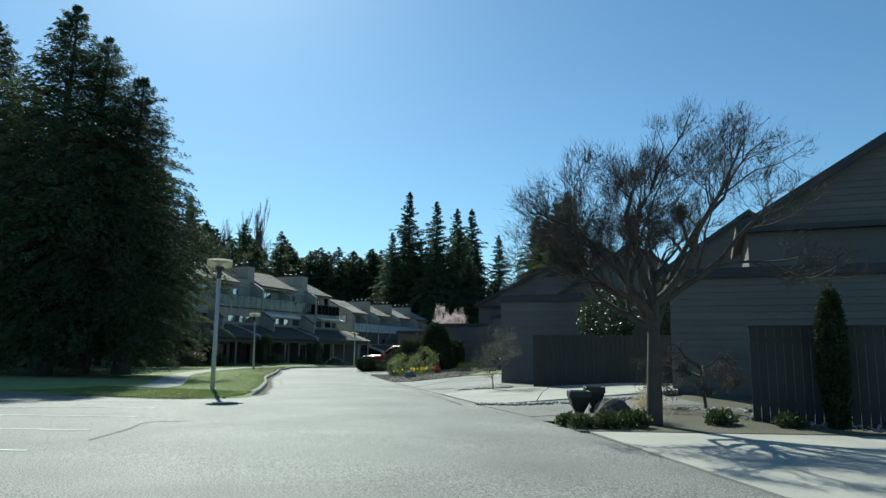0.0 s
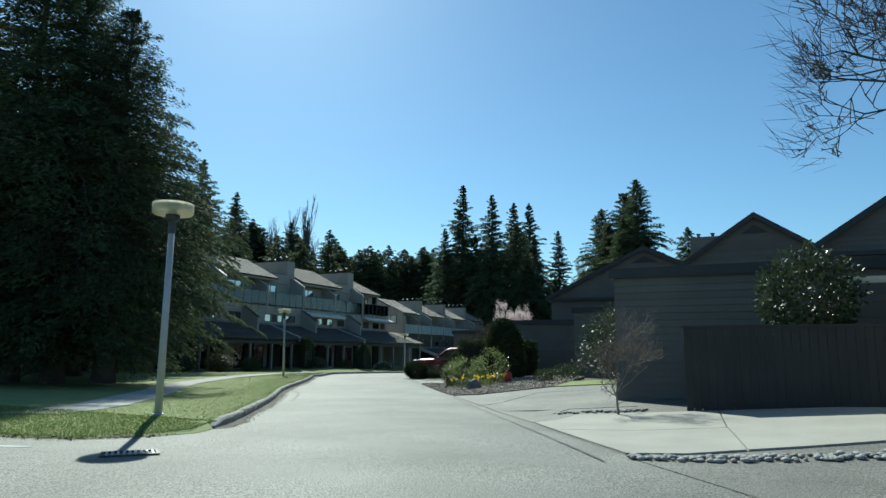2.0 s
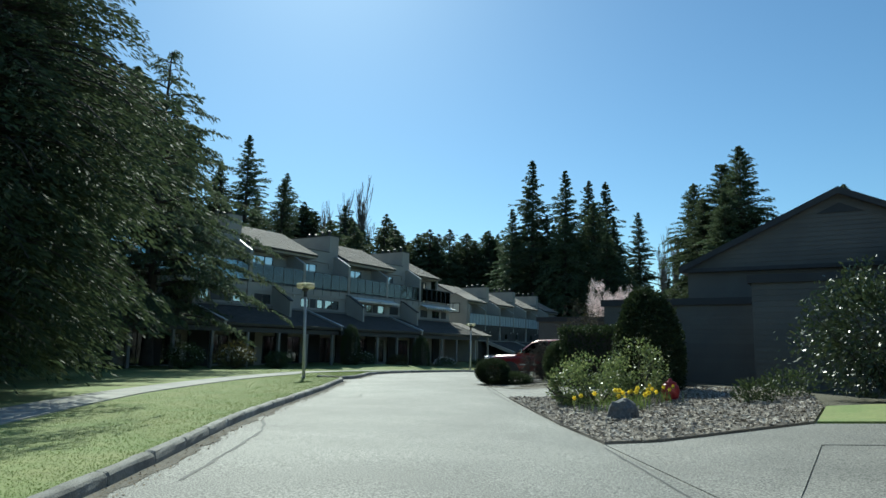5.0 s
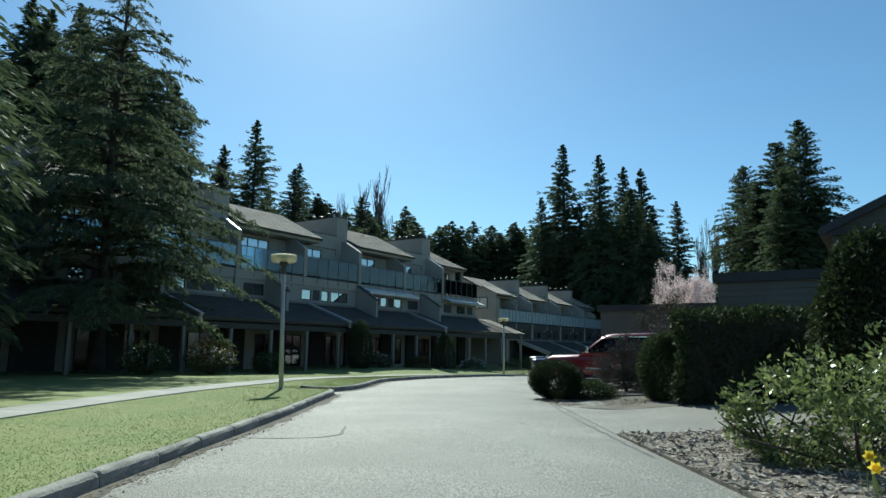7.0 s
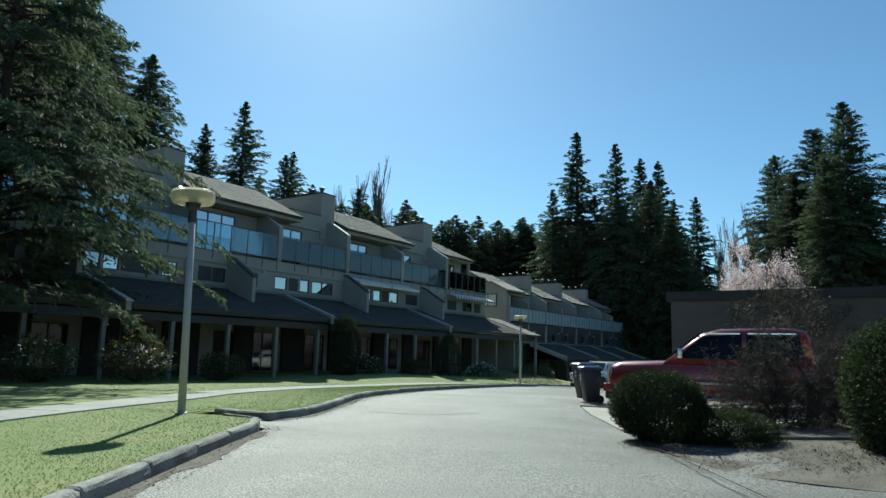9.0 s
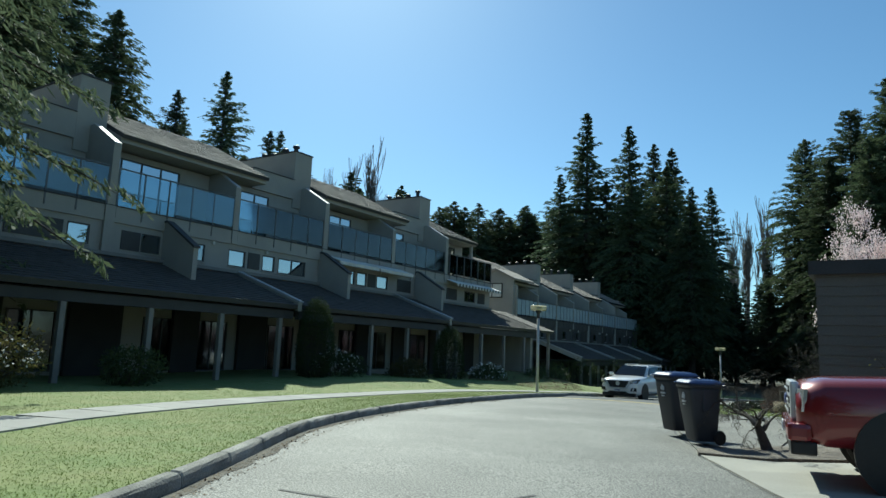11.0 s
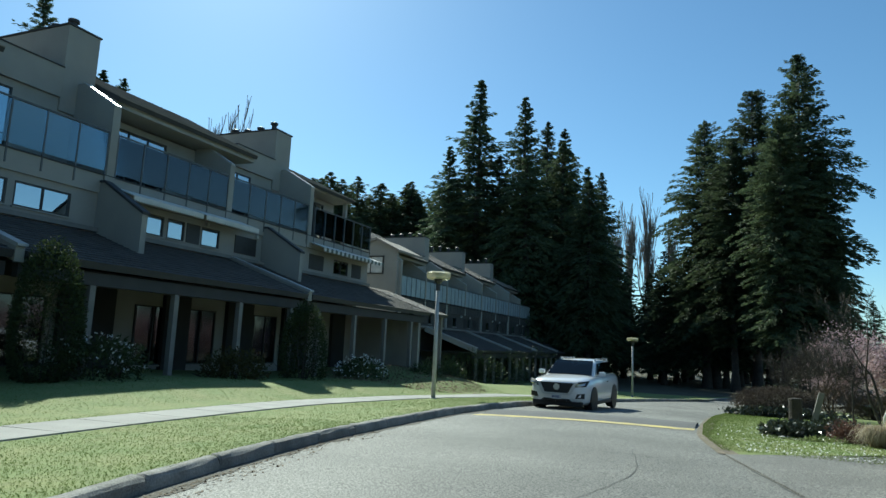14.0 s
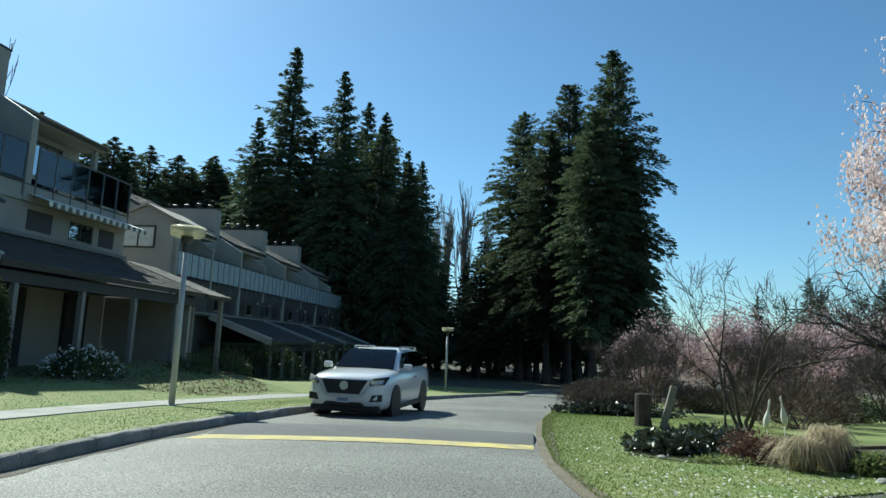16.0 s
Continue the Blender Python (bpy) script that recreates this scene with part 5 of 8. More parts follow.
# the two groups that stand over the bend
for k, i, x, y, top, w in [("fir", 0, -56.5, 132.3, 35.8, 0.95), ("fir", 1, -51.0, 134.9, 34.0, 0.9), ("fir", 2, -51.4, 148.7, 35.0, 0.95), ("fir", 0, -50.7, 157.5, 36.6, 0.9), ("cedar", 0, -46.0, 136.0, 27.5, 0.95), ("fir", 0, -43.5, 140.0, 25.0, 1.0), ("fir", 1, -60.5, 132, 27.0, 1.0), ("fir", 2, -53.5, 132.0, 25.0, 1.1), ("cedar", 1, -49.0, 129.5, 24.0, 1.1), ("cedar", 1, -41.0, 128.0, 20.0, 1.1),
                           ("column", 0, -19.6, 124.8, 31.3, 0.8), ("column", 1, -23.5, 133.5, 31.2, 0.85), ("column", 0, -28.7, 137.6, 29.3, 0.85), ("column", 1, -18.0, 124.6, 21.0, 0.72), ("column", 0, -21.6, 122.5, 24.0, 0.85), ("column", 1, -25.8, 130.0, 24.5, 0.85),
                           ("fir", 1, -45.8, 164.8, 31.0, 0.9), ("fir", 2, -40.6, 155.0, 12.6, 1.3), ("fir", 0, -37.0, 156.0, 12.4, 1.4), ("cedar", 0, -6.2, 77.7, 13.6, 1.0)]:
    far(k, i, x, y, top, w)
# skyline of the slope behind the terraces
rnd = random.Random(5)
for x, y, top, k in [(-95.2, 97.8, 37.0, "fir"), (-98.5, 94.0, 30.0, "fir"), (-91.5, 103.0, 29.5, "fir"), (-106.0, 118.0, 36.4, "fir"), (-109, 113.0, 31.0, "fir"), (-85, 84, 27.5, "fir"), (-88.0, 78.0, 35.0, "cedar"), (-80.0, 66.0, 33.0, "fir"), (-84, 60.0, 36.0, "fir"), (-76.0, 56.0, 31.0, "cedar"), (-79.9, 163.9, 28.4, "fir"), (-103, 88, 30, "fir"), (-100.0, 80.0, 34.0, "fir"), (-72.0, 47.0, 30.0, "cedar"), (-78.0, 45.0, 34.0, "fir")]:
    far(k, rnd.randrange(3), x, y, top, 1.0)
for i in range(46):
    f = i / 45
    x = -118 + 60 * f + rnd.uniform(-4, 4)
    y = 114 + 50 * f + rnd.uniform(-4, 8)
    far("far_cedar" if i % 3 else "far_fir", rnd.randrange(3), x, y, 25.0 - 2.0 * f + rnd.uniform(-2.2, 2.2) + (5 if x < -95 else 0), 1.35)
for i in range(30):
    f = i / 29
    far("far_cedar", rnd.randrange(3), -90 + 30 * f + rnd.uniform(-5, 5), 119 + 44 * f + rnd.uniform(-6, 6), 23.8 + rnd.uniform(-1.6, 1.8), 1.5)
for i, (x, y, top) in enumerate([(-65, 54.4, 26.6), (-78.7, 55.8, 34.0), (-70.0, 60.0, 30.0), (-84.0, 63.0, 38.0), (-95.0, 76.0, 40.0), (-75.0, 40.0, 34.0), (-68.0, 34.0, 30.0), (-62.0, 28.0, 28.0)]):
    far("fir" if i % 2 else "cedar", i, x, y, top, 1.1)
for i in range(34):
    k, x, y, top = rnd.randrange(3), rnd.uniform(-60, -14), rnd.uniform(138, 175), rnd.uniform(15, 22)
    if -0.158 < (x + 25.8) / (y - 48) < -0.055:  # the gap in which the poplars stand
        top = 5.0 + 0.4 * top
    far("far_cedar" if i % 2 else "far_fir", k, x, y, top, 1.25)
for i in range(12):
    far("far_fir", rnd.randrange(3), rnd.uniform(-10, 60), rnd.uniform(150, 200), rnd.uniform(9, 14), 1.2)

# ------------------------------------------------------------------ driveways, beds, paving details
def outline(pts, step=0.5):
    return [(p.x, p.y) for p in chain(pts, step)]


vs, fs = [], []
ya = list(np.arange(14.0, 63.6, 0.8))
for y in ya:
    for i in range(9):
        x = line_at(RIGHT_EDGE, y) - 0.05 + 0.75 * i
        vs.append((x, y, GR(x, y) + 0.004))
for j in range(len(ya) - 1):
    for i in range(8):
        o = j * 9 + i
        fs.append((o, o + 1, o + 10, o + 9))
tagged(raw("apron", vs, fs, AGGREGATE, smooth=True), "worn aggregate apron between the lane and the plots", "apron", kind="structure")


def slab_thing(pts, up, material, label, name="driveway", category="driveway", joints=()):
    s = thing(name, Matrix(), label, category, kind="structure")
    patch("slab", pts, up, material, s)
    return s


slab_thing([(6.2, 7.5), (3.52, 12.2), (8.4, 14.0), (16, 15.1), (16, 1.5), (9.6, 1.5)], 0.03, CONCRETE, "pale sunlit concrete driveway slab")
slab_thing([(1.75, 14.75), (-0.4, 17.5), (2.4, 17.6), (4.3, 17.9), (6.2, 15.4), (3.0, 16.3)], 0.012, AGGREGATE, "grey exposed-aggregate driveway")
for a in ([(-0.68, 18.05), (-2.55, 20.7), (0.45, 21.1), (0.85, 18.85)], [(-2.57, 20.73), (-3.35, 21.9), (-2.95, 23.75), (0.1, 23.85), (0.44, 21.13)], [(0.88, 18.87), (0.47, 21.12), (0.13, 23.85), (4.62, 23.9), (4.62, 20.2), (2.6, 19.6)]):
    slab_thing(a, 0.035, CONCRETE, "pale concrete driveway slab with tooled joints")
slab_thing([(-3.42, 22.0), (-5.3, 24.6), (-6.45, 26.3), (-6.4, 31.2), (-2.55, 31.4), (-2.55, 25.95), (-1.9, 25.5), (-3.6, 25.35), (-3.72, 24.1), (-3.0, 23.9)], 0.015, AGGREGATE, "grey exposed-aggregate driveway before the garage")
slab_thing([(-6.5, 26.35), (-9.4, 30.5), (-6.6, 33.5), (-2.6, 33.5), (-2.6, 31.45), (-6.44, 31.25)], 0.017, AGGREGATE, "grey exposed-aggregate driveway before the garage")
slab_thing([(-15.25, 38.9), (-18.2, 43.4), (-20.3, 46.7), (-16.8, 49.0), (-12.0, 44.2), (-11.0, 41.8)], 0.015, AGGREGATE, "grey aggregate driveway in the hedge's shade")
slab_thing([(-20.7, 47.4), (-22.4, 50.3), (-23.75, 53.0), (-15.7, 54.6), (-15.7, 50.0), (-17.5, 49.6)], 0.03, CONCRETE, "pale concrete driveway under the red truck")
slab_thing([(-23.95, 53.7), (-25.75, 59.0), (-26.85, 63.55), (-23.0, 66.6), (-22.9, 61.9), (-22.9, 55.0)], 0.03, AGGREGATE, "grey aggregate driveway with wheeled bins")
bark_bed = slab_thing([(-9.45, 30.6), (-11.1, 32.8), (-13.5, 36.3), (-15.2, 38.8), (-11.0, 41.7), (-7.2, 40.5), (-6.6, 36.0), (-6.65, 33.6)], 0.05, BARK_MULCH, "bark-mulched planting bed beside the lane", "planting_bed", "flower bed")
slab_thing([(-6.6, 33.55), (-6.55, 36.0), (-2.7, 38.5), (-2.6, 33.55)], 0.05, LAWN, "small patch of bright grass by the garage", "grass_patch", "lawn")
slab_thing([(3.35, 12.2), (2.6, 13.6), (2.5, 15.3), (3.05, 16.25), (4.0, 16.5), (4.6, 17.6), (6.3, 17.6), (6.32, 15.15), (8.5, 14.15)], 0.035, EARTH, "earth bed with mossy edge under the bare tree", "planting_bed", "flower bed")
slab_thing([(-19.6, 45.35), (-18.0, 43.45), (-16.6, 43.2), (-15.4, 44.0), (-15.5, 46.9), (-18.2, 46.85), (-20.2, 46.75)], 0.021, GUTTER_DIRT, "bare dirt strewn with twigs beneath the evergreens", "planting_bed", "flower bed")
slab_thing([(-18.4, 46.9), (-20.6, 47.3), (-17.5, 49.5), (-15.8, 49.1), (-15.6, 47.2)], 0.06, BARK_MULCH, "dim mulched bed beneath the shrubs", "planting_bed", "flower bed")
slab_thing([(-23.8, 53.05), (-23.95, 53.65), (-22.9, 54.95), (-18, 56.5), (-16.5, 54.7)], 0.06, BARK_MULCH, "narrow mulched bed with a dwarf maple", "planting_bed", "flower bed")
vs, fs = [], []
lawn_r = [(-26.9, 63.75), (-27.3, 66.5), (-27.38, 70.0), (-27.25, 75.0), (-26.5, 84.0), (-25.3, 93.5)]
lawn_i = [(x + 0.13, y) for x, y in lawn_r]
lawn_e = [(-14.0, 72.5), (-14.0, 76.0), (-14.0, 80.0), (-14.0, 86.0), (-16.0, 92.0), (-20.0, 98.0)]
va, fa = strip(resample(lawn_i, 40), resample(lawn_e, 40), 0.03)
for i, v in enumerate(va):
    va[i] = (v[0], v[1], v[2] + (0.02 if i % 7 else -0.045))
right_lawn = tagged(raw("lawn", va, [f[::-1] for f in fa], LAWN, smooth=True), "green lawn scattered with fallen petals beside the garden", "lawn", kind="structure")
bed2 = slab_thing(outline([(-26.15, 68.1), (-25.5, 67.4), (-24.7, 67.15), (-23.6, 67.1), (-22.0, 67.8), (-20.3, 69.6), (-20.5, 72.5), (-22.5, 74.0), (-24.2, 72.0), (-25.6, 70.2), (-26.15, 68.1)], 0.6)[:-1], 0.045, EARTH, "planted garden bed with heather and ferns", "planting_bed", "flower bed")

va, fa = strip(resample([(x - 0.06, y) for x, y in lawn_r], 40), resample([(x + 0.21 + 0.05 * math.sin(y) + 0.05 * math.sin(2.7 * y), y) for x, y in lawn_r], 40), 0.012)
tagged(raw("verge", va, [f[::-1] for f in fa], GRIT, smooth=True), "gritty brown margin between the lane and the lawn", "verge", kind="structure")

# speed bump with worn yellow edges
bump = thing("speed_bump", Matrix(), "low asphalt speed bump edged in worn yellow paint", "speed bump")
for nm, u0, u1, h0, h1, mt in (("hump", 0.0, 2.2, 0.0, 0.075, BUMP_ASPHALT), ("yellow_edge", -0.66, -0.01, 0.035, 0.045, LINE_YELLOW)):
    bm = bmesh.new()
    rows = []
    for i in range(24):
        f = i / 23
        p = Vector((-32.35, 67.6, 0)).lerp(Vector((-27.5, 68.75, 0)), f)
        col = []
        for k in range(9):
            g = k / 8
            y = p.y + u0 + (u1 - u0) * g
            w = 1 if nm == "hump" else 0.97 + 0.03 * math.sin(i * 2.1)
            z = G(y) + 0.035 * math.sin(math.pi * f) + (0.006 + 0.07 * math.sin(math.pi * g) if nm == "hump" else 0.007)
            col.append(bm.verts.new((p.x, y * 1.0 if nm == "hump" else p.y + (u0 + (u1 - u0) * g) * w, z)))
        rows.append(col)
    for a, b in zip(rows, rows[1:]):
        for k in range(8):
            bm.faces.new((a[k], b[k], b[k + 1], a[k + 1]))
    part(nm, bm, mt, bump, smooth=True)

# parking lines, drain, cracks and patches in the asphalt
for i, (a, b) in enumerate([((-12.0, 9.95), (-6.93, 12.4)), ((-11.0, 8.4), (-5.54, 10.54)), ((-10.0, 6.4), (-4.34, 8.39)), ((-9.0, 4.3), (-3.06, 6.33)), ((-13.2, 11.9), (-8.2, 14.2))]):
    d = (Vector(b) - Vector(a)).normalized() * 1.0
    n = Vector((-d.y, d.x)) * 0.05
    pts = [Vector(a) + n, Vector(a) - n, Vector(b) - n, Vector(b) + n]
    ln = thing("parking_line", Matrix(), "worn white painted parking bay line", "road marking", "parking bay lines")
    patch("paint", [(p.x, p.y) for p in pts], 0.006, LINE_WHITE, ln, drop=0.005)


def crack(pts, w=0.02, label="dark tar-filled crack in the asphalt"):
    c = thing("crack", Matrix(), label, "crack", "cracks in the asphalt")
    rc = random.Random(len(pts) * 7 + int(pts[0][0] * 3))
    ps = [p + Vector((rc.uniform(-.018, .018), rc.uniform(-.018, .018), 0)) for p in chain(pts, 0.25)]
    v, f = [], []
    for i, p in enumerate(ps):
        d = (ps[min(i + 1, len(ps) - 1)] - ps[max(i - 1, 0)]).normalized()
        s = Vector((-d.y, d.x, 0)) * w * rc.uniform(0.4, 1.2)
        xl, xr = line_at(LEFT_LINE, max(17.2, p.y)), line_at(RIGHT_EDGE, p.y)
        q = max(0.0, min(1.0, (p.x - xl) / (xr - xl)))
        z = G(p.y) + (0.035 * math.sin(math.pi * q) if p.y > 17 else 0) + 0.006
        v += [tuple((p + s).to_2d()) + (z,), tuple((p - s).to_2d()) + (z,)]
    for i in range(len(ps) - 1):
        f.append((2 * i, 2 * i + 1, 2 * i + 3, 2 * i + 2))
    raw("seal", v, f, CRACK, c)


crack([(-3.3, 7.5), (-3.9, 8.8), (-4.5, 9.8), (-4.0, 10.4)], 0.03)
crack([(-20.3, 34.5), (-19.3, 34.8), (-18.6, 35.6), (-19.3, 36.7)], 0.025)
crack([(-26.2, 46.6), (-25.3, 46.68), (-24.6, 47.0), (-24.25, 48.1)], 0.025)
crack([(-29.2, 55.6), (-28.4, 57.8), (-27.9, 60.5), (-28.2, 63.0)], 0.007)
crack([(-0.8, 17.2), (-2.6, 20.0), (-5.0, 23.6), (-7.5, 27.3), (-9.3, 30.2)], 0.022)
crack([(-14.0, 36.8), (-17.4, 41.8), (-19.2, 44.8)], 0.022)
crack([(-24.0, 53.9), (-24.9, 56.2), (-25.75, 59.0), (-26.35, 61.5), (-26.8, 63.5)], 0.03, "mossy joint between the lane and the driveway")
crack([(-20.4, 46.95), (-22.4, 50.35), (-23.8, 53.1)], 0.025, "mossy joint between the lane and the driveway")
crack([(-12.0, 24.6), (-14.5, 28.0), (-16.0, 29.5)], 0.03)
drain = thing("storm_drain", Matrix.Translation((-6.45, 14.45, G(14.4) + 0.004)) @ Matrix.Rotation(0.9, 4, "Z") @ Matrix.Diagonal((0.85, 0.8, 1, 1)), "cast-iron storm drain grate set in the asphalt", "drain")
part("frame", boxes((-0.42, 0.42, -0.27, -0.22, 0, 0.02), (-0.42, 0.42, 0.22, 0.27, 0, 0.02), (-0.42, -0.37, -0.22, 0.22, 0, 0.02), (0.37, 0.42, -0.22, 0.22, 0, 0.02)), IRON, drain)
for i in range(9):
    part("bar", boxes((-0.35 + i * 0.082, -0.31 + i * 0.082, -0.22, 0.22, 0.0, 0.022)), GALV, drain)

# cobbles along the slabs: every stone its own piece on a shared mesh
bm = bmesh.new()
bmesh.ops.create_uvsphere(bm, u_segments=7, v_segments=4, radius=1.0)
for v in bm.verts:
    v.co *= 1 + 0.12 * noise.noise(v.co * 2.3)
stone_me = bpy.data.meshes.new("stone")
bm.to_mesh(stone_me)
bm.free()
stone_me.materials.append(COBBLE)
stone_me.polygons.foreach_set("use_smooth", [True] * len(stone_me.polygons))
rs = random.Random(4)


def cobbles(a, b, width, n, label):
    c = thing("cobble_strip", Matrix(), label, "cobbles", "cobble strips")
    A, B = Vector(a), Vector(b)
    d = (B - A).normalized()
    s = Vector((-d.y, d.x))
    for i in range(n):
        p = A.lerp(B, rs.random()) + s * rs.uniform(0, width)
        r = rs.uniform(0.028, 0.06)
        shared("stone", stone_me, c, Matrix.Translation((p.x, p.y, GR(p.x, p.y) + 0.02 + r * 0.25)) @ Matrix.Rotation(rs.random() * 6.3, 4, "Z") @ Matrix.Diagonal((r * 1.25, r, r * 0.6, 1)))


cobbles((-0.5, 17.55), (4.3, 18.9), 0.42, 300, "strip of smooth grey river stones beside the slab")
cobbles((-3.55, 24.1), (-1.5, 24.25), 0.42, 75, "strip of smooth grey river stones beside the slab")
cobbles((4.6, 16.7), (6.25, 16.3), 0.6, 85, "bank of grey river stones at the dwarf maple's foot")
cobbles((5.6, 15.5), (9.0, 14.3), 0.6, 70, "scatter of grey river stones at the fence foot")


# ------------------------------------------------------------------ street lamps
def street_lamp(x, y, h=4.38, lean=(0.0, 0.0)):
    z = G(y) + lawn_rise(x, y) + 0.01
    tall = Matrix.Rotation(math.atan(lean[0]), 4, "Y") @ Matrix.Rotation(-math.atan(lean[1]), 4, "X")
    L = thing("street_lamp", Matrix.Translation((x, y, z)) @ tall, "galvanised street lamp with a round cream acrylic head", "street lamp", "street lamps along the lane")
    bm = bmesh.new()
    cyl(bm, 0.078, 0.062, -0.1, h - 0.42, 18)
    part("pole", bm, GALV, L, smooth=True)
    bm = bmesh.new()
    lathe(bm, [(0.12, -0.02), (0.12, 0.015), (0.085, 0.025)], 16)
    part("base_plate", bm, GALV, L)
    bm = bmesh.new()
    lathe(bm, [(0.076, h - 0.66), (0.08, h - 0.64), (0.08, h - 0.42), (0.095, h - 0.40), (0.14, h - 0.36), (0.15, h - 0.25), (0.08, h - 0.24)], 20)
    part("collar", bm, LAMP_DARK, L)
    bm = bmesh.new()
    lathe(bm, [(0.15, h - 0.262), (0.33, h - 0.268), (0.39, h - 0.252), (0.414, h - 0.22), (0.42, h - 0.16), (0.418, h - 0.03), (0.41, h - 0.018), (0.402, h - 0.03), (0.404, h - 0.16), (0.398, h - 0.215), (0.38, h - 0.236), (0.33, h - 0.252), (0.15, h - 0.25)], 40)
    part("diffuser", bm, LAMP_GLOBE, L, "cream acrylic ring", smooth=True)
    bm = bmesh.new()
    lathe(bm, [(0.40, h - 0.055), (0.39, h - 0.045), (0.22, h - 0.075), (0.10, h - 0.14), (0.09, h - 0.24), (0.02, h - 0.24)], 40)
    part("reflector", bm, CHROME_SOFT, L, smooth=True)
    return L


for x, y, lean in ((-9.98, 17.9, (0, 0)), (-27.85, 43.1, (-0.022, -0.014)), (-36.13, 73.4, (0, 0)), (-33.2, 104.1, (0, 0))):
    street_lamp(x, y, lean=lean)

# ------------------------------------------------------------------ vehicles
def wheel(parent, x, y, r=0.37, w=0.24, side=1):
    bm = bmesh.new()
    m = Matrix.Translation((x, y, r)) @ Matrix.Rotation(radians(90), 4, "Y")
    lathe(bm, [(r * 0.62, -w / 2), (r * 0.9, -w / 2), (r, -w * 0.36), (r, w * 0.36), (r * 0.9, w / 2), (r * 0.62, w / 2)], 28, m)
    wh = part("tyre", bm, TYRE, parent, smooth=False)
    bm = bmesh.new()
    lathe(bm, [(r * 0.6, -w * 0.3), (r * 0.63, w * 0.4 * side if side > 0 else -w * 0.4)], 24, m)
    for k in range(6):
        box(bm, -0.035, 0.035, 0.04, r * 0.6, w * 0.30 * side - 0.02, w * 0.30 * side + 0.02, m=m @ Matrix.Rotation(k * math.pi / 3, 4, "Z"))
    e = 1 if side > 0 else -1
    lathe(bm, [(r * 0.60, e * w * 0.50), (r * 0.54, e * (w * 0.50 + 0.012)), (r * 0.50, e * w * 0.36), (r * 0.2, e * w * 0.42), (r * 0.14, e * (w * 0.5 + 0.01)), (0.004, e * (w * 0.5 + 0.012))], 24, m)
    part("rim", bm, RIM, wh)


def loft(name, secs, material, parent, label="", close=True, smooth=True):
    """A skin through closed sections, each a list of points."""
    bm = bmesh.new()
    rings = [[bm.verts.new(p) for p in s] for s in secs]
    n = len(secs[0])
    for a, b in zip(rings, rings[1:]):
        for i in range(n):
            bm.faces.new((a[i], a[(i + 1) % n], b[(i + 1) % n], b[i]))
    if close:
        bm.faces.new(rings[0][::-1])
        bm.faces.new(rings[-1])
    bmesh.ops.recalc_face_normals(bm, faces=bm.faces[:])
    return part(name, bm, material, parent, label, smooth)


def body_section(y, w, zb, zt, crown=0.03):
    half = [(w * 0.90, zb), (w * 0.985, zb + 0.10), (w, zb + 0.30), (w * 0.995, (zb + zt) / 2 + 0.10), (w * 0.965, zt - 0.12), (w * 0.90, zt - 0.025), (w * 0.62, zt + crown * 0.7), (0.0, zt + crown)]
    return [(x, y, z) for x, z in half] + [(-x, y, z) for x, z in half[-2::-1]]


def pane_quad(name, pts, material, parent, th=0.012):
    """A thin pane or panel through four corners, with thickness."""
    p = [Vector(q) for q in pts]
    n = (p[1] - p[0]).cross(p[2] - p[0]).normalized() * th
    bm = bmesh.new()
    a = [bm.verts.new(q + n) for q in p]
    b = [bm.verts.new(q - n) for q in p]
    bm.faces.new(a)
    bm.faces.new(b[::-1])
    k = len(p)
    for i in range(k):
        bm.faces.new((a[i], b[i], b[(i + 1) % k], a[(i + 1) % k]))
    bmesh.ops.recalc_face_normals(bm, faces=bm.faces[:])
    return part(name, bm, material, parent)


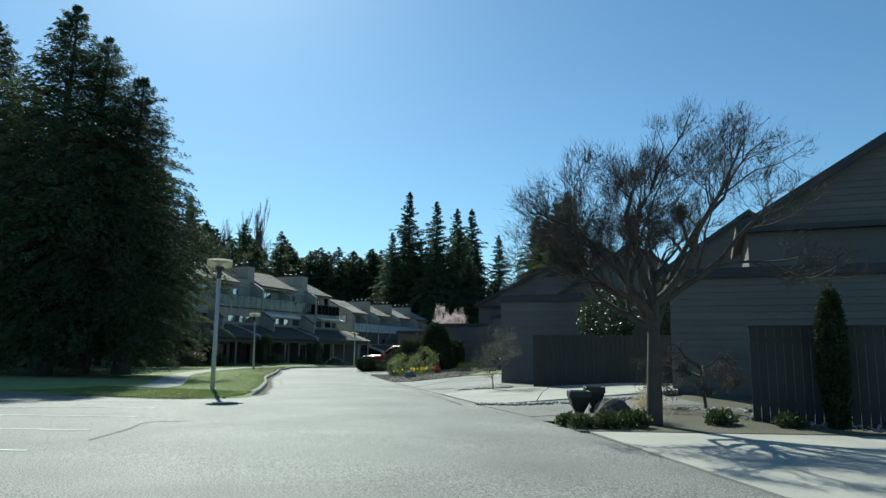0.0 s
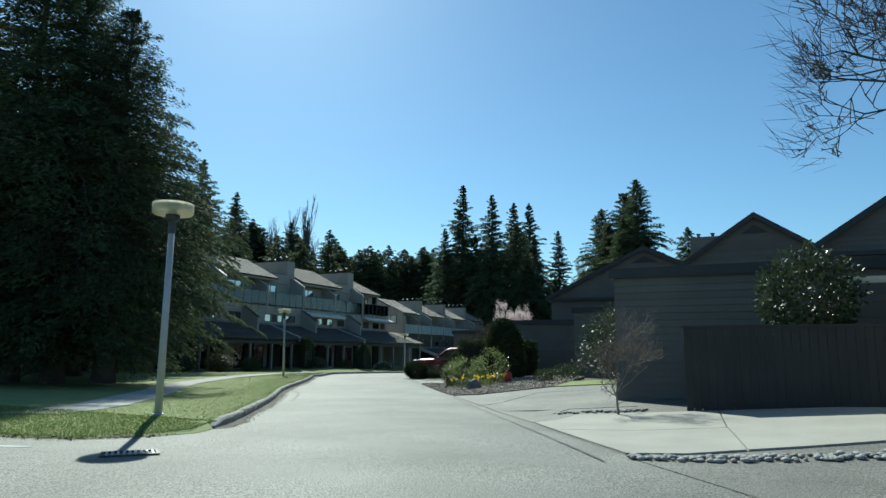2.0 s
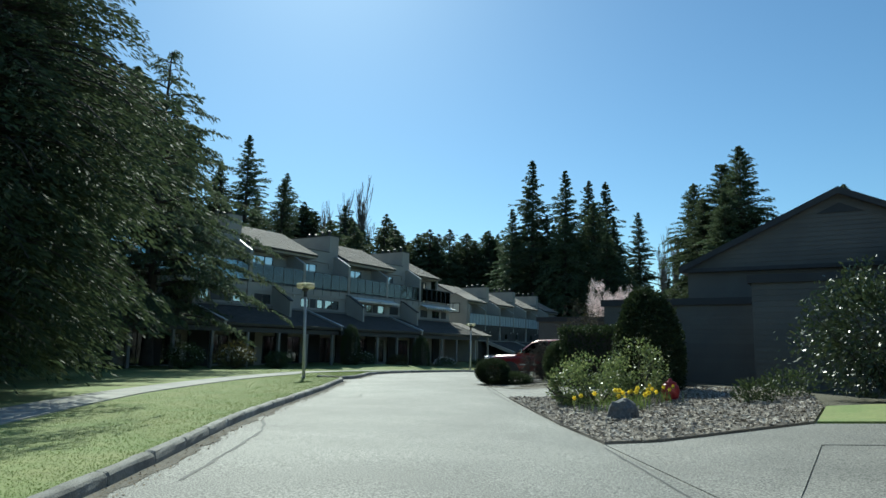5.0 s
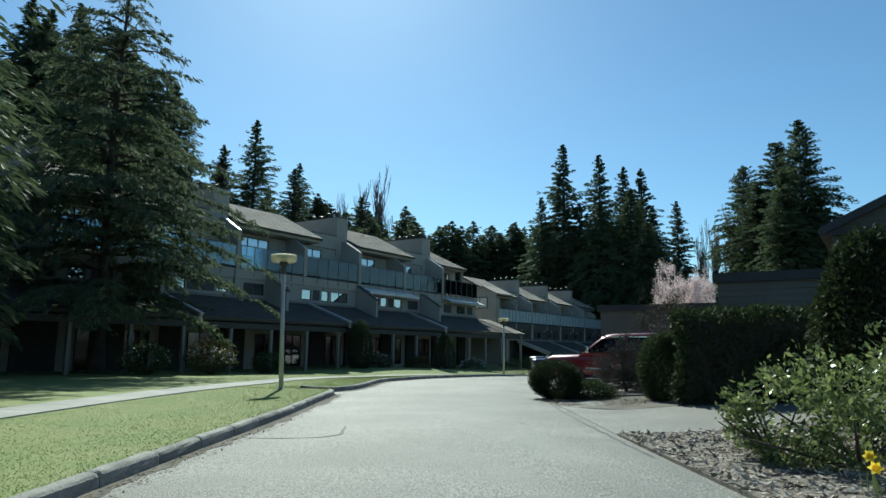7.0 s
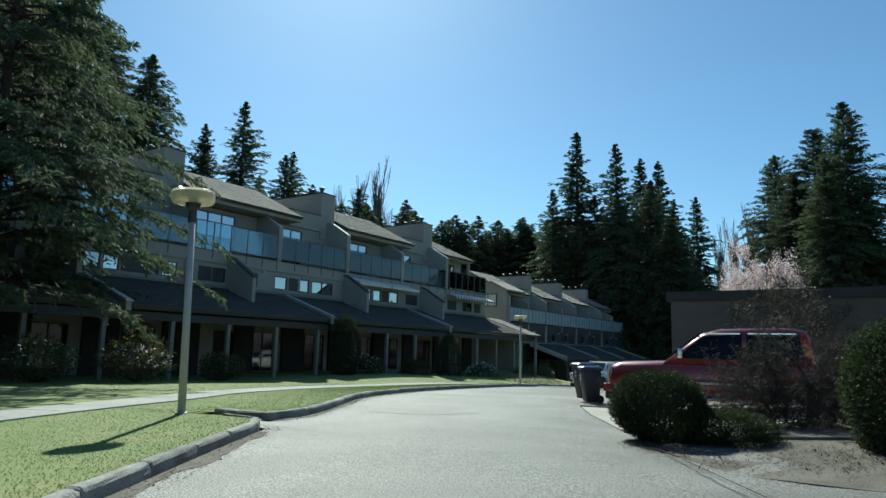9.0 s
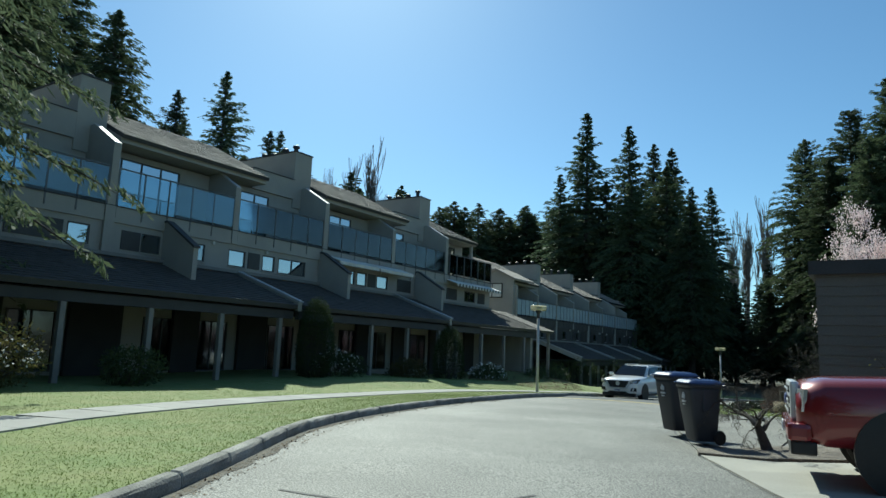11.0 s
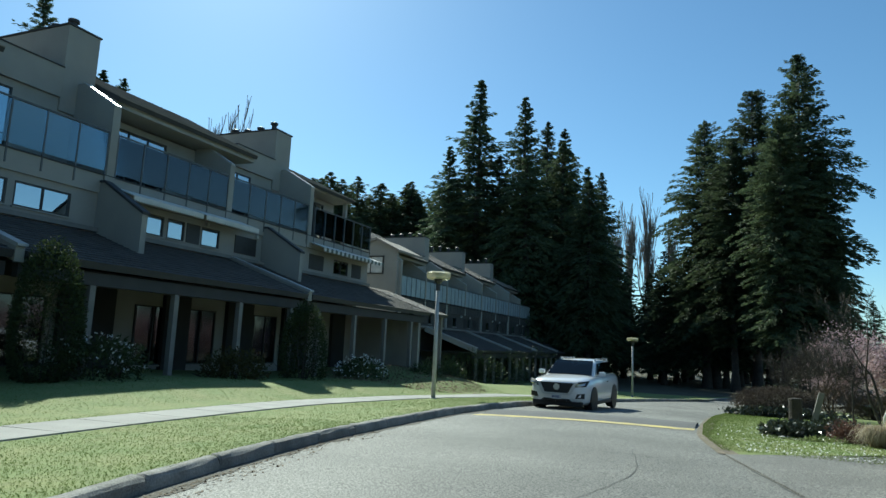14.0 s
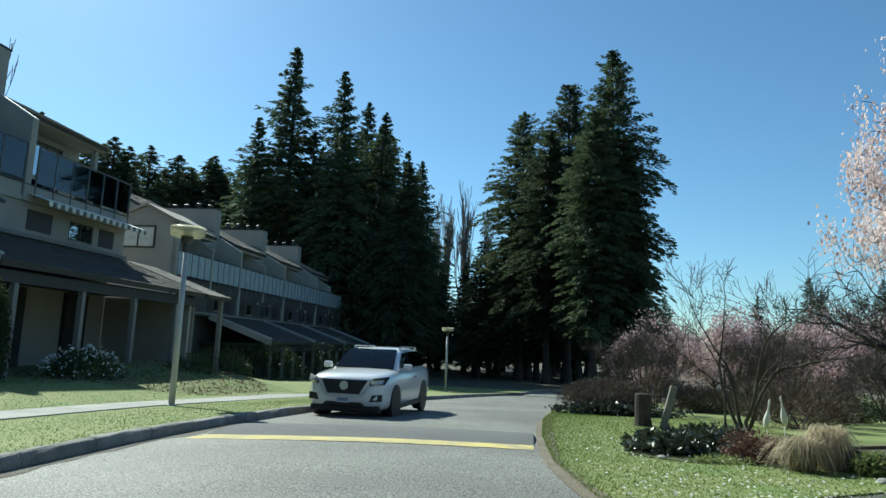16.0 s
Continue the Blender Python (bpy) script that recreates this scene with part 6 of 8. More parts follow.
def suv(m):
    c = thing("suv", m, "white family car with dark grille and roof rails in the lane", "car")
    secs = [(-2.48, 0.62, 0.42, 0.78), (-2.42, 0.78, 0.34, 0.92), (-2.25, 0.90, 0.27, 1.00), (-1.95, 0.955, 0.25, 1.05), (-1.45, 0.97, 0.25, 1.10), (-1.0, 0.975, 0.25, 1.14), (-0.2, 0.975, 0.25, 1.16), (1.0, 0.975, 0.25, 1.18), (1.9, 0.965, 0.27, 1.18), (2.3, 0.93, 0.32, 1.16), (2.48, 0.82, 0.42, 1.05)]
    body = loft("body", [body_section(*s) for s in secs], WHITE_PAINT, c)
    # cabin
    cab = []
    for y, w, z in ((-1.05, 0.80, 1.13), (-0.35, 0.70, 1.60), (0.1, 0.67, 1.685), (1.0, 0.66, 1.70), (1.9, 0.64, 1.66), (2.3, 0.70, 1.30), (2.42, 0.78, 1.12)):
        zb = 1.10
        cab.append([(0.86 if z > 1.2 else w, y, zb), (w + 0.03, y, max(zb + 0.01, z - 0.10)), (w * 0.93, y, max(zb + 0.02, z - 0.02)), (0, y, max(zb + 0.03, z + 0.01)), (-w * 0.93, y, max(zb + 0.02, z - 0.02)), (-w - 0.03, y, max(zb + 0.01, z - 0.10)), (-0.86 if z > 1.2 else -w, y, zb)])
    loft("cabin", cab, WHITE_PAINT, c)
    pane_quad("windscreen", [(-0.76, -1.06, 1.17), (0.76, -1.06, 1.17), (0.63, -0.33, 1.63), (-0.63, -0.33, 1.63)], CAR_GLASS, c)
    for s in (1, -1):
        pane_quad("side_window", [(s * 0.885, -0.78, 1.19), (s * 0.885, 0.45, 1.2), (s * 0.735, 0.45, 1.59), (s * 0.735, -0.28, 1.545)], CAR_GLASS, c)
        pane_quad("side_window", [(s * 0.885, 0.52, 1.2), (s * 0.88, 1.45, 1.21), (s * 0.73, 1.4, 1.60), (s * 0.735, 0.52, 1.595)], CAR_GLASS, c)
        pane_quad("side_window", [(s * 0.88, 1.52, 1.22), (s * 0.84, 2.15, 1.26), (s * 0.73, 1.95, 1.52), (s * 0.73, 1.5, 1.59)], CAR_GLASS, c)
        bm = boxes((s * 0.62 - 0.018, s * 0.62 + 0.018, -0.05, 1.75, 1.70, 1.725), (s * 0.62 - 0.018, s * 0.62 + 0.018, -0.05, 0.06, 1.63, 1.699), (s * 0.62 - 0.018, s * 0.62 + 0.018, 1.65, 1.75, 1.62, 1.699), bev=0.008)
        part("roof_rail", bm, SILVER, c)
        bm = bmesh.new()
        box(bm, min(s * 0.95, s * 1.17), max(s * 0.95, s * 1.17), -0.86, -0.72, 1.14, 1.29, bev=0.045)
        part("wing_mirror", bm, WHITE_PAINT, c)
        hl = pane_quad("headlight", [(s * 0.60, -2.50, 0.82), (s * 0.92, -2.30, 0.86), (s * 0.97, -2.12, 1.00), (s * 0.66, -2.45, 0.95)], BLACK_PLASTIC, c, 0.03)
        pane_quad("lens", [(s * 0.64, -2.52, 0.845), (s * 0.88, -2.37, 0.87), (s * 0.90, -2.31, 0.94), (s * 0.68, -2.49, 0.92)], HEADLIGHT, hl, 0.025)
        pane_quad("fog_lamp_recess", [(s * 0.60, -2.465, 0.45), (s * 0.88, -2.36, 0.46), (s * 0.88, -2.35, 0.62), (s * 0.66, -2.455, 0.60)], BLACK_PLASTIC, c, 0.02)
        for y in (-1.47, 1.45):
            wheel(c, s * 0.83, y, 0.375, 0.25, s)
            bm = bmesh.new()
            lathe(bm, [(0.43, -0.06), (0.43, 0.06), (0.3, 0.065)], 28, Matrix.Translation((s * 0.925, y, 0.385)) @ Matrix.Rotation(radians(90), 4, "Y"))
            part("wheel_arch", bm, BLACK_PLASTIC, c)
        part("sill", boxes((min(s * 0.9, s * 0.985), max(s * 0.9, s * 0.985), -1.02, 1.0, 0.22, 0.33), bev=0.02), BLACK_PLASTIC, c)
        pane_quad("door_handle", [(s * 0.985, 0.2, 0.93), (s * 0.985, 0.4, 0.93), (s * 0.985, 0.4, 0.96), (s * 0.985, 0.2, 0.96)], CHROME, c)
    g = pane_quad("grille", [(-0.50, -2.50, 0.62), (0.50, -2.50, 0.62), (0.62, -2.46, 0.93), (-0.62, -2.46, 0.93)], BLACK_PLASTIC, c, 0.02)
    for s in (1, -1):
        pane_quad("chrome_blade", [(s * 0.36, -2.53, 0.57), (s * 0.47, -2.525, 0.57), (s * 0.70, -2.46, 0.95), (s * 0.57, -2.485, 0.95)], SILVER, g, 0.014)
    pane_quad("chrome_blade", [(-0.44, -2.53, 0.55), (0.44, -2.53, 0.55), (0.46, -2.525, 0.61), (-0.46, -2.525, 0.61)], SILVER, g, 0.014)
    bm = bmesh.new()
    lathe(bm, [(0.10, -0.012), (0.10, 0.012), (0.075, 0.012)], 20, Matrix.Translation((0, -2.515, 0.80)) @ Matrix.Rotation(radians(90), 4, "X"))
    part("badge", bm, SILVER, g)
    p = part("number_plate", boxes((-0.16, 0.16, -2.54, -2.525, 0.42, 0.56)), PLATE, c)
    for k in range(6):
        part("plate_bar", boxes((-0.125 + k * 0.042, -0.10 + k * 0.042, -2.545, -2.541, 0.455, 0.525)), PLATE_INK, p)
    part("lower_bumper", boxes((-0.82, 0.82, -2.44, -2.2, 0.20, 0.36), bev=0.04), BLACK_PLASTIC, c)
    pane_quad("lower_intake", [(-0.5, -2.495, 0.36), (0.5, -2.495, 0.36), (0.42, -2.505, 0.43), (-0.42, -2.505, 0.43)], BLACK_PLASTIC, c)
    return c


suv(Matrix.Translation((-31.42, 74.7, G(74.7) + 0.03)) @ Matrix.Rotation(radians(-4), 4, "Z") @ Matrix.Scale(0.95, 4))


def pickup(m):
    c = thing("pickup_truck", m, "glossy red crew-cab pickup parked nose-out on the driveway", "pickup truck")
    secs = [(-2.9, 0.86, 0.62, 1.05), (-2.82, 0.95, 0.52, 1.16), (-2.6, 1.0, 0.48, 1.22), (-1.4, 1.01, 0.48, 1.27), (-1.15, 1.01, 0.48, 1.28), (2.8, 1.01, 0.48, 1.28), (2.9, 0.98, 0.55, 1.24)]
    loft("body", [body_section(*s, crown=0.05) for s in secs], RED_PAINT, c)
    cab = []
    for y, w, z in ((-1.62, 0.86, 1.27), (-0.78, 0.76, 1.94), (-0.4, 0.75, 2.06), (1.0, 0.75, 2.1), (1.4, 0.75, 2.04), (1.62, 0.8, 1.3)):
        zb = 1.22
        cab.append([(0.93, y, zb), (w + 0.04, y, max(zb + 0.01, z - 0.12)), (w * 0.93, y, max(zb + 0.02, z - 0.02)), (0, y, max(zb + 0.03, z + 0.02)), (-w * 0.93, y, max(zb + 0.02, z - 0.02)), (-w - 0.04, y, max(zb + 0.01, z - 0.12)), (-0.93, y, zb)])
    loft("cab", cab, RED_PAINT, c)
    pane_quad("windscreen", [(-0.8, -1.57, 1.33), (0.8, -1.57, 1.33), (0.68, -0.81, 1.94), (-0.68, -0.81, 1.94)], CAR_GLASS, c, 0.015)
    for s in (1, -1):
        pane_quad("side_window", [(s * 0.95, -1.3, 1.36), (s * 0.95, 0.1, 1.36), (s * 0.825, 0.1, 1.94), (s * 0.825, -0.72, 1.88)], CAR_GLASS, c, 0.015)
        pane_quad("side_window", [(s * 0.95, 0.2, 1.36), (s * 0.95, 1.35, 1.38), (s * 0.825, 1.25, 1.93), (s * 0.825, 0.2, 1.945)], CAR_GLASS, c, 0.015)
        part("rain_guard", boxes((s * 0.845 - 0.015, s * 0.845 + 0.015, -0.7, 0.07, 1.925, 1.96), (s * 0.845 - 0.015, s * 0.845 + 0.015, 0.23, 1.2, 1.93, 1.965)), CHROME, c)
        part("wing_mirror", boxes((min(s * 1.0, s * 1.28), max(s * 1.0, s * 1.28), -1.27, -1.13, 1.36, 1.58), bev=0.04), CHROME, c)
        pane_quad("headlight", [(s * 0.66, -2.9, 0.86), (s * 0.94, -2.83, 0.86), (s * 0.95, -2.8, 1.12), (s * 0.68, -2.87, 1.12)], HEADLIGHT, c, 0.02)
        for y in (-1.85, 1.85):
            wheel(c, s * 0.88, y, 0.42, 0.28, s)
            bm = bmesh.new()
            lathe(bm, [(0.50, -0.05), (0.50, 0.05), (0.36, 0.055)], 28, Matrix.Translation((s * 0.98, y, 0.45)) @ Matrix.Rotation(radians(90), 4, "Y"))
            part("wheel_arch", bm, BLACK_PLASTIC, c)
        part("running_board", boxes((min(s * 0.92, s * 1.05), max(s * 0.92, s * 1.05), -1.3, 1.3, 0.42, 0.48), bev=0.015), CHROME, c)
    g = part("grille", boxes((-0.64, 0.64, -2.96, -2.86, 0.74, 1.20), bev=0.03), SILVER, c)
    for k in range(3):
        part("slot", boxes((-0.54, 0.54, -2.972, -2.961, 0.80 + 0.13 * k, 0.88 + 0.13 * k)), BLACK_PLASTIC, g)
        part("bar", boxes((-0.55, 0.55, -2.985, -2.973, 0.825 + 0.13 * k, 0.85 + 0.13 * k), bev=0.004), SILVER, g)
    bm = bmesh.new()
    lathe(bm, [(0.13, -0.012), (0.13, 0.012), (0.02, 0.02)], 20, Matrix.Translation((0, -2.985, 0.97)) @ Matrix.Rotation(radians(90), 4, "X") @ Matrix.Diagonal((1, 0.5, 1, 1)))
    part("badge", bm, PLATE_INK, g)
    part("bumper", boxes((-0.98, 0.98, -3.02, -2.75, 0.52, 0.73), bev=0.06), RED_PAINT, c)
    part("lower_valance", boxes((-0.9, 0.9, -2.98, -2.7, 0.36, 0.52), bev=0.03), BLACK_PLASTIC, c)
    p = part("number_plate", boxes((-0.16, 0.16, -3.035, -3.022, 0.56, 0.69)), PLATE, c)
    for k in range(6):
        part("plate_bar", boxes((-0.125 + k * 0.042, -0.10 + k * 0.042, -3.039, -3.036, 0.59, 0.66)), PLATE_INK, p)
    for s in (1, -1):
        for y in (-0.55, 0.75):
            part("door_handle", boxes((min(s * 1.0, s * 1.035), max(s * 1.0, s * 1.035), y, y + 0.2, 1.08, 1.12), bev=0.012), RED_PAINT, c)
        part("side_moulding", boxes((min(s * 1.0, s * 1.025), max(s * 1.0, s * 1.025), -1.3, 1.3, 0.78, 0.83)), SILVER, c)
    part("bed_rim", boxes((-1.0, -0.92, 1.55, 2.88, 1.281, 1.34), (0.92, 1.0, 1.55, 2.88, 1.281, 1.34)), BLACK_PLASTIC, c)
    return c


pickup(Matrix.Translation((-19.45, 52.2, G(52.2) + 0.06)) @ Matrix.Rotation(radians(-82), 4, "Z"))


# ------------------------------------------------------------------ wheeled bins
def bin_(m, label):
    b = thing("wheeled_bin", m, label, "bin", "bins on the driveway")

    def ring(z, wx, wy, oy, r=0.07):
        out = []
        for cx, cy, a0 in ((1, 1, 0), (-1, 1, 90), (-1, -1, 180), (1, -1, 270)):
            for k in range(4):
                a = radians(a0 + 30 * k)
                out.append((cx * (wx - r) + r * math.cos(a), cy * (wy - r) + r * math.sin(a) + oy, z))
        return out
    loft("body", [ring(0.05, 0.215, 0.235, 0.03), ring(0.07, 0.235, 0.25, 0.03), ring(0.5, 0.272, 0.30, 0.0), ring(0.55, 0.285, 0.312, 0.0), ring(0.9, 0.305, 0.345, -0.02), ring(0.985, 0.312, 0.352, -0.02)], BIN_BODY, b)
    loft("rim", [ring(0.955, 0.33, 0.372, -0.02), ring(1.0, 0.338, 0.382, -0.02), ring(1.025, 0.334, 0.378, -0.02)], BIN_BODY, b)
    for s in (-1, 1):
        bm = bmesh.new()
        box(bm, min(s * 0.27, s * 0.318), max(s * 0.27, s * 0.318), -0.09, 0.09, 0.56, 0.94, bev=0.02)
        part("side_rib", bm, BIN_BODY, b)
    loft("lid", [ring(1.026, 0.35, 0.41, -0.025), ring(1.05, 0.352, 0.412, -0.025), ring(1.055, 0.32, 0.375, -0.02), ring(1.085, 0.30, 0.345, -0.01), ring(1.10, 0.2, 0.22, 0.0)], BIN_LID, b, "dark blue domed lid")
    for k in (-0.16, 0.0, 0.16):
        bm = bmesh.new()
        box(bm, k - 0.02, k + 0.02, -0.30, 0.28, 1.085, 1.108, bev=0.008)
        part("lid_ridge", bm, BIN_LID, b)
    bm = bmesh.new()
    cyl(bm, 0.018, 0.018, -0.27, 0.27, 10, Matrix.Translation((0, 0.44, 1.0)) @ Matrix.Rotation(radians(90), 4, "Y"))
    box(bm, -0.27, -0.24, 0.35, 0.44, 0.985, 1.012)
    box(bm, 0.24, 0.27, 0.35, 0.44, 0.985, 1.012)
    part("handle", bm, BIN_BODY, b)
    for s in (-1, 1):
        bm = bmesh.new()
        lathe(bm, [(0.04, -0.03), (0.10, -0.03), (0.125, -0.018), (0.125, 0.018), (0.10, 0.03), (0.04, 0.03)], 20, Matrix.Translation((s * 0.30, 0.27, 0.125)) @ Matrix.Rotation(radians(90), 4, "Y"))
        part("wheel", bm, TYRE, b)
    bm = bmesh.new()
    for x, z0, z1, w in ((-0.055, 0.77, 0.83, 0.02), (-0.02, 0.79, 0.87, 0.025), (0.022, 0.76, 0.84, 0.028)):
        box(bm, x - w, x + w, -0.372, -0.352, z0, z1, bev=0.006)
    box(bm, -0.08, 0.08, -0.366, -0.345, 0.70, 0.735)
    box(bm, -0.05, 0.05, -0.362, -0.34, 0.655, 0.675)
    part("logo", bm, WHITE_LOGO, b, "pale printed mark")
    return b


bz = G(54.5) + 0.05
bin_(Matrix.Translation((-24.1, 54.6, bz)) @ Matrix.Diagonal((0.84, 0.84, 1.01, 1)) @ Matrix.Rotation(radians(-50), 4, "Z"), "black wheeled bin with a dark blue lid by the lane")
bin_(Matrix.Translation((-24.87, 56.05, bz - 0.01)) @ Matrix.Diagonal((0.9, 0.9, 1.09, 1)) @ Matrix.Rotation(radians(-40), 4, "Z"), "black wheeled bin with a dark blue lid by the lane")


# ------------------------------------------------------------------ bare trees
def bare(name, x, y, z, mesh, label, turn=0.0, category="tree", group=""):
    t = thing(name, Matrix.Translation((x, y, z)) @ Matrix.Rotation(turn, 4, "Z"), label, category, group)
    o = new("crown", mesh)
    o.parent = t
    o = new("trunk", TRUNK_OF[len(mesh.polygons)])
    o.parent = t
    return t


def fine_twigs(parent, tips, n, size, material, seed, heart=2.2, stray=0.6, width=0.0055):
    """The last hair-thin twigs of a bare crown, pointing out and up from the limb ends."""
    rng = np.random.default_rng(seed)
    root = tips[rng.integers(0, len(tips), n)]
    out = unit(root - np.array([0, 0, heart])) * 0.6 + np.array([0, 0, 0.35])
    a = unit(out + rng.normal(size=(n, 3)) * stray)
    L = size * (0.5 + rng.random(n))
    H = Heap()
    H.add(*cards(root + a * (L * 0.45)[:, None] + rng.normal(size=(n, 3)) * 0.05, a, unit(np.cross(a, rand_dirs(rng, n))), L, np.full(n, width)))
    o = new("twigs", H.mesh("twigs", material))
    o.parent = parent
    tagged(o, kind="stuff")


mm, tips = bare_tree_mesh(3, 6.7, 0.8, levels=8, trunk=0.165, first=2.6, split=(2, 4), up=0.16, twig=0.0042, lean=(0.03, 0), wander=0.11,
                          bound=((-1.3, 4.25, 1.65, 1.6, 1.8), (1.75, 4.75, 2.0, 1.7, 1.95), (-1.7, 3.2, 1.15, 1.3, 1.0), (2.3, 3.1, 1.7, 1.4, 0.95)),
                          forks=((-0.42, 0.1, 1.0, 0.78), (0.48, 0.1, 1.0, 0.8), (-1.0, 0.1, 0.28, 0.42), (-0.85, 0.4, 0.6, 0.48), (0.95, 0.1, 0.5, 0.64), (-0.4, -0.9, 0.7, 0.42), (0.5, 0.9, 0.7, 0.45), (-0.62, -0.3, 0.95, 0.66), (0.75, -0.3, 0.85, 0.7)))
maple = bare("maple_tree", 4.5, 13.9, GR(4.5, 13.9) + 0.02, mm, "bare spreading maple with a dense crown of fine twigs", 0.36)
maple_tips = tips
maple.matrix_basis = maple.matrix_basis @ Matrix.Diagonal((1.02, 1, 0.95, 1))
mm, sap_tips = bare_tree_mesh(8, 2.5, 0.75, levels=6, trunk=0.042, first=0.8, split=(2, 4), up=0.16, twig=0.0045, wander=0.1, material=BARK_PALE, forks=((0.05, 0, 1, 1.3), (-1, 0.2, 0.4, 0.9), (1, 0.1, 0.4, 1.0), (-0.6, -0.5, 0.8, 0.9), (0.6, 0.5, 0.8, 0.9), (0.1, -0.9, 0.6, 0.7)))
sapling = bare("sapling", -1.97, 23.6, GR(-1.97, 23.6) + 0.02, mm, "slender pale bare sapling in the cobble strip")
mm, _ = bare_tree_mesh(12, 1.2, 1.15, levels=7, trunk=0.085, first=0.45, split=(2, 3), up=-0.14, twig=0.003, lean=(-0.3, 0), wander=0.26, forks=((-1.0, 0.2, 0.75, 1.1), (0.9, 0.3, 0.7, 1.0), (0.1, -1.0, 0.6, 0.9), (-0.5, 0.9, 0.7, 0.9)))
dwarf = bare("dwarf_maple", -22.97, 54.35, G(54.35) + 0.05, mm, "weeping dwarf maple with crooked bare branches")
dwarf.matrix_basis = dwarf.matrix_basis @ Matrix.Diagonal((1.3, 1.3, 1.12, 1))
mm, _ = bare_tree_mesh(13, 1.7, 0.9, levels=7, trunk=0.038, first=1.0, split=(2, 4), up=-0.34, twig=0.0035, wander=0.16, lean=(-0.06, 0), bound=(-0.5, 0.85, 1.9, 1.0, 0.6), forks=((-1.0, 0.1, 0.55, 0.75), (-0.9, -0.5, 0.5, 0.7), (1.0, 0.1, 0.6, 0.55), (0.5, 0.8, 0.6, 0.5), (0.2, -1.0, 0.55, 0.5), (-0.6, 0.7, 0.6, 0.65), (0.0, 0.1, 0.9, 0.3)))
bare("dwarf_maple", 5.42, 16.8, GR(5.42, 16.8) + 0.02, mm, "weeping dwarf maple with an umbrella of fine bare twigs")
mm, tips = bare_tree_mesh(21, 6.8, 1.15, levels=6, trunk=0.13, first=1.5, split=(2, 3), up=0.12, twig=0.006, fork=8)
mag = bare("magnolia_tree", -21.3, 67.8, G(68.3) + 0.03, mm, "magnolia in pale pink blossom")
mag.matrix_basis = mag.matrix_basis @ Matrix.Diagonal((0.52, 0.52, 1, 1))
mm, _ = bare_tree_mesh(24, 5.5, 0.8, levels=7, trunk=0.2, first=1.9, split=(2, 4), up=0.07, twig=0.008, wander=0.1, bound=(0.0, 3.4, 5.2, 3.0, 2.2), forks=((-1.0, 0.1, 0.45, 1.1), (-1.0, 0.2, 0.8, 0.9), (0.9, 0.1, 0.5, 0.9), (-0.9, -0.5, 0.25, 0.95), (-0.1, 0.3, 1.0, 0.7)))
bare("bare_tree", -14.9, 80.5, G(80.5) + 0.03, mm, "bare dark tree with long low spreading boughs", 0.0)


def blossom_on(parent, tips, n, size, material, seed, spread=0.22):
    rng = np.random.default_rng(seed)
    c = tips[rng.integers(0, len(tips), n)] + rng.normal(size=(n, 3)) * spread
    a = rand_dirs(rng, n)
    b = unit(np.cross(a, rand_dirs(rng, n)))
    H = Heap()
    sc = 0.7 + 0.6 * rng.random(n)
    H.add(*cards(c, a, b, size * sc, size * 0.8 * sc))
    o = new("blossom", H.mesh("blossom", material))
    o.parent = parent


fine_twigs(maple, maple_tips, 19000, 0.25, BARK_GREY, 44, 2.6, 0.38, 0.0045)
fine_twigs(sapling, sap_tips, 1500, 0.16, TWIG_TAN, 45, 0.9, 0.5)
blossom_on(mag, tips[(tips[:, 2] > 2.9) & (np.hypot(tips[:, 0], tips[:, 1]) < 4.6 - 0.45 * np.maximum(0, tips[:, 2] - 4))], 26000, 0.085, BLOSSOM, 3, 0.16)
cherry_spots = [(-10.0, 98.0, 5.2), (-4.0, 92.0, 5.0), (-14.5, 108.0, 5.6), (2.0, 101.0, 5.2), (-6.0, 112.0, 5.5), (-18.5, 116.0, 5.0), (8.0, 96.0, 5.0), (14.0, 108.0, 5.4), (-17.3, 93.5, 4.6), (-13.4, 91.5, 4.6), (-9.6, 93.0, 4.6), (-15.0, 98.5, 4.8), (-11.5, 100.0, 5.0), (-7.0, 89.5, 4.6), (-20.0, 99.0, 4.6)]
cm, ct = bare_tree_mesh(33, 5.2, 1.35, levels=6, trunk=0.16, first=1.2, split=(2, 3), up=0.08, twig=0.008, fork=5)
cherry = bare("cherry_tree", *cherry_spots[0][:2], hill(*cherry_spots[0][:2]) + 0.05, cm, "cherry tree in pink blossom", 0, group="cherry trees beyond the garden")
blossom_on(cherry, ct, 7500, 0.13, CHERRY, 9, 0.3)
for i, (x, y, h) in enumerate(cherry_spots[1:]):
    copy_thing(cherry, Matrix.Translation((x, y, hill(x, y) + 0.05)) @ Matrix.Rotation(i * 1.3, 4, "Z"))
for i, (x, y, h, sd) in enumerate([(-23.7, 82.5, 3.3, 41), (-22.6, 74.6, 4.3, 42), (-20.4, 80.5, 3.2, 43), (-17.6, 78.0, 2.2, 44), (-22.4, 87.5, 3.8, 46), (-18.6, 83.5, 3.0, 48), (-16.2, 81.0, 2.6, 49)]):
    mm, _ = bare_tree_mesh(sd, h, 0.8, levels=5 if sd == 42 else 6, stems=4, trunk=0.04, first=h * 0.3, split=(2, 4), up=0.22, twig=0.005, material=BARK_GREY)
    bare("bare_shrub", x, y, G(y) + 0.05, mm, "tall leafless shrub with many upright stems", i, "shrub", "bare shrubs of the garden")
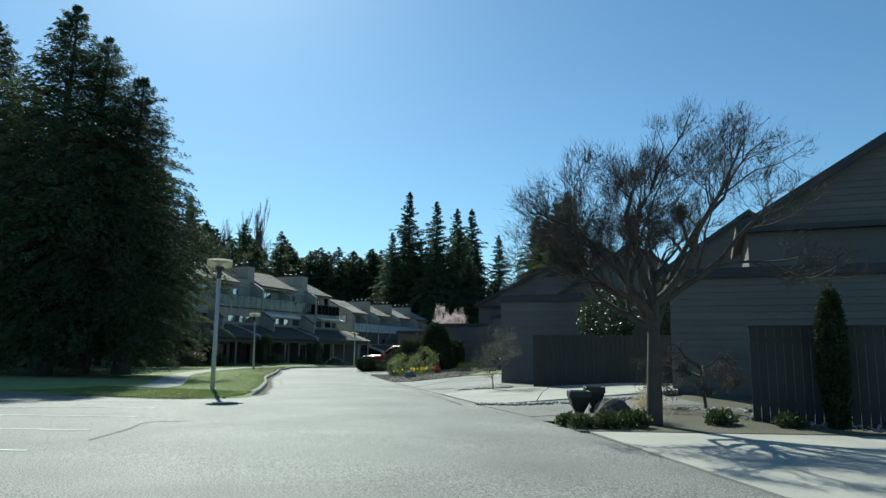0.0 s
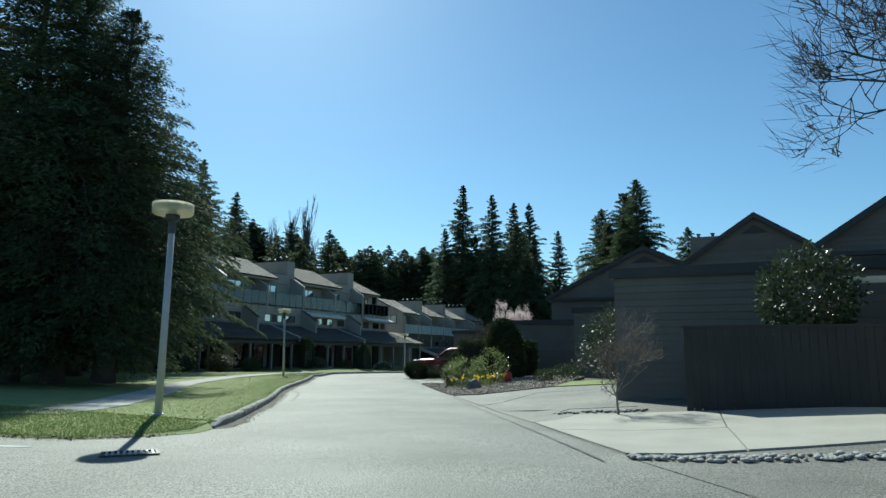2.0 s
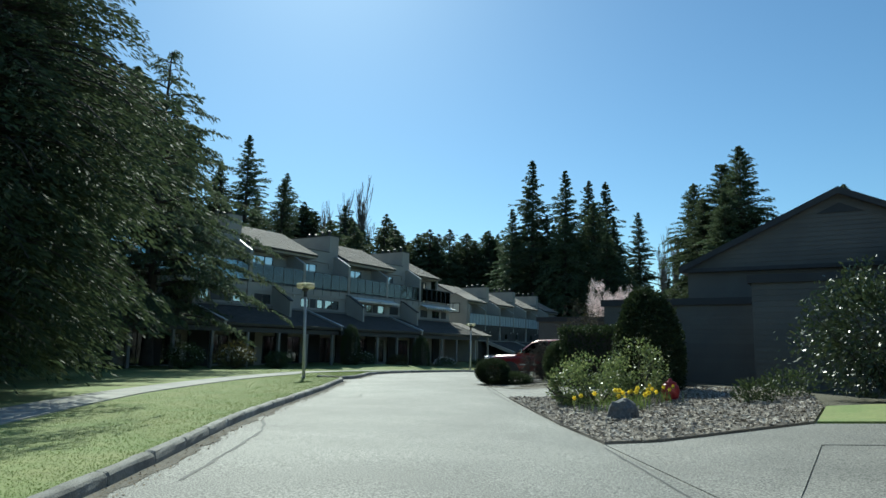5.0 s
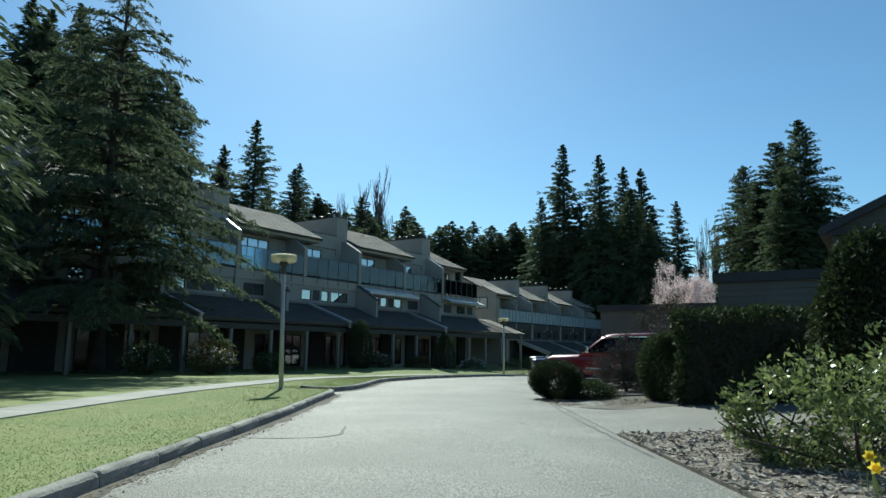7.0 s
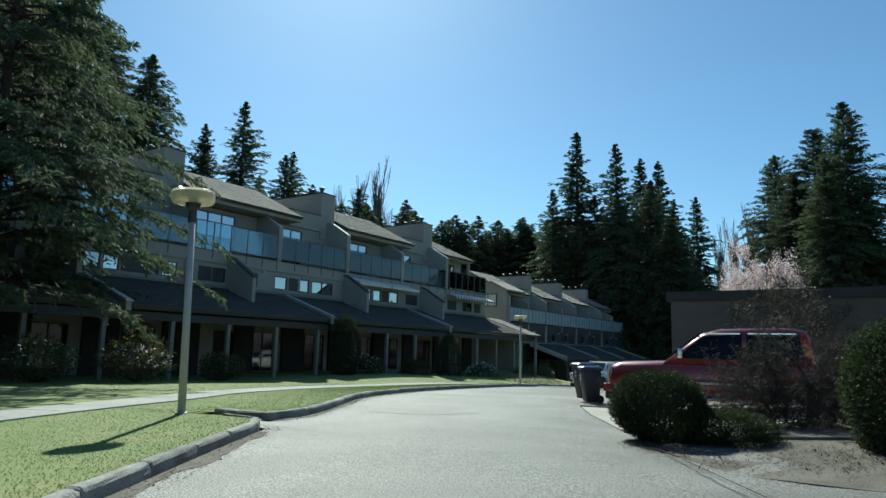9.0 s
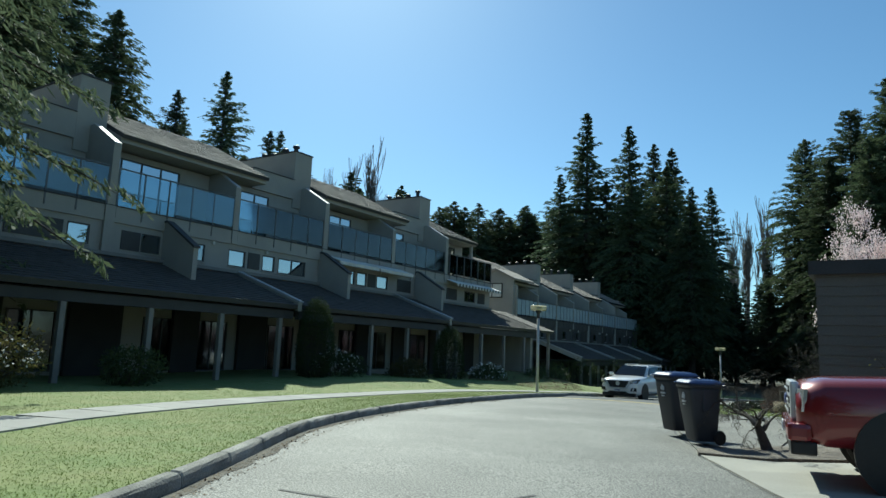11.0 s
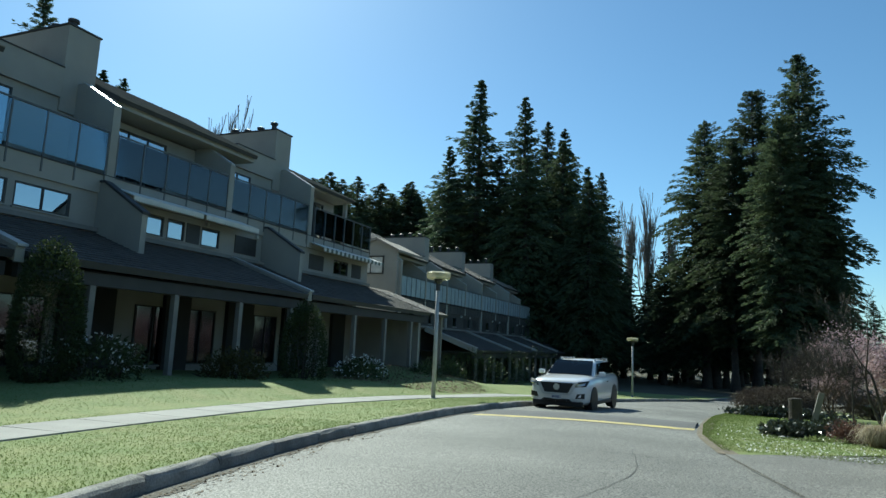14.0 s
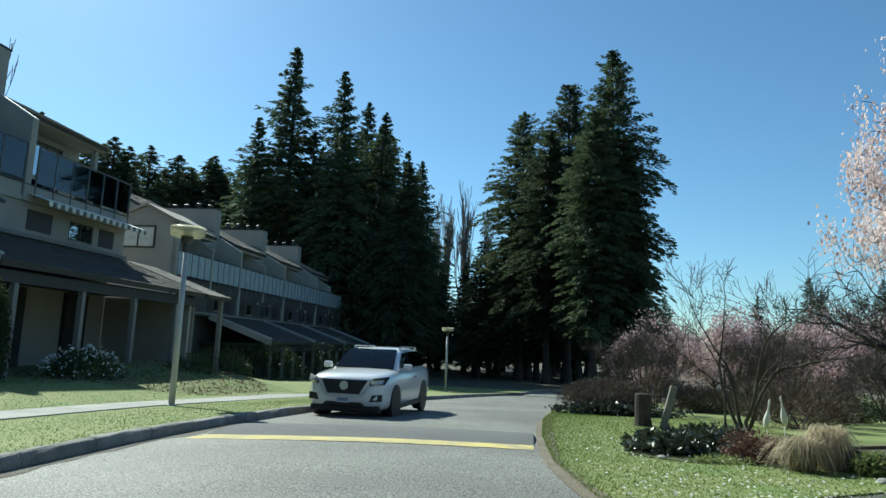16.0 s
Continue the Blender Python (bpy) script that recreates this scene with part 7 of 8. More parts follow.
for i, (x, y, sd, h) in enumerate([(-18.25, 48.5, 51, 1.7), (-17.0, 48.7, 52, 1.75), (-17.75, 49.1, 53, 1.9), (-16.6, 47.9, 54, 1.7)]):
    mm, tp = bare_tree_mesh(sd, h, 1.1, levels=7, trunk=0.08, first=0.6, split=(2, 4), up=-0.04, twig=0.005, lean=(-0.3, 0), wander=0.24, forks=((-1.0, 0.1, 0.7, 1.1), (1.0, 0.1, 0.7, 1.2), (0.1, -0.9, 0.7, 0.9), (0.4, 0.9, 0.8, 0.9), (-0.3, 0.2, 1.0, 0.9)))
    ts = bare("bare_shrub", x, y, GR(x, y) + 0.05, mm, "twiggy leafless shrub beside the driveway", i, "shrub")
    fine_twigs(ts, tp, 1500, 0.2, TWIG_TAN, sd)
pm, _ = bare_tree_mesh(61, 22.0, 0.24, levels=5, trunk=0.3, first=4.0, split=(3, 4), up=0.9, twig=0.022, wander=0.1, material=BARK_PALE)
for i, (x, y, top) in enumerate([(-98.3, 132.2, 37.8), (-101.0, 129.0, 35.0), (-104.5, 127.5, 33.0), (-43.5, 194.5, 32.9), (-40.2, 199.7, 36.2), (-47.0, 192.0, 30.0), (-37.0, 188.0, 28.0)]):
    z = hill(x, y)
    s = (top - z) / 22.0
    t = thing("poplar_tree", Matrix.Translation((x, y, z)) @ Matrix.Rotation(i, 4, "Z") @ Matrix.Diagonal((s, s, s, 1)), "slender leafless poplar rising over the wood", "tree", "poplars")
    o = new("crown", pm)
    o.parent = t
    o = new("trunk", TRUNK_OF[len(pm.polygons)])
    o.parent = t

# ------------------------------------------------------------------ shrubs, hedges and flowers on the lane's right
shrub("yew_dome", -11.55, 40.7, (0.9, 1.0, 1.55), 20000, HEDGE, "tall clipped dome of dark evergreen", (0.12, 0.05), 5, 0.8)
shrub("flowering_shrub", -11.7, 36.9, (0.95, 0.9, 0.70), 2700, SHRUB_BRIGHT, "glossy yellow-green leafy shrub in the bark bed", (0.085, 0.04), 6, 0.6, clumps=46)
shrub("flowering_shrub", -10.9, 37.9, (0.85, 0.8, 0.82), 2900, SHRUB_BRIGHT, "glossy yellow-green leafy shrub in the bark bed", (0.085, 0.04), 7, 0.6, clumps=40)
shrub("flowering_shrub", -12.6, 37.2, (0.7, 0.7, 0.55), 1900, SHRUB_BRIGHT, "low bright leafy shrub in the bark bed", (0.08, 0.04), 8, 0.6, clumps=30)
shrub("rhododendron", -5.3, 40.6, (1.6, 1.3, 1.85), 9500, SHRUB_DEEP, "large glossy rhododendron before the house wall", (0.15, 0.055), 9, 0.45, clumps=70)
shrub("rhododendron", -3.6, 41.2, (1.3, 1.1, 1.45), 7500, SHRUB_DEEP, "large glossy rhododendron before the house wall", (0.15, 0.055), 10, 0.45, clumps=54)
shrub("slim_cypress", 7.8, 14.82, (0.24, 0.24, 1.3), 9000, HEDGE, "slim dark clipped cypress before the fence", (0.09, 0.03), 17, 0.75)
shrub("slim_cypress", 4.0, 25.2, (0.3, 0.3, 1.75), 7000, HEDGE, "slim dark clipped cypress behind the fence", (0.09, 0.03), 18, 0.75)
shrub("camellia", 2.05, 25.1, (0.95, 0.7, 1.08), 5200, SHRUB_DEEP, "glossy camellia rising over the fence", (0.12, 0.06), 11, 0.6, z=1.0)
shrub("round_yew", -19.6, 46.2, (0.64, 0.70, 0.54), 36000, HEDGE, "low rounded dark evergreen by the driveway", (0.085, 0.011), 12, 0.8, upright=0.3)
shrub("evergreen_shrub", -16.25, 45.9, (0.58, 0.68, 0.88), 28000, HEDGE, "dense dark evergreen in deep shade", (0.07, 0.022), 13, 0.75)
shrub("evergreen_shrub", -13.2, 56.1, (1.2, 0.85, 1.5), 5000, HEDGE, "dense dark evergreen by the garage", (0.12, 0.05), 14, 0.75)
mm, tips = bare_tree_mesh(57, 4.1, 1.5, levels=6, stems=3, trunk=0.06, first=1.1, split=(2, 4), up=0.1, twig=0.006)
olive = bare("budding_shrub", -18.8, 55.9, GR(-18.8, 55.9), mm, "twiggy shrub in olive-brown bud behind the truck", 0.4, "shrub")
blossom_on(olive, tips, 2600, 0.05, SHRUB_OLIVE, 58, 0.08)
for i, (x, y, s) in enumerate([(3.3, 12.75, 0.26), (2.95, 13.2, 0.22), (3.75, 12.95, 0.28), (4.2, 13.3, 0.3), (5.7, 14.5, 0.28), (7.0, 14.6, 0.26), (-8.0, 37.0, 0.5), (-7.4, 38.0, 0.6)]):
    shrub("low_shrub", x, y, (s, s, s * 0.6), 900, SHRUB, "low tufted plant in the bed", (0.09, 0.035), 70 + i, 0.4, upright=0.8, stems=False)


def hedge_box(x0, x1, y0, y1, h, n, seed, label):
    rng = np.random.default_rng(seed)
    z0 = GR(x0, (y0 + y1) / 2)
    t = thing("hedge", Matrix.Translation((0, 0, z0)), label, "hedge")
    c = rng.random((n, 3)) * np.array([x1 - x0, y1 - y0, h]) + np.array([x0, y0, 0])
    k = rng.integers(0, 5, n)
    j = 0.16 * rng.random(n) - 0.04
    for i, (ax, v, s) in enumerate(((0, x0, 1), (0, x1, -1), (1, y0, 1), (1, y1, -1), (2, h, -1))):
        q = k == i
        c[q, ax] = v + s * j[q] + 0.10 * np.sin(c[q, (ax + 1) % 3] * 3.1) * np.sin(c[q, 2] * 2.3 + c[q, (ax + 2) % 3] * 1.7)
    a = unit(rng.normal(size=(n, 3)) + np.array([0, 0, 0.8]))
    b = unit(np.cross(a, rand_dirs(rng, n)))
    H = Heap()
    sc = 0.6 + 0.8 * rng.random(n)
    H.add(*cards(c, a, b, 0.13 * sc, 0.055 * sc))
    o = new("leaves", H.mesh("leaves", HEDGE))
    o.parent = t
    part("inner_wood", boxes((x0 + 0.2, x1 - 0.2, y0 + 0.2, y1 - 0.2, 0, h - 0.2)), BARK, t)


shrub("spreading_yew", -18.75, 46.4, (0.72, 0.6, 0.29), 14000, HEDGE, "low spreading dark evergreen beside the round one", (0.085, 0.012), 27, 0.6, upright=0.2)
hedge_box(-15.6, -11.6, 44.05, 46.6, 2.2, 16000, 3, "tall clipped dark hedge beside the driveway")

# bark chips over the bed
rng = np.random.default_rng(8)
n = 15000
poly = [(-9.45, 30.6), (-11.1, 32.8), (-13.5, 36.3), (-15.2, 38.8), (-11.0, 41.7), (-7.2, 40.5), (-6.6, 36.0), (-6.65, 33.6)]
px = rng.uniform(-15.3, -6.5, 4 * n)
py = rng.uniform(30.5, 41.8, 4 * n)
inside = np.zeros(len(px), bool)
for i in range(len(poly)):
    (x0, y0), (x1, y1) = poly[i], poly[(i + 1) % len(poly)]
    hit = ((y0 > py) != (y1 > py)) & (px < (x1 - x0) * (py - y0) / (y1 - y0 + 1e-9) + x0)
    inside ^= hit
px, py = px[inside][:n], py[inside][:n]
c = np.c_[px, py, np.array([GR(u, v) for u, v in zip(px, py)]) + 0.055 + 0.03 * rng.random(len(px))]
a = unit(rng.normal(size=(len(px), 3)) * np.array([1, 1, 0.3]))
b = unit(np.cross(a, np.array([0, 0, 1.0]) + 0.5 * rng.normal(size=(len(px), 3))))
H = Heap()
H.add(*cards(c, a, b, 0.06 + 0.10 * rng.random(len(px)), 0.02 + 0.03 * rng.random(len(px))))
chips = new("bark_chips", H.mesh("bark_chips", leafy("chip_tones", (0.12, 0.10, 0.085), (0.50, 0.45, 0.39), 0.9, 0.0)))
tagged(chips, "pale weathered bark chips over the planting bed", "bark chips", kind="stuff")


F = Heap()
for q in range(6):
    an = q * math.pi / 3
    d = np.array([[math.cos(an) * 0.75, -0.35, math.sin(an) * 0.75]])
    F.add(*cards(d * 0.035, unit(d), unit(np.cross(d, np.array([[0, 1.0, 0.2]]))), [0.085], [0.05]))
F.add(*tube([np.zeros(3), np.array([0, -0.05, 0])], [0.018, 0.028], 7))
daffodil_me = F.mesh("flower", YELLOW_FLOWER)


def daffodils(x, y, n, seed):
    t = thing("daffodils", Matrix.Translation((x, y, GR(x, y) + 0.05)), "clump of yellow daffodils with upright leaves", "flowers", "daffodils in the bed")
    rng = np.random.default_rng(seed)
    H = Heap()
    k = n * 6
    p = np.c_[rng.normal(size=(k, 2)) * 0.16, np.full(k, 0.17)]
    a = unit(np.c_[rng.normal(size=(k, 2)) * 0.2, np.ones(k)])
    H.add(*cards(p, a, unit(np.cross(a, rand_dirs(rng, k))), np.full(k, 0.36), np.full(k, 0.022)))
    o = new("leaves", H.mesh("leaves", GRASS_BLADE))
    o.parent = t
    for i in range(n):
        c0 = (*(rng.normal(size=2) * 0.17), 0.34 + 0.1 * rng.random())
        shared("flower", daffodil_me, t, Matrix.Translation(c0) @ Matrix.Rotation(rng.random() * 1.6 - 0.8, 4, "Z"))


for i, (x, y, k) in enumerate([(-10.75, 35.9, 6), (-10.35, 36.2, 5), (-10.9, 35.2, 3), (-10.25, 35.4, 4), (-10.0, 36.8, 4), (-11.4, 35.0, 2)]):
    daffodils(x, y, k, 30 + i)


def boulder(x, y, s, seed, label="rough dark grey boulder", mt=ROCK):
    bm = bmesh.new()
    bmesh.ops.create_icosphere(bm, subdivisions=3, radius=1)
    for v in bm.verts:
        d = v.co.normalized()
        v.co = d * (1 + 0.22 * noise.noise(d * 1.6 + Vector((seed, 0, 0))) + 0.10 * noise.noise(d * 4 + Vector((0, seed, 0))))
        v.co = Vector((v.co.x * s[0], v.co.y * s[1], max(-0.3, v.co.z) * s[2]))
    ob = part("boulder", bm, mt)
    ob.matrix_basis = Matrix.Translation((x, y, GR(x, y) + s[2] * 0.3))
    tagged(ob, label, "rock")


boulder(-10.25, 34.2, (0.36, 0.3, 0.34), 3)
shrub("heather", 4.35, 14.4, (0.36, 0.4, 0.36), 1800, TAN_GRASS, "dry straw-brown heather under the bare maple", (0.10, 0.012), 71, 0.3, stems=False, upright=0.7)
boulder(3.24, 15.6, (0.22, 0.2, 0.26), 6)
boulder(3.72, 13.85, (0.38, 0.34, 0.42), 5, "large rough reddish-brown boulder under the maple", BARK_GREY)
boulder(-25.75, 67.75, (0.09, 0.07, 0.06), 7, "pale stone at the edge of the bed", COBBLE)
boulder(-23.55, 66.4, (0.1, 0.09, 0.08), 8, "pale stone at the edge of the bed", COBBLE)
pot = thing("glazed_jar", Matrix.Translation((-10.05, 37.6, GR(-10.05, 37.6) + 0.05)), "glossy red glazed jar with a lid in the bed", "garden jar")
bm = bmesh.new()
lathe(bm, [(0.14, 0), (0.2, 0.1), (0.23, 0.25), (0.2, 0.38), (0.14, 0.43)], 22)
part("jar", bm, TERRACOTTA, pot, smooth=True)
bm = bmesh.new()
lathe(bm, [(0.16, 0.431), (0.15, 0.46), (0.05, 0.5), (0.05, 0.54), (0.01, 0.56)], 22)
part("lid", bm, TERRACOTTA, pot, smooth=True)


def planter_tub(x, y, turn, label="dark square tapered planter tub on a foot"):
    t = thing("planter_tub", Matrix.Translation((x, y, GR(x, y) + 0.04)) @ Matrix.Rotation(turn, 4, "Z") @ Matrix.Diagonal((0.62, 0.62, 1.12, 1)), label, "planter", "planter tubs by the maple")
    secs = [[(sx * w, sy * w, z) for sx, sy in ((1, 1), (-1, 1), (-1, -1), (1, -1))] for z, w in ((0.10, 0.13), (0.16, 0.17), (0.28, 0.28), (0.40, 0.34))]
    loft("tub", secs, BLACK_PLASTIC, t, smooth=False)
    part("rim", boxes((-0.37, 0.37, -0.37, -0.30, 0.401, 0.53), (-0.37, 0.37, 0.30, 0.37, 0.401, 0.53), (-0.37, -0.30, -0.30, 0.30, 0.401, 0.53), (0.30, 0.37, -0.30, 0.30, 0.401, 0.53), bev=0.02), BLACK_PLASTIC, t)
    part("soil", boxes((-0.30, 0.30, -0.30, 0.30, 0.41, 0.47)), EARTH, t)
    part("foot", boxes((-0.2, 0.2, -0.2, 0.2, -0.03, 0.099), bev=0.015), BLACK_PLASTIC, t)


planter_tub(2.92, 14.4, 0.35)
planter_tub(2.98, 16.0, 0.3)

# ------------------------------------------------------------------ garden beyond the driveways
shrub("twig_hedge", -24.95, 80.6, (1.3, 1.0, 0.56), 30000, TWIG_TAN, "rounded clipped brown hedge still without leaves", (0.12, 0.012), 81, 0.6, stems=False, category="hedge")
shrub("fern_clump", -25.55, 68.5, (0.5, 0.6, 0.17), 1500, BED_LEAF, "dark leathery ferns in the garden bed", (0.14, 0.05), 82, 0.3, stems=False)
shrub("fern_clump", -24.75, 69.3, (0.8, 0.7, 0.17), 1700, BED_LEAF, "dark leathery ferns in the garden bed", (0.14, 0.05), 83, 0.3, stems=False)
shrub("fern_clump", -24.2, 71.3, (0.6, 0.4, 0.16), 900, BED_LEAF, "dark leathery ferns in the garden bed", (0.12, 0.045), 184, 0.3, stems=False)
shrub("ground_cover", -25.0, 79.1, (1.7, 0.45, 0.2), 2600, BED_LEAF, "dark glossy ground cover by the lawn's edge", (0.14, 0.06), 84, 0.3, stems=False)
shrub("heather", -24.55, 67.75, (0.36, 0.3, 0.24), 2000, HEATHER, "dark red heather in the garden bed", (0.06, 0.02), 85, 0.3, stems=False)
shrub("heather", -23.95, 68.2, (0.5, 0.4, 0.2), 2200, HEATHER, "dark red heather in the garden bed", (0.06, 0.02), 86, 0.3, stems=False)
shrub("golden_moss", -25.1, 67.45, (0.38, 0.16, 0.07), 700, SHRUB_BRIGHT, "low golden-green edging plant", (0.05, 0.02), 87, 0.3, stems=False)
shrub("box_plant", -23.4, 67.0, (0.22, 0.2, 0.17), 900, SHRUB_BRIGHT, "small bright green box plant", (0.06, 0.03), 88, 0.5, stems=False)
shrub("twiggy_shrub", -20.6, 76.6, (1.4, 0.9, 0.62), 5000, TWIG_RED, "dense brown leafless shrub behind the lawn", (0.2, 0.010), 89, 0.45, upright=0.7, group="shrubs behind the garden")
for i in range(9):
    shrub("dark_shrub" if i % 3 == 0 else "twiggy_shrub", -24.0 + 1.3 * i + 0.4 * math.sin(i), 88.0 - 0.9 * i + 1.2 * math.cos(i * 2), (1.2, 1.0, 0.62 + 0.2 * math.sin(i * 1.7)), 1700 if i % 3 == 0 else 4200, SHRUB if i % 3 == 0 else TWIG_RED, "dark mixed shrub along the garden's back" if i % 3 == 0 else "brown twiggy leafless shrub along the garden's back", (0.14, 0.06) if i % 3 == 0 else (0.22, 0.012), 90 + i, 0.5, upright=0.0 if i % 3 == 0 else 0.8, group="shrubs behind the garden")


def plume_grass(x, y, r, h, n, seed):
    rng = np.random.default_rng(seed)
    t = thing("ornamental_grass", Matrix.Translation((x, y, G(y) + 0.03)), "mound of arching straw-coloured ornamental grass", "grass clump", "ornamental grasses")
    H = Heap()
    az = rng.random(n) * 2 * np.pi
    R = r * (0.5 + 0.5 * rng.random(n))
    hh = h * (0.7 + 0.4 * rng.random(n))
    for i in range(n):
        s = np.linspace(0, 1, 6)
        d = np.array([np.cos(az[i]), np.sin(az[i]), 0])
        side = np.array([-d[1], d[0], 0])
        a0 = rng.random() * 6.283
        root = np.array([np.cos(a0), np.sin(a0), 0]) * r * 0.3 * np.sqrt(rng.random())
        P = root[None] + d[None] * (R[i] * s ** 1.2)[:, None]
        P[:, 2] = hh[i] * np.sin(s * (2.5 + 0.55 * rng.random()))
        w = (0.006 * (1 - s) + 0.001)[:, None]
        V = np.concatenate([P + side * w, P - side * w])
        H.add(V, [(k, k + 1, k + 7, k + 6) for k in range(5)])
    o = new("blades", H.mesh("blades", TAN_GRASS))
    o.parent = t


plume_grass(-24.15, 67.15, 0.50, 0.40, 800, 4)
plume_grass(-23.7, 67.45, 0.42, 0.54, 700, 5)
stump = thing("tree_stump", Matrix.Translation((-24.95, 74.2, G(74.2) + 0.02)) @ Matrix.Scale(0.85, 4), "dark weathered tree stump on the lawn's edge", "stump")
bm = bmesh.new()
lathe(bm, [(0.30, -0.05), (0.24, 0.1), (0.21, 0.35), (0.205, 0.86), (0.19, 0.9), (0.02, 0.91)], 14)
for v in bm.verts:
    v.co.x *= 1 + 0.1 * noise.noise(v.co * 3)
part("wood", bm, BARK, stump)
stake = thing("wooden_post", Matrix.Translation((-24.55, 74.0, G(74.0))) @ Matrix.Rotation(0.26, 4, "Y"), "leaning weathered wooden garden post", "post")
part("stake", boxes((-0.075, 0.075, -0.06, 0.06, -0.08, 1.02), bev=0.02), POST, stake)
pole = thing("garden_pole", Matrix.Translation((-23.95, 71.2, G(71.2))), "thin dark upright garden pole in the bed", "pole")
bm = bmesh.new()
cyl(bm, 0.022, 0.02, -0.05, 1.35, 8)
part("rod", bm, BARK, pole)
orn = thing("garden_ornament", Matrix.Translation((-23.35, 70.8, G(70.8) + 0.06)), "pair of slender white wading-bird garden ornaments on stakes", "garden ornament")
for k, (ox, turn, tall) in enumerate(((0.0, 0.16, 1.0), (0.30, -0.14, 1.15))):
    bm = bmesh.new()
    cyl(bm, 0.010, 0.010, -0.05, 0.30 * tall, 8)
    lathe(bm, [(0.004, -0.16), (0.045, -0.08), (0.062, 0.02), (0.04, 0.12), (0.018, 0.2), (0.014, 0.3), (0.024, 0.33), (0.006, 0.40)], 12, Matrix.Translation((0, 0, 0.40 * tall)) @ Matrix.Rotation(turn, 4, "Y"))
    o = part("figure", bm, GARAGE_WHITE, orn, smooth=True)
    o.location.x = ox

pl = thing("timber_planter", Matrix.Translation((-22.6, 67.7, G(67.7) + 0.05)) @ Matrix.Rotation(0.5, 4, "Z"), "low weathered timber planter box", "planter")
for s in (0, 1):
    part("board", boxes((-0.9, 0.9, -0.42 + s * 0.8, -0.38 + s * 0.8, 0, 0.28)), PLANTER, pl)
    part("board", boxes((-0.9 + s * 1.76, -0.86 + s * 1.76, -0.38, 0.38, 0, 0.28)), PLANTER, pl)
part("soil", boxes((-0.86, 0.86, -0.38, 0.38, 0.1, 0.24)), EARTH, pl)

# planting along the terrace's porches
rp = random.Random(9)
for i, (x, y, s, mt, lb) in enumerate([(-40.9, 46.6, 1.0, SHRUB, "leafy shrub in the porch's shade"), (-40.2, 49.8, 1.1, SHRUB_OLIVE, "twiggy pinkish shrub at the lawn's edge"), (-41.0, 54.2, 0.8, SHRUB, "leafy shrub in the porch's shade"), (-41.2, 64.0, 0.95, SHRUB, "leafy shrub in the porch's shade"), (-41.0, 68.9, 0.85, SHRUB_OLIVE, "leafy shrub in the porch's shade"), (-41.0, 76.8, 0.9, SHRUB, "white-speckled leafy shrub by the porch"), (-40.4, 82.0, 0.8, SHRUB, "leafy shrub in the porch's shade"), (-42.3, 89.0, 1.3, SHRUB, "leafy shrub in the porch's shade"), (-43.0, 96.0, 1.8, SHRUB, "leafy shrub in the porch's shade"), (-43.0, 103.0, 2.0, SHRUB, "leafy shrub in the porch's shade"), (-42.6, 110.0, 2.1, SHRUB, "leafy shrub in the porch's shade")]):
    shrub("porch_shrub", x, y, (s * 1.1, s * 1.1, s * 0.75), 2600, mt, lb, (0.12, 0.05), 120 + i, 0.5, z=G(y) - 0.01, group="shrubs before the porches")
for i, (x, y, r, h) in enumerate([(-41.3, 62.6, 0.75, 3.2), (-41.2, 72.8, 0.75, 2.9)]):
    shrub("clipped_evergreen", x, y, (r, r, h / 1.95), 12000, HEDGE, "tall clipped evergreen column before the porch", (0.08, 0.035), 140 + i, 0.82, z=G(y) - 0.01)

rng = np.random.default_rng(15)
for i, (x, y) in enumerate([(-41.0, 76.8), (-40.9, 46.6), (-40.2, 49.8), (-43.0, 110.0), (-41.2, 64.0)]):
    t = thing("white_blossom", Matrix.Translation((x, y, G(y))), "scatter of small white flowers over the porch shrub", "flowers", "white flowers by the porches")
    k = 200 if i in (0, 2) else 130
    d = rand_dirs(rng, k)
    d[:, 2] = np.abs(d[:, 2])
    H = Heap()
    H.add(*cards(d * np.array([1.15, 1.15, 0.85]) * (0.9 + 0.2 * rng.random((k, 1))) + np.array([0, 0, 0.55]), rand_dirs(rng, k), rand_dirs(rng, k), np.full(k, 0.10), np.full(k, 0.08)))
    o = new("petals", H.mesh("petals", WHITE_FLOWER))
    o.parent = t
    tagged(o, kind="stuff")
n = 5200
a = rng.random(n) * 6.283
q = np.sqrt(rng.random(n))
x, y = -40.6 + 3.6 * q * np.cos(a), 80.5 + 5.5 * q * np.sin(a)
c = np.c_[x, y, np.array([G(v) + lawn_rise(u, v) for u, v in zip(x, y)]) + 0.02]
d = unit(rng.normal(size=(n, 3)) * np.array([1, 1, 0.3]))
H = Heap()
H.add(*cards(c, d, unit(np.cross(d, np.array([[0, 0.1, 1.0]]))), np.full(n, 0.12), np.full(n, 0.06)))
o = new("dry_leaves", H.mesh("dry_leaves", leafy("dry_leaf", (0.16, 0.11, 0.07), (0.34, 0.25, 0.17), 0.9, 0.1)))
tagged(o, "dry brown leaves strewn over the grassy mound", "dry leaves", kind="stuff")

# ------------------------------------------------------------------ lawn blades, petals, gutter litter
rng = np.random.default_rng(77)


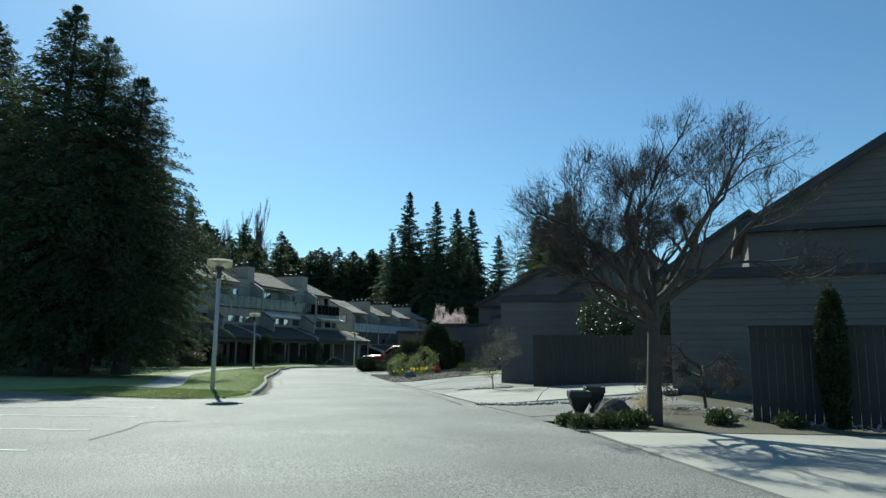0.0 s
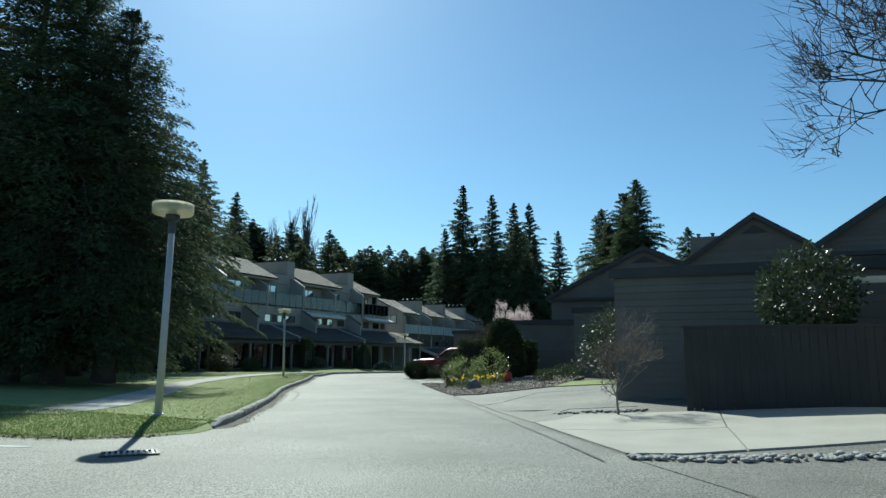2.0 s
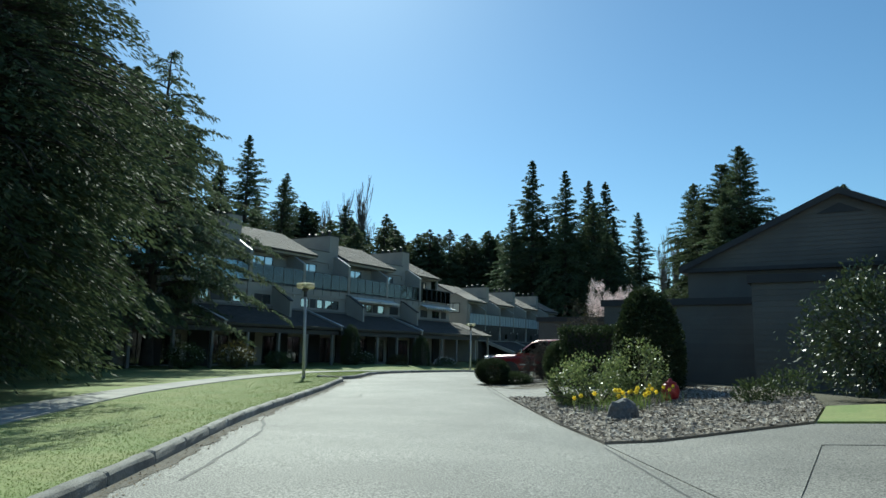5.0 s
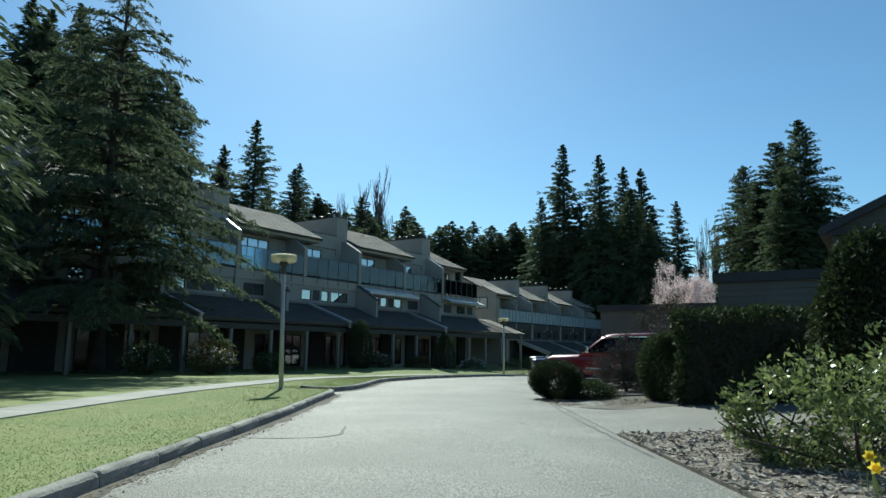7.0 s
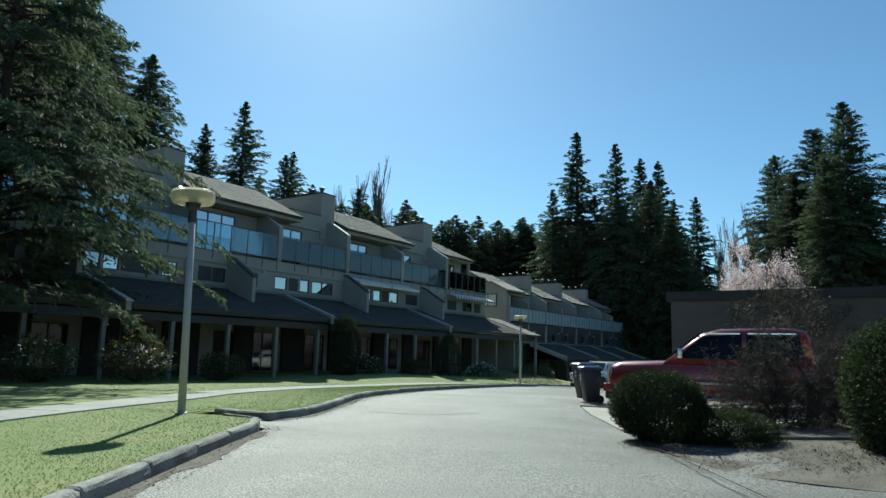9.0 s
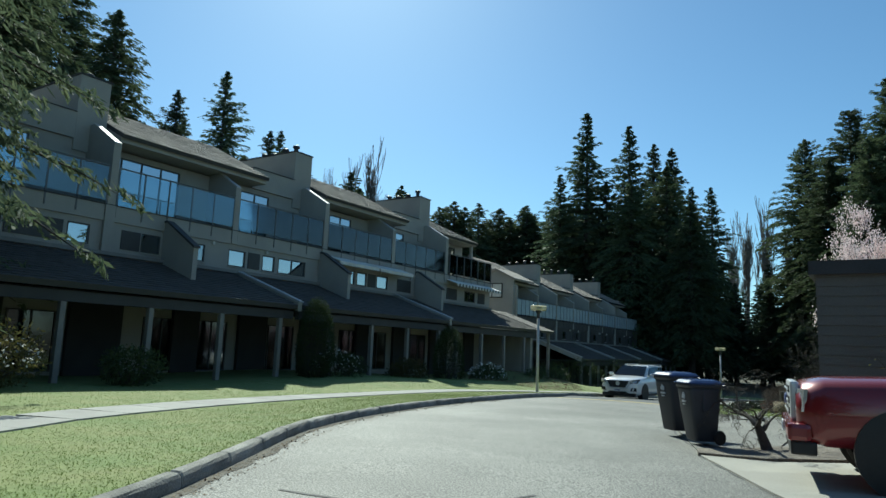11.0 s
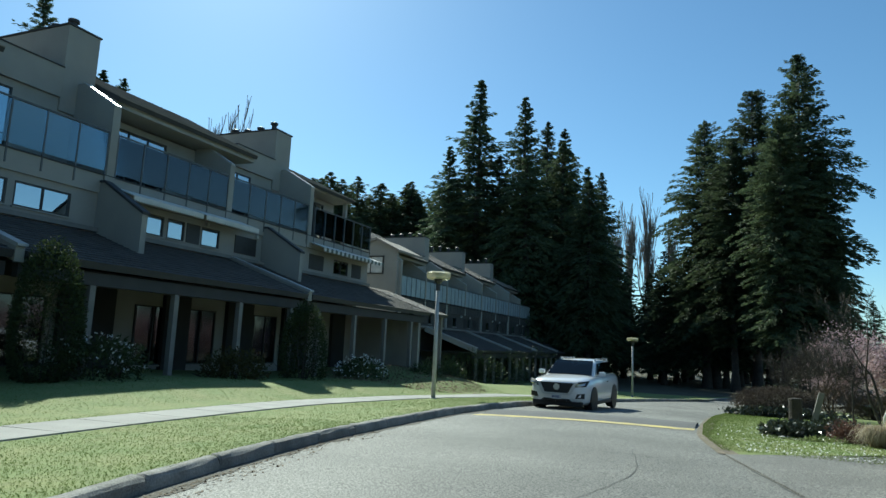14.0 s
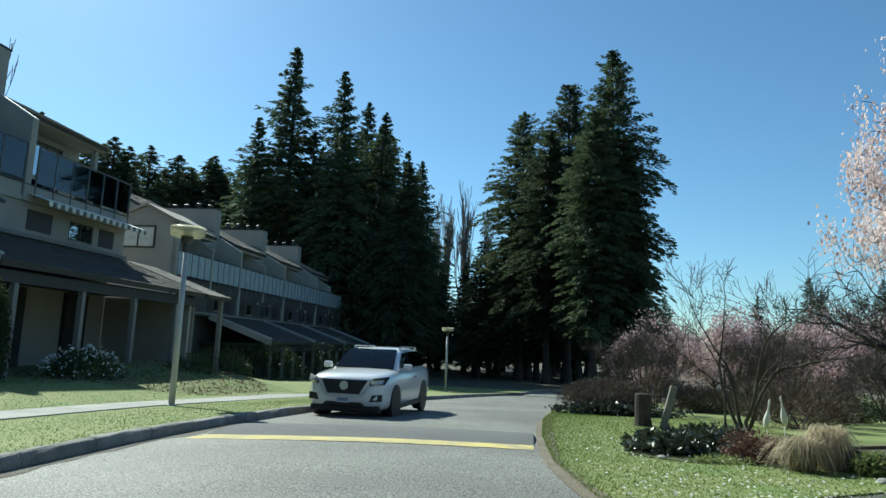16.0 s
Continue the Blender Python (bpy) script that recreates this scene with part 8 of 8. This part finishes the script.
def blades(n, ylo, yhi, inner, outer, seed, material=GRASS_BLADE, size=(0.02, 0.009), up=None):
    rng = np.random.default_rng(seed)
    y = rng.uniform(ylo, yhi, n)
    f = rng.random(n) ** 1.4
    x0, x1 = np.array([inner(v) for v in y]), np.array([outer(v) for v in y])
    x = x0 + (x1 - x0) * f
    c = np.c_[x, y, np.interp(y, GY, GZ) + (np.array([lawn_rise(u, v) for u, v in zip(x, y)]) if up is None else up) + 0.008]
    a = unit(np.c_[rng.normal(size=(n, 2)) * 0.9, np.ones(n)])
    b = unit(np.cross(a, rand_dirs(rng, n)))
    sc = 0.6 + 0.9 * rng.random(n)
    H = Heap()
    H.add(*cards(c, a, b, size[0] * sc, size[1] * sc))
    return H.mesh("grass_blades", material)


o = new("grass_blades", blades(150000, 17.4, 62, lambda y: line_at(LEFT_LINE, y) - 0.16, lambda y: line_at(WALK_NEAR, y) + 0.02, 5, size=(0.021, 0.006)))
tagged(o, "short grass blades of the mown lawn", "grass", kind="stuff")
o = new("grass_blades", blades(30000, 62, 84, lambda y: line_at(LEFT_LINE, y) - 0.16, lambda y: line_at(WALK_NEAR, y) + 0.02, 8, size=(0.022, 0.007)))
tagged(o, "short grass blades of the mown lawn", "grass", kind="stuff")
o = new("grass_blades", blades(45000, 46, 86, lambda y: line_at(WALK_NEAR, y) - 1.2, lambda y: -41.2, 9, size=(0.026, 0.008)))
tagged(o, "short grass blades between the footpath and the porches", "grass", kind="stuff")
CORNER_Y, CORNER_X = [14.75, 15.1, 16, 16.7, 17.4], [-9.7, -8.5, -7.9, -7.75, -8.05]
n = 26000
rc = np.random.default_rng(7)
y = rc.uniform(14.75, 17.6, n)
x = np.interp(y, CORNER_Y, CORNER_X) - 6.5 * rc.random(n) ** 1.3
f = np.clip((y - np.interp(x, [-20, -13, -11.5, -9.6, -8.4, -7.75], [14.5, 14.5, 14.7, 14.7, 15.1, 16.0])) / 2.3, 0, 1)
ok = f > 0
x, y, f = x[ok], y[ok], f[ok]
n = len(x)
c = np.c_[x, y, np.interp(y, GY, GZ) + 0.006 + 0.105 * f ** 0.7 + 0.012]
a = unit(np.c_[rc.normal(size=(n, 2)) * 0.9, np.ones(n)])
H = Heap()
H.add(*cards(c, a, unit(np.cross(a, rand_dirs(rc, n))), 0.036 * (0.6 + 0.9 * rc.random(n)), np.full(n, 0.010)))
o = new("grass_blades", H.mesh("grass_blades", GRASS_BLADE))
tagged(o, "short grass blades at the lawn's worn corner", "grass", kind="stuff")
n = 1500
x = rc.uniform(-12.5, -7.7, n)
y = np.interp(x, [-13, -11.5, -9.6, -8.4, -7.75], [14.5, 14.7, 14.7, 15.1, 16.0]) + rc.normal(size=n) * 0.16 + 0.08
c = np.c_[x, y, np.interp(y, GY, GZ) + 0.02]
a = unit(rc.normal(size=(n, 3)) * np.array([1, 1, 0.3]))
H = Heap()
H.add(*cards(c, a, unit(np.cross(a, np.array([[0, 0.1, 1.0]]))), np.full(n, 0.06), np.full(n, 0.03)))
o = new("leaf_litter", H.mesh("leaf_litter", leafy("corner_litter", (0.07, 0.055, 0.035), (0.17, 0.13, 0.08), 0.9, 0.1)))
tagged(o, "dark leaf litter along the lawn's worn front edge", "leaf litter", kind="stuff")
o = new("grass_blades", blades(70000, 63.9, 80, lambda y: line_at(lawn_r, y) + 0.03, lambda y: line_at(lawn_r, y) + 5.5, 6, up=0.05, size=(0.026, 0.008)))
tagged(o, "short grass blades of the garden lawn", "grass", kind="stuff")
n = 1100
y = 64.1 + 6.5 * rng.random(n) ** 1.8
c = np.c_[np.array([line_at(lawn_r, v) for v in y]) + rng.uniform(0.3, 5.5, n), y, np.interp(y, GY, GZ) + 0.07]
a = unit(rng.normal(size=(n, 3)) * np.array([1, 1, 0.25]))
H = Heap()
H.add(*cards(c, a, unit(np.cross(a, np.array([[0, 0.1, 1.0]]))), np.full(n, 0.06), np.full(n, 0.035)))
o = new("fallen_petals", H.mesh("fallen_petals", WHITE_FLOWER))
tagged(o, "pale fallen petals on the grass", "petals", kind="stuff")
n = 3000
f = rc.random(n)
c = np.c_[-19.9 + 4.4 * f + rc.normal(size=n) * 0.1, 46.0 + rc.uniform(-0.9, 0.8, n) - 2.1 * np.sin(np.pi * np.clip(f * 1.1, 0, 1)) * rc.random(n), np.zeros(n)]
c[:, 2] = [GR(u, v) + 0.04 for u, v in c[:, :2]]
a = unit(rc.normal(size=(n, 3)) * np.array([1, 1, 0.22]))
H = Heap()
H.add(*cards(c[:1600], a[:1600], unit(np.cross(a[:1600], np.array([[0, 0.1, 1.0]]))), rc.uniform(0.03, 0.08, 1600), np.full(1600, 0.028)))
H.add(*cards(c[1600:], a[1600:], unit(np.cross(a[1600:], np.array([[0, 0.1, 1.0]]))), rc.uniform(0.12, 0.35, n - 1600), np.full(n - 1600, 0.008)))
o = new("leaf_litter", H.mesh("leaf_litter", leafy("bed_litter", (0.045, 0.036, 0.026), (0.15, 0.115, 0.075), 0.9, 0.1)))
tagged(o, "fallen twigs and dead leaves beneath the evergreens", "leaf litter", kind="stuff")
n = 3200
y = rng.uniform(17.6, 62, n)
c = np.c_[np.array([line_at(LEFT_LINE, v) for v in y]) + 0.04 + 0.35 * rng.random(n) ** 2, y, np.interp(y, GY, GZ) + 0.012]
a = unit(rng.normal(size=(n, 3)) * np.array([1, 1, 0.2]))
H = Heap()
H.add(*cards(c, a, unit(np.cross(a, np.array([[0, 0.1, 1.0]]))), np.full(n, 0.05), np.full(n, 0.025)))
o = new("gutter_litter", H.mesh("gutter_litter", leafy("litter", (0.10, 0.07, 0.045), (0.22, 0.17, 0.11), 0.9, 0.1)))
tagged(o, "dry brown leaf litter along the kerb", "leaf litter", kind="stuff")
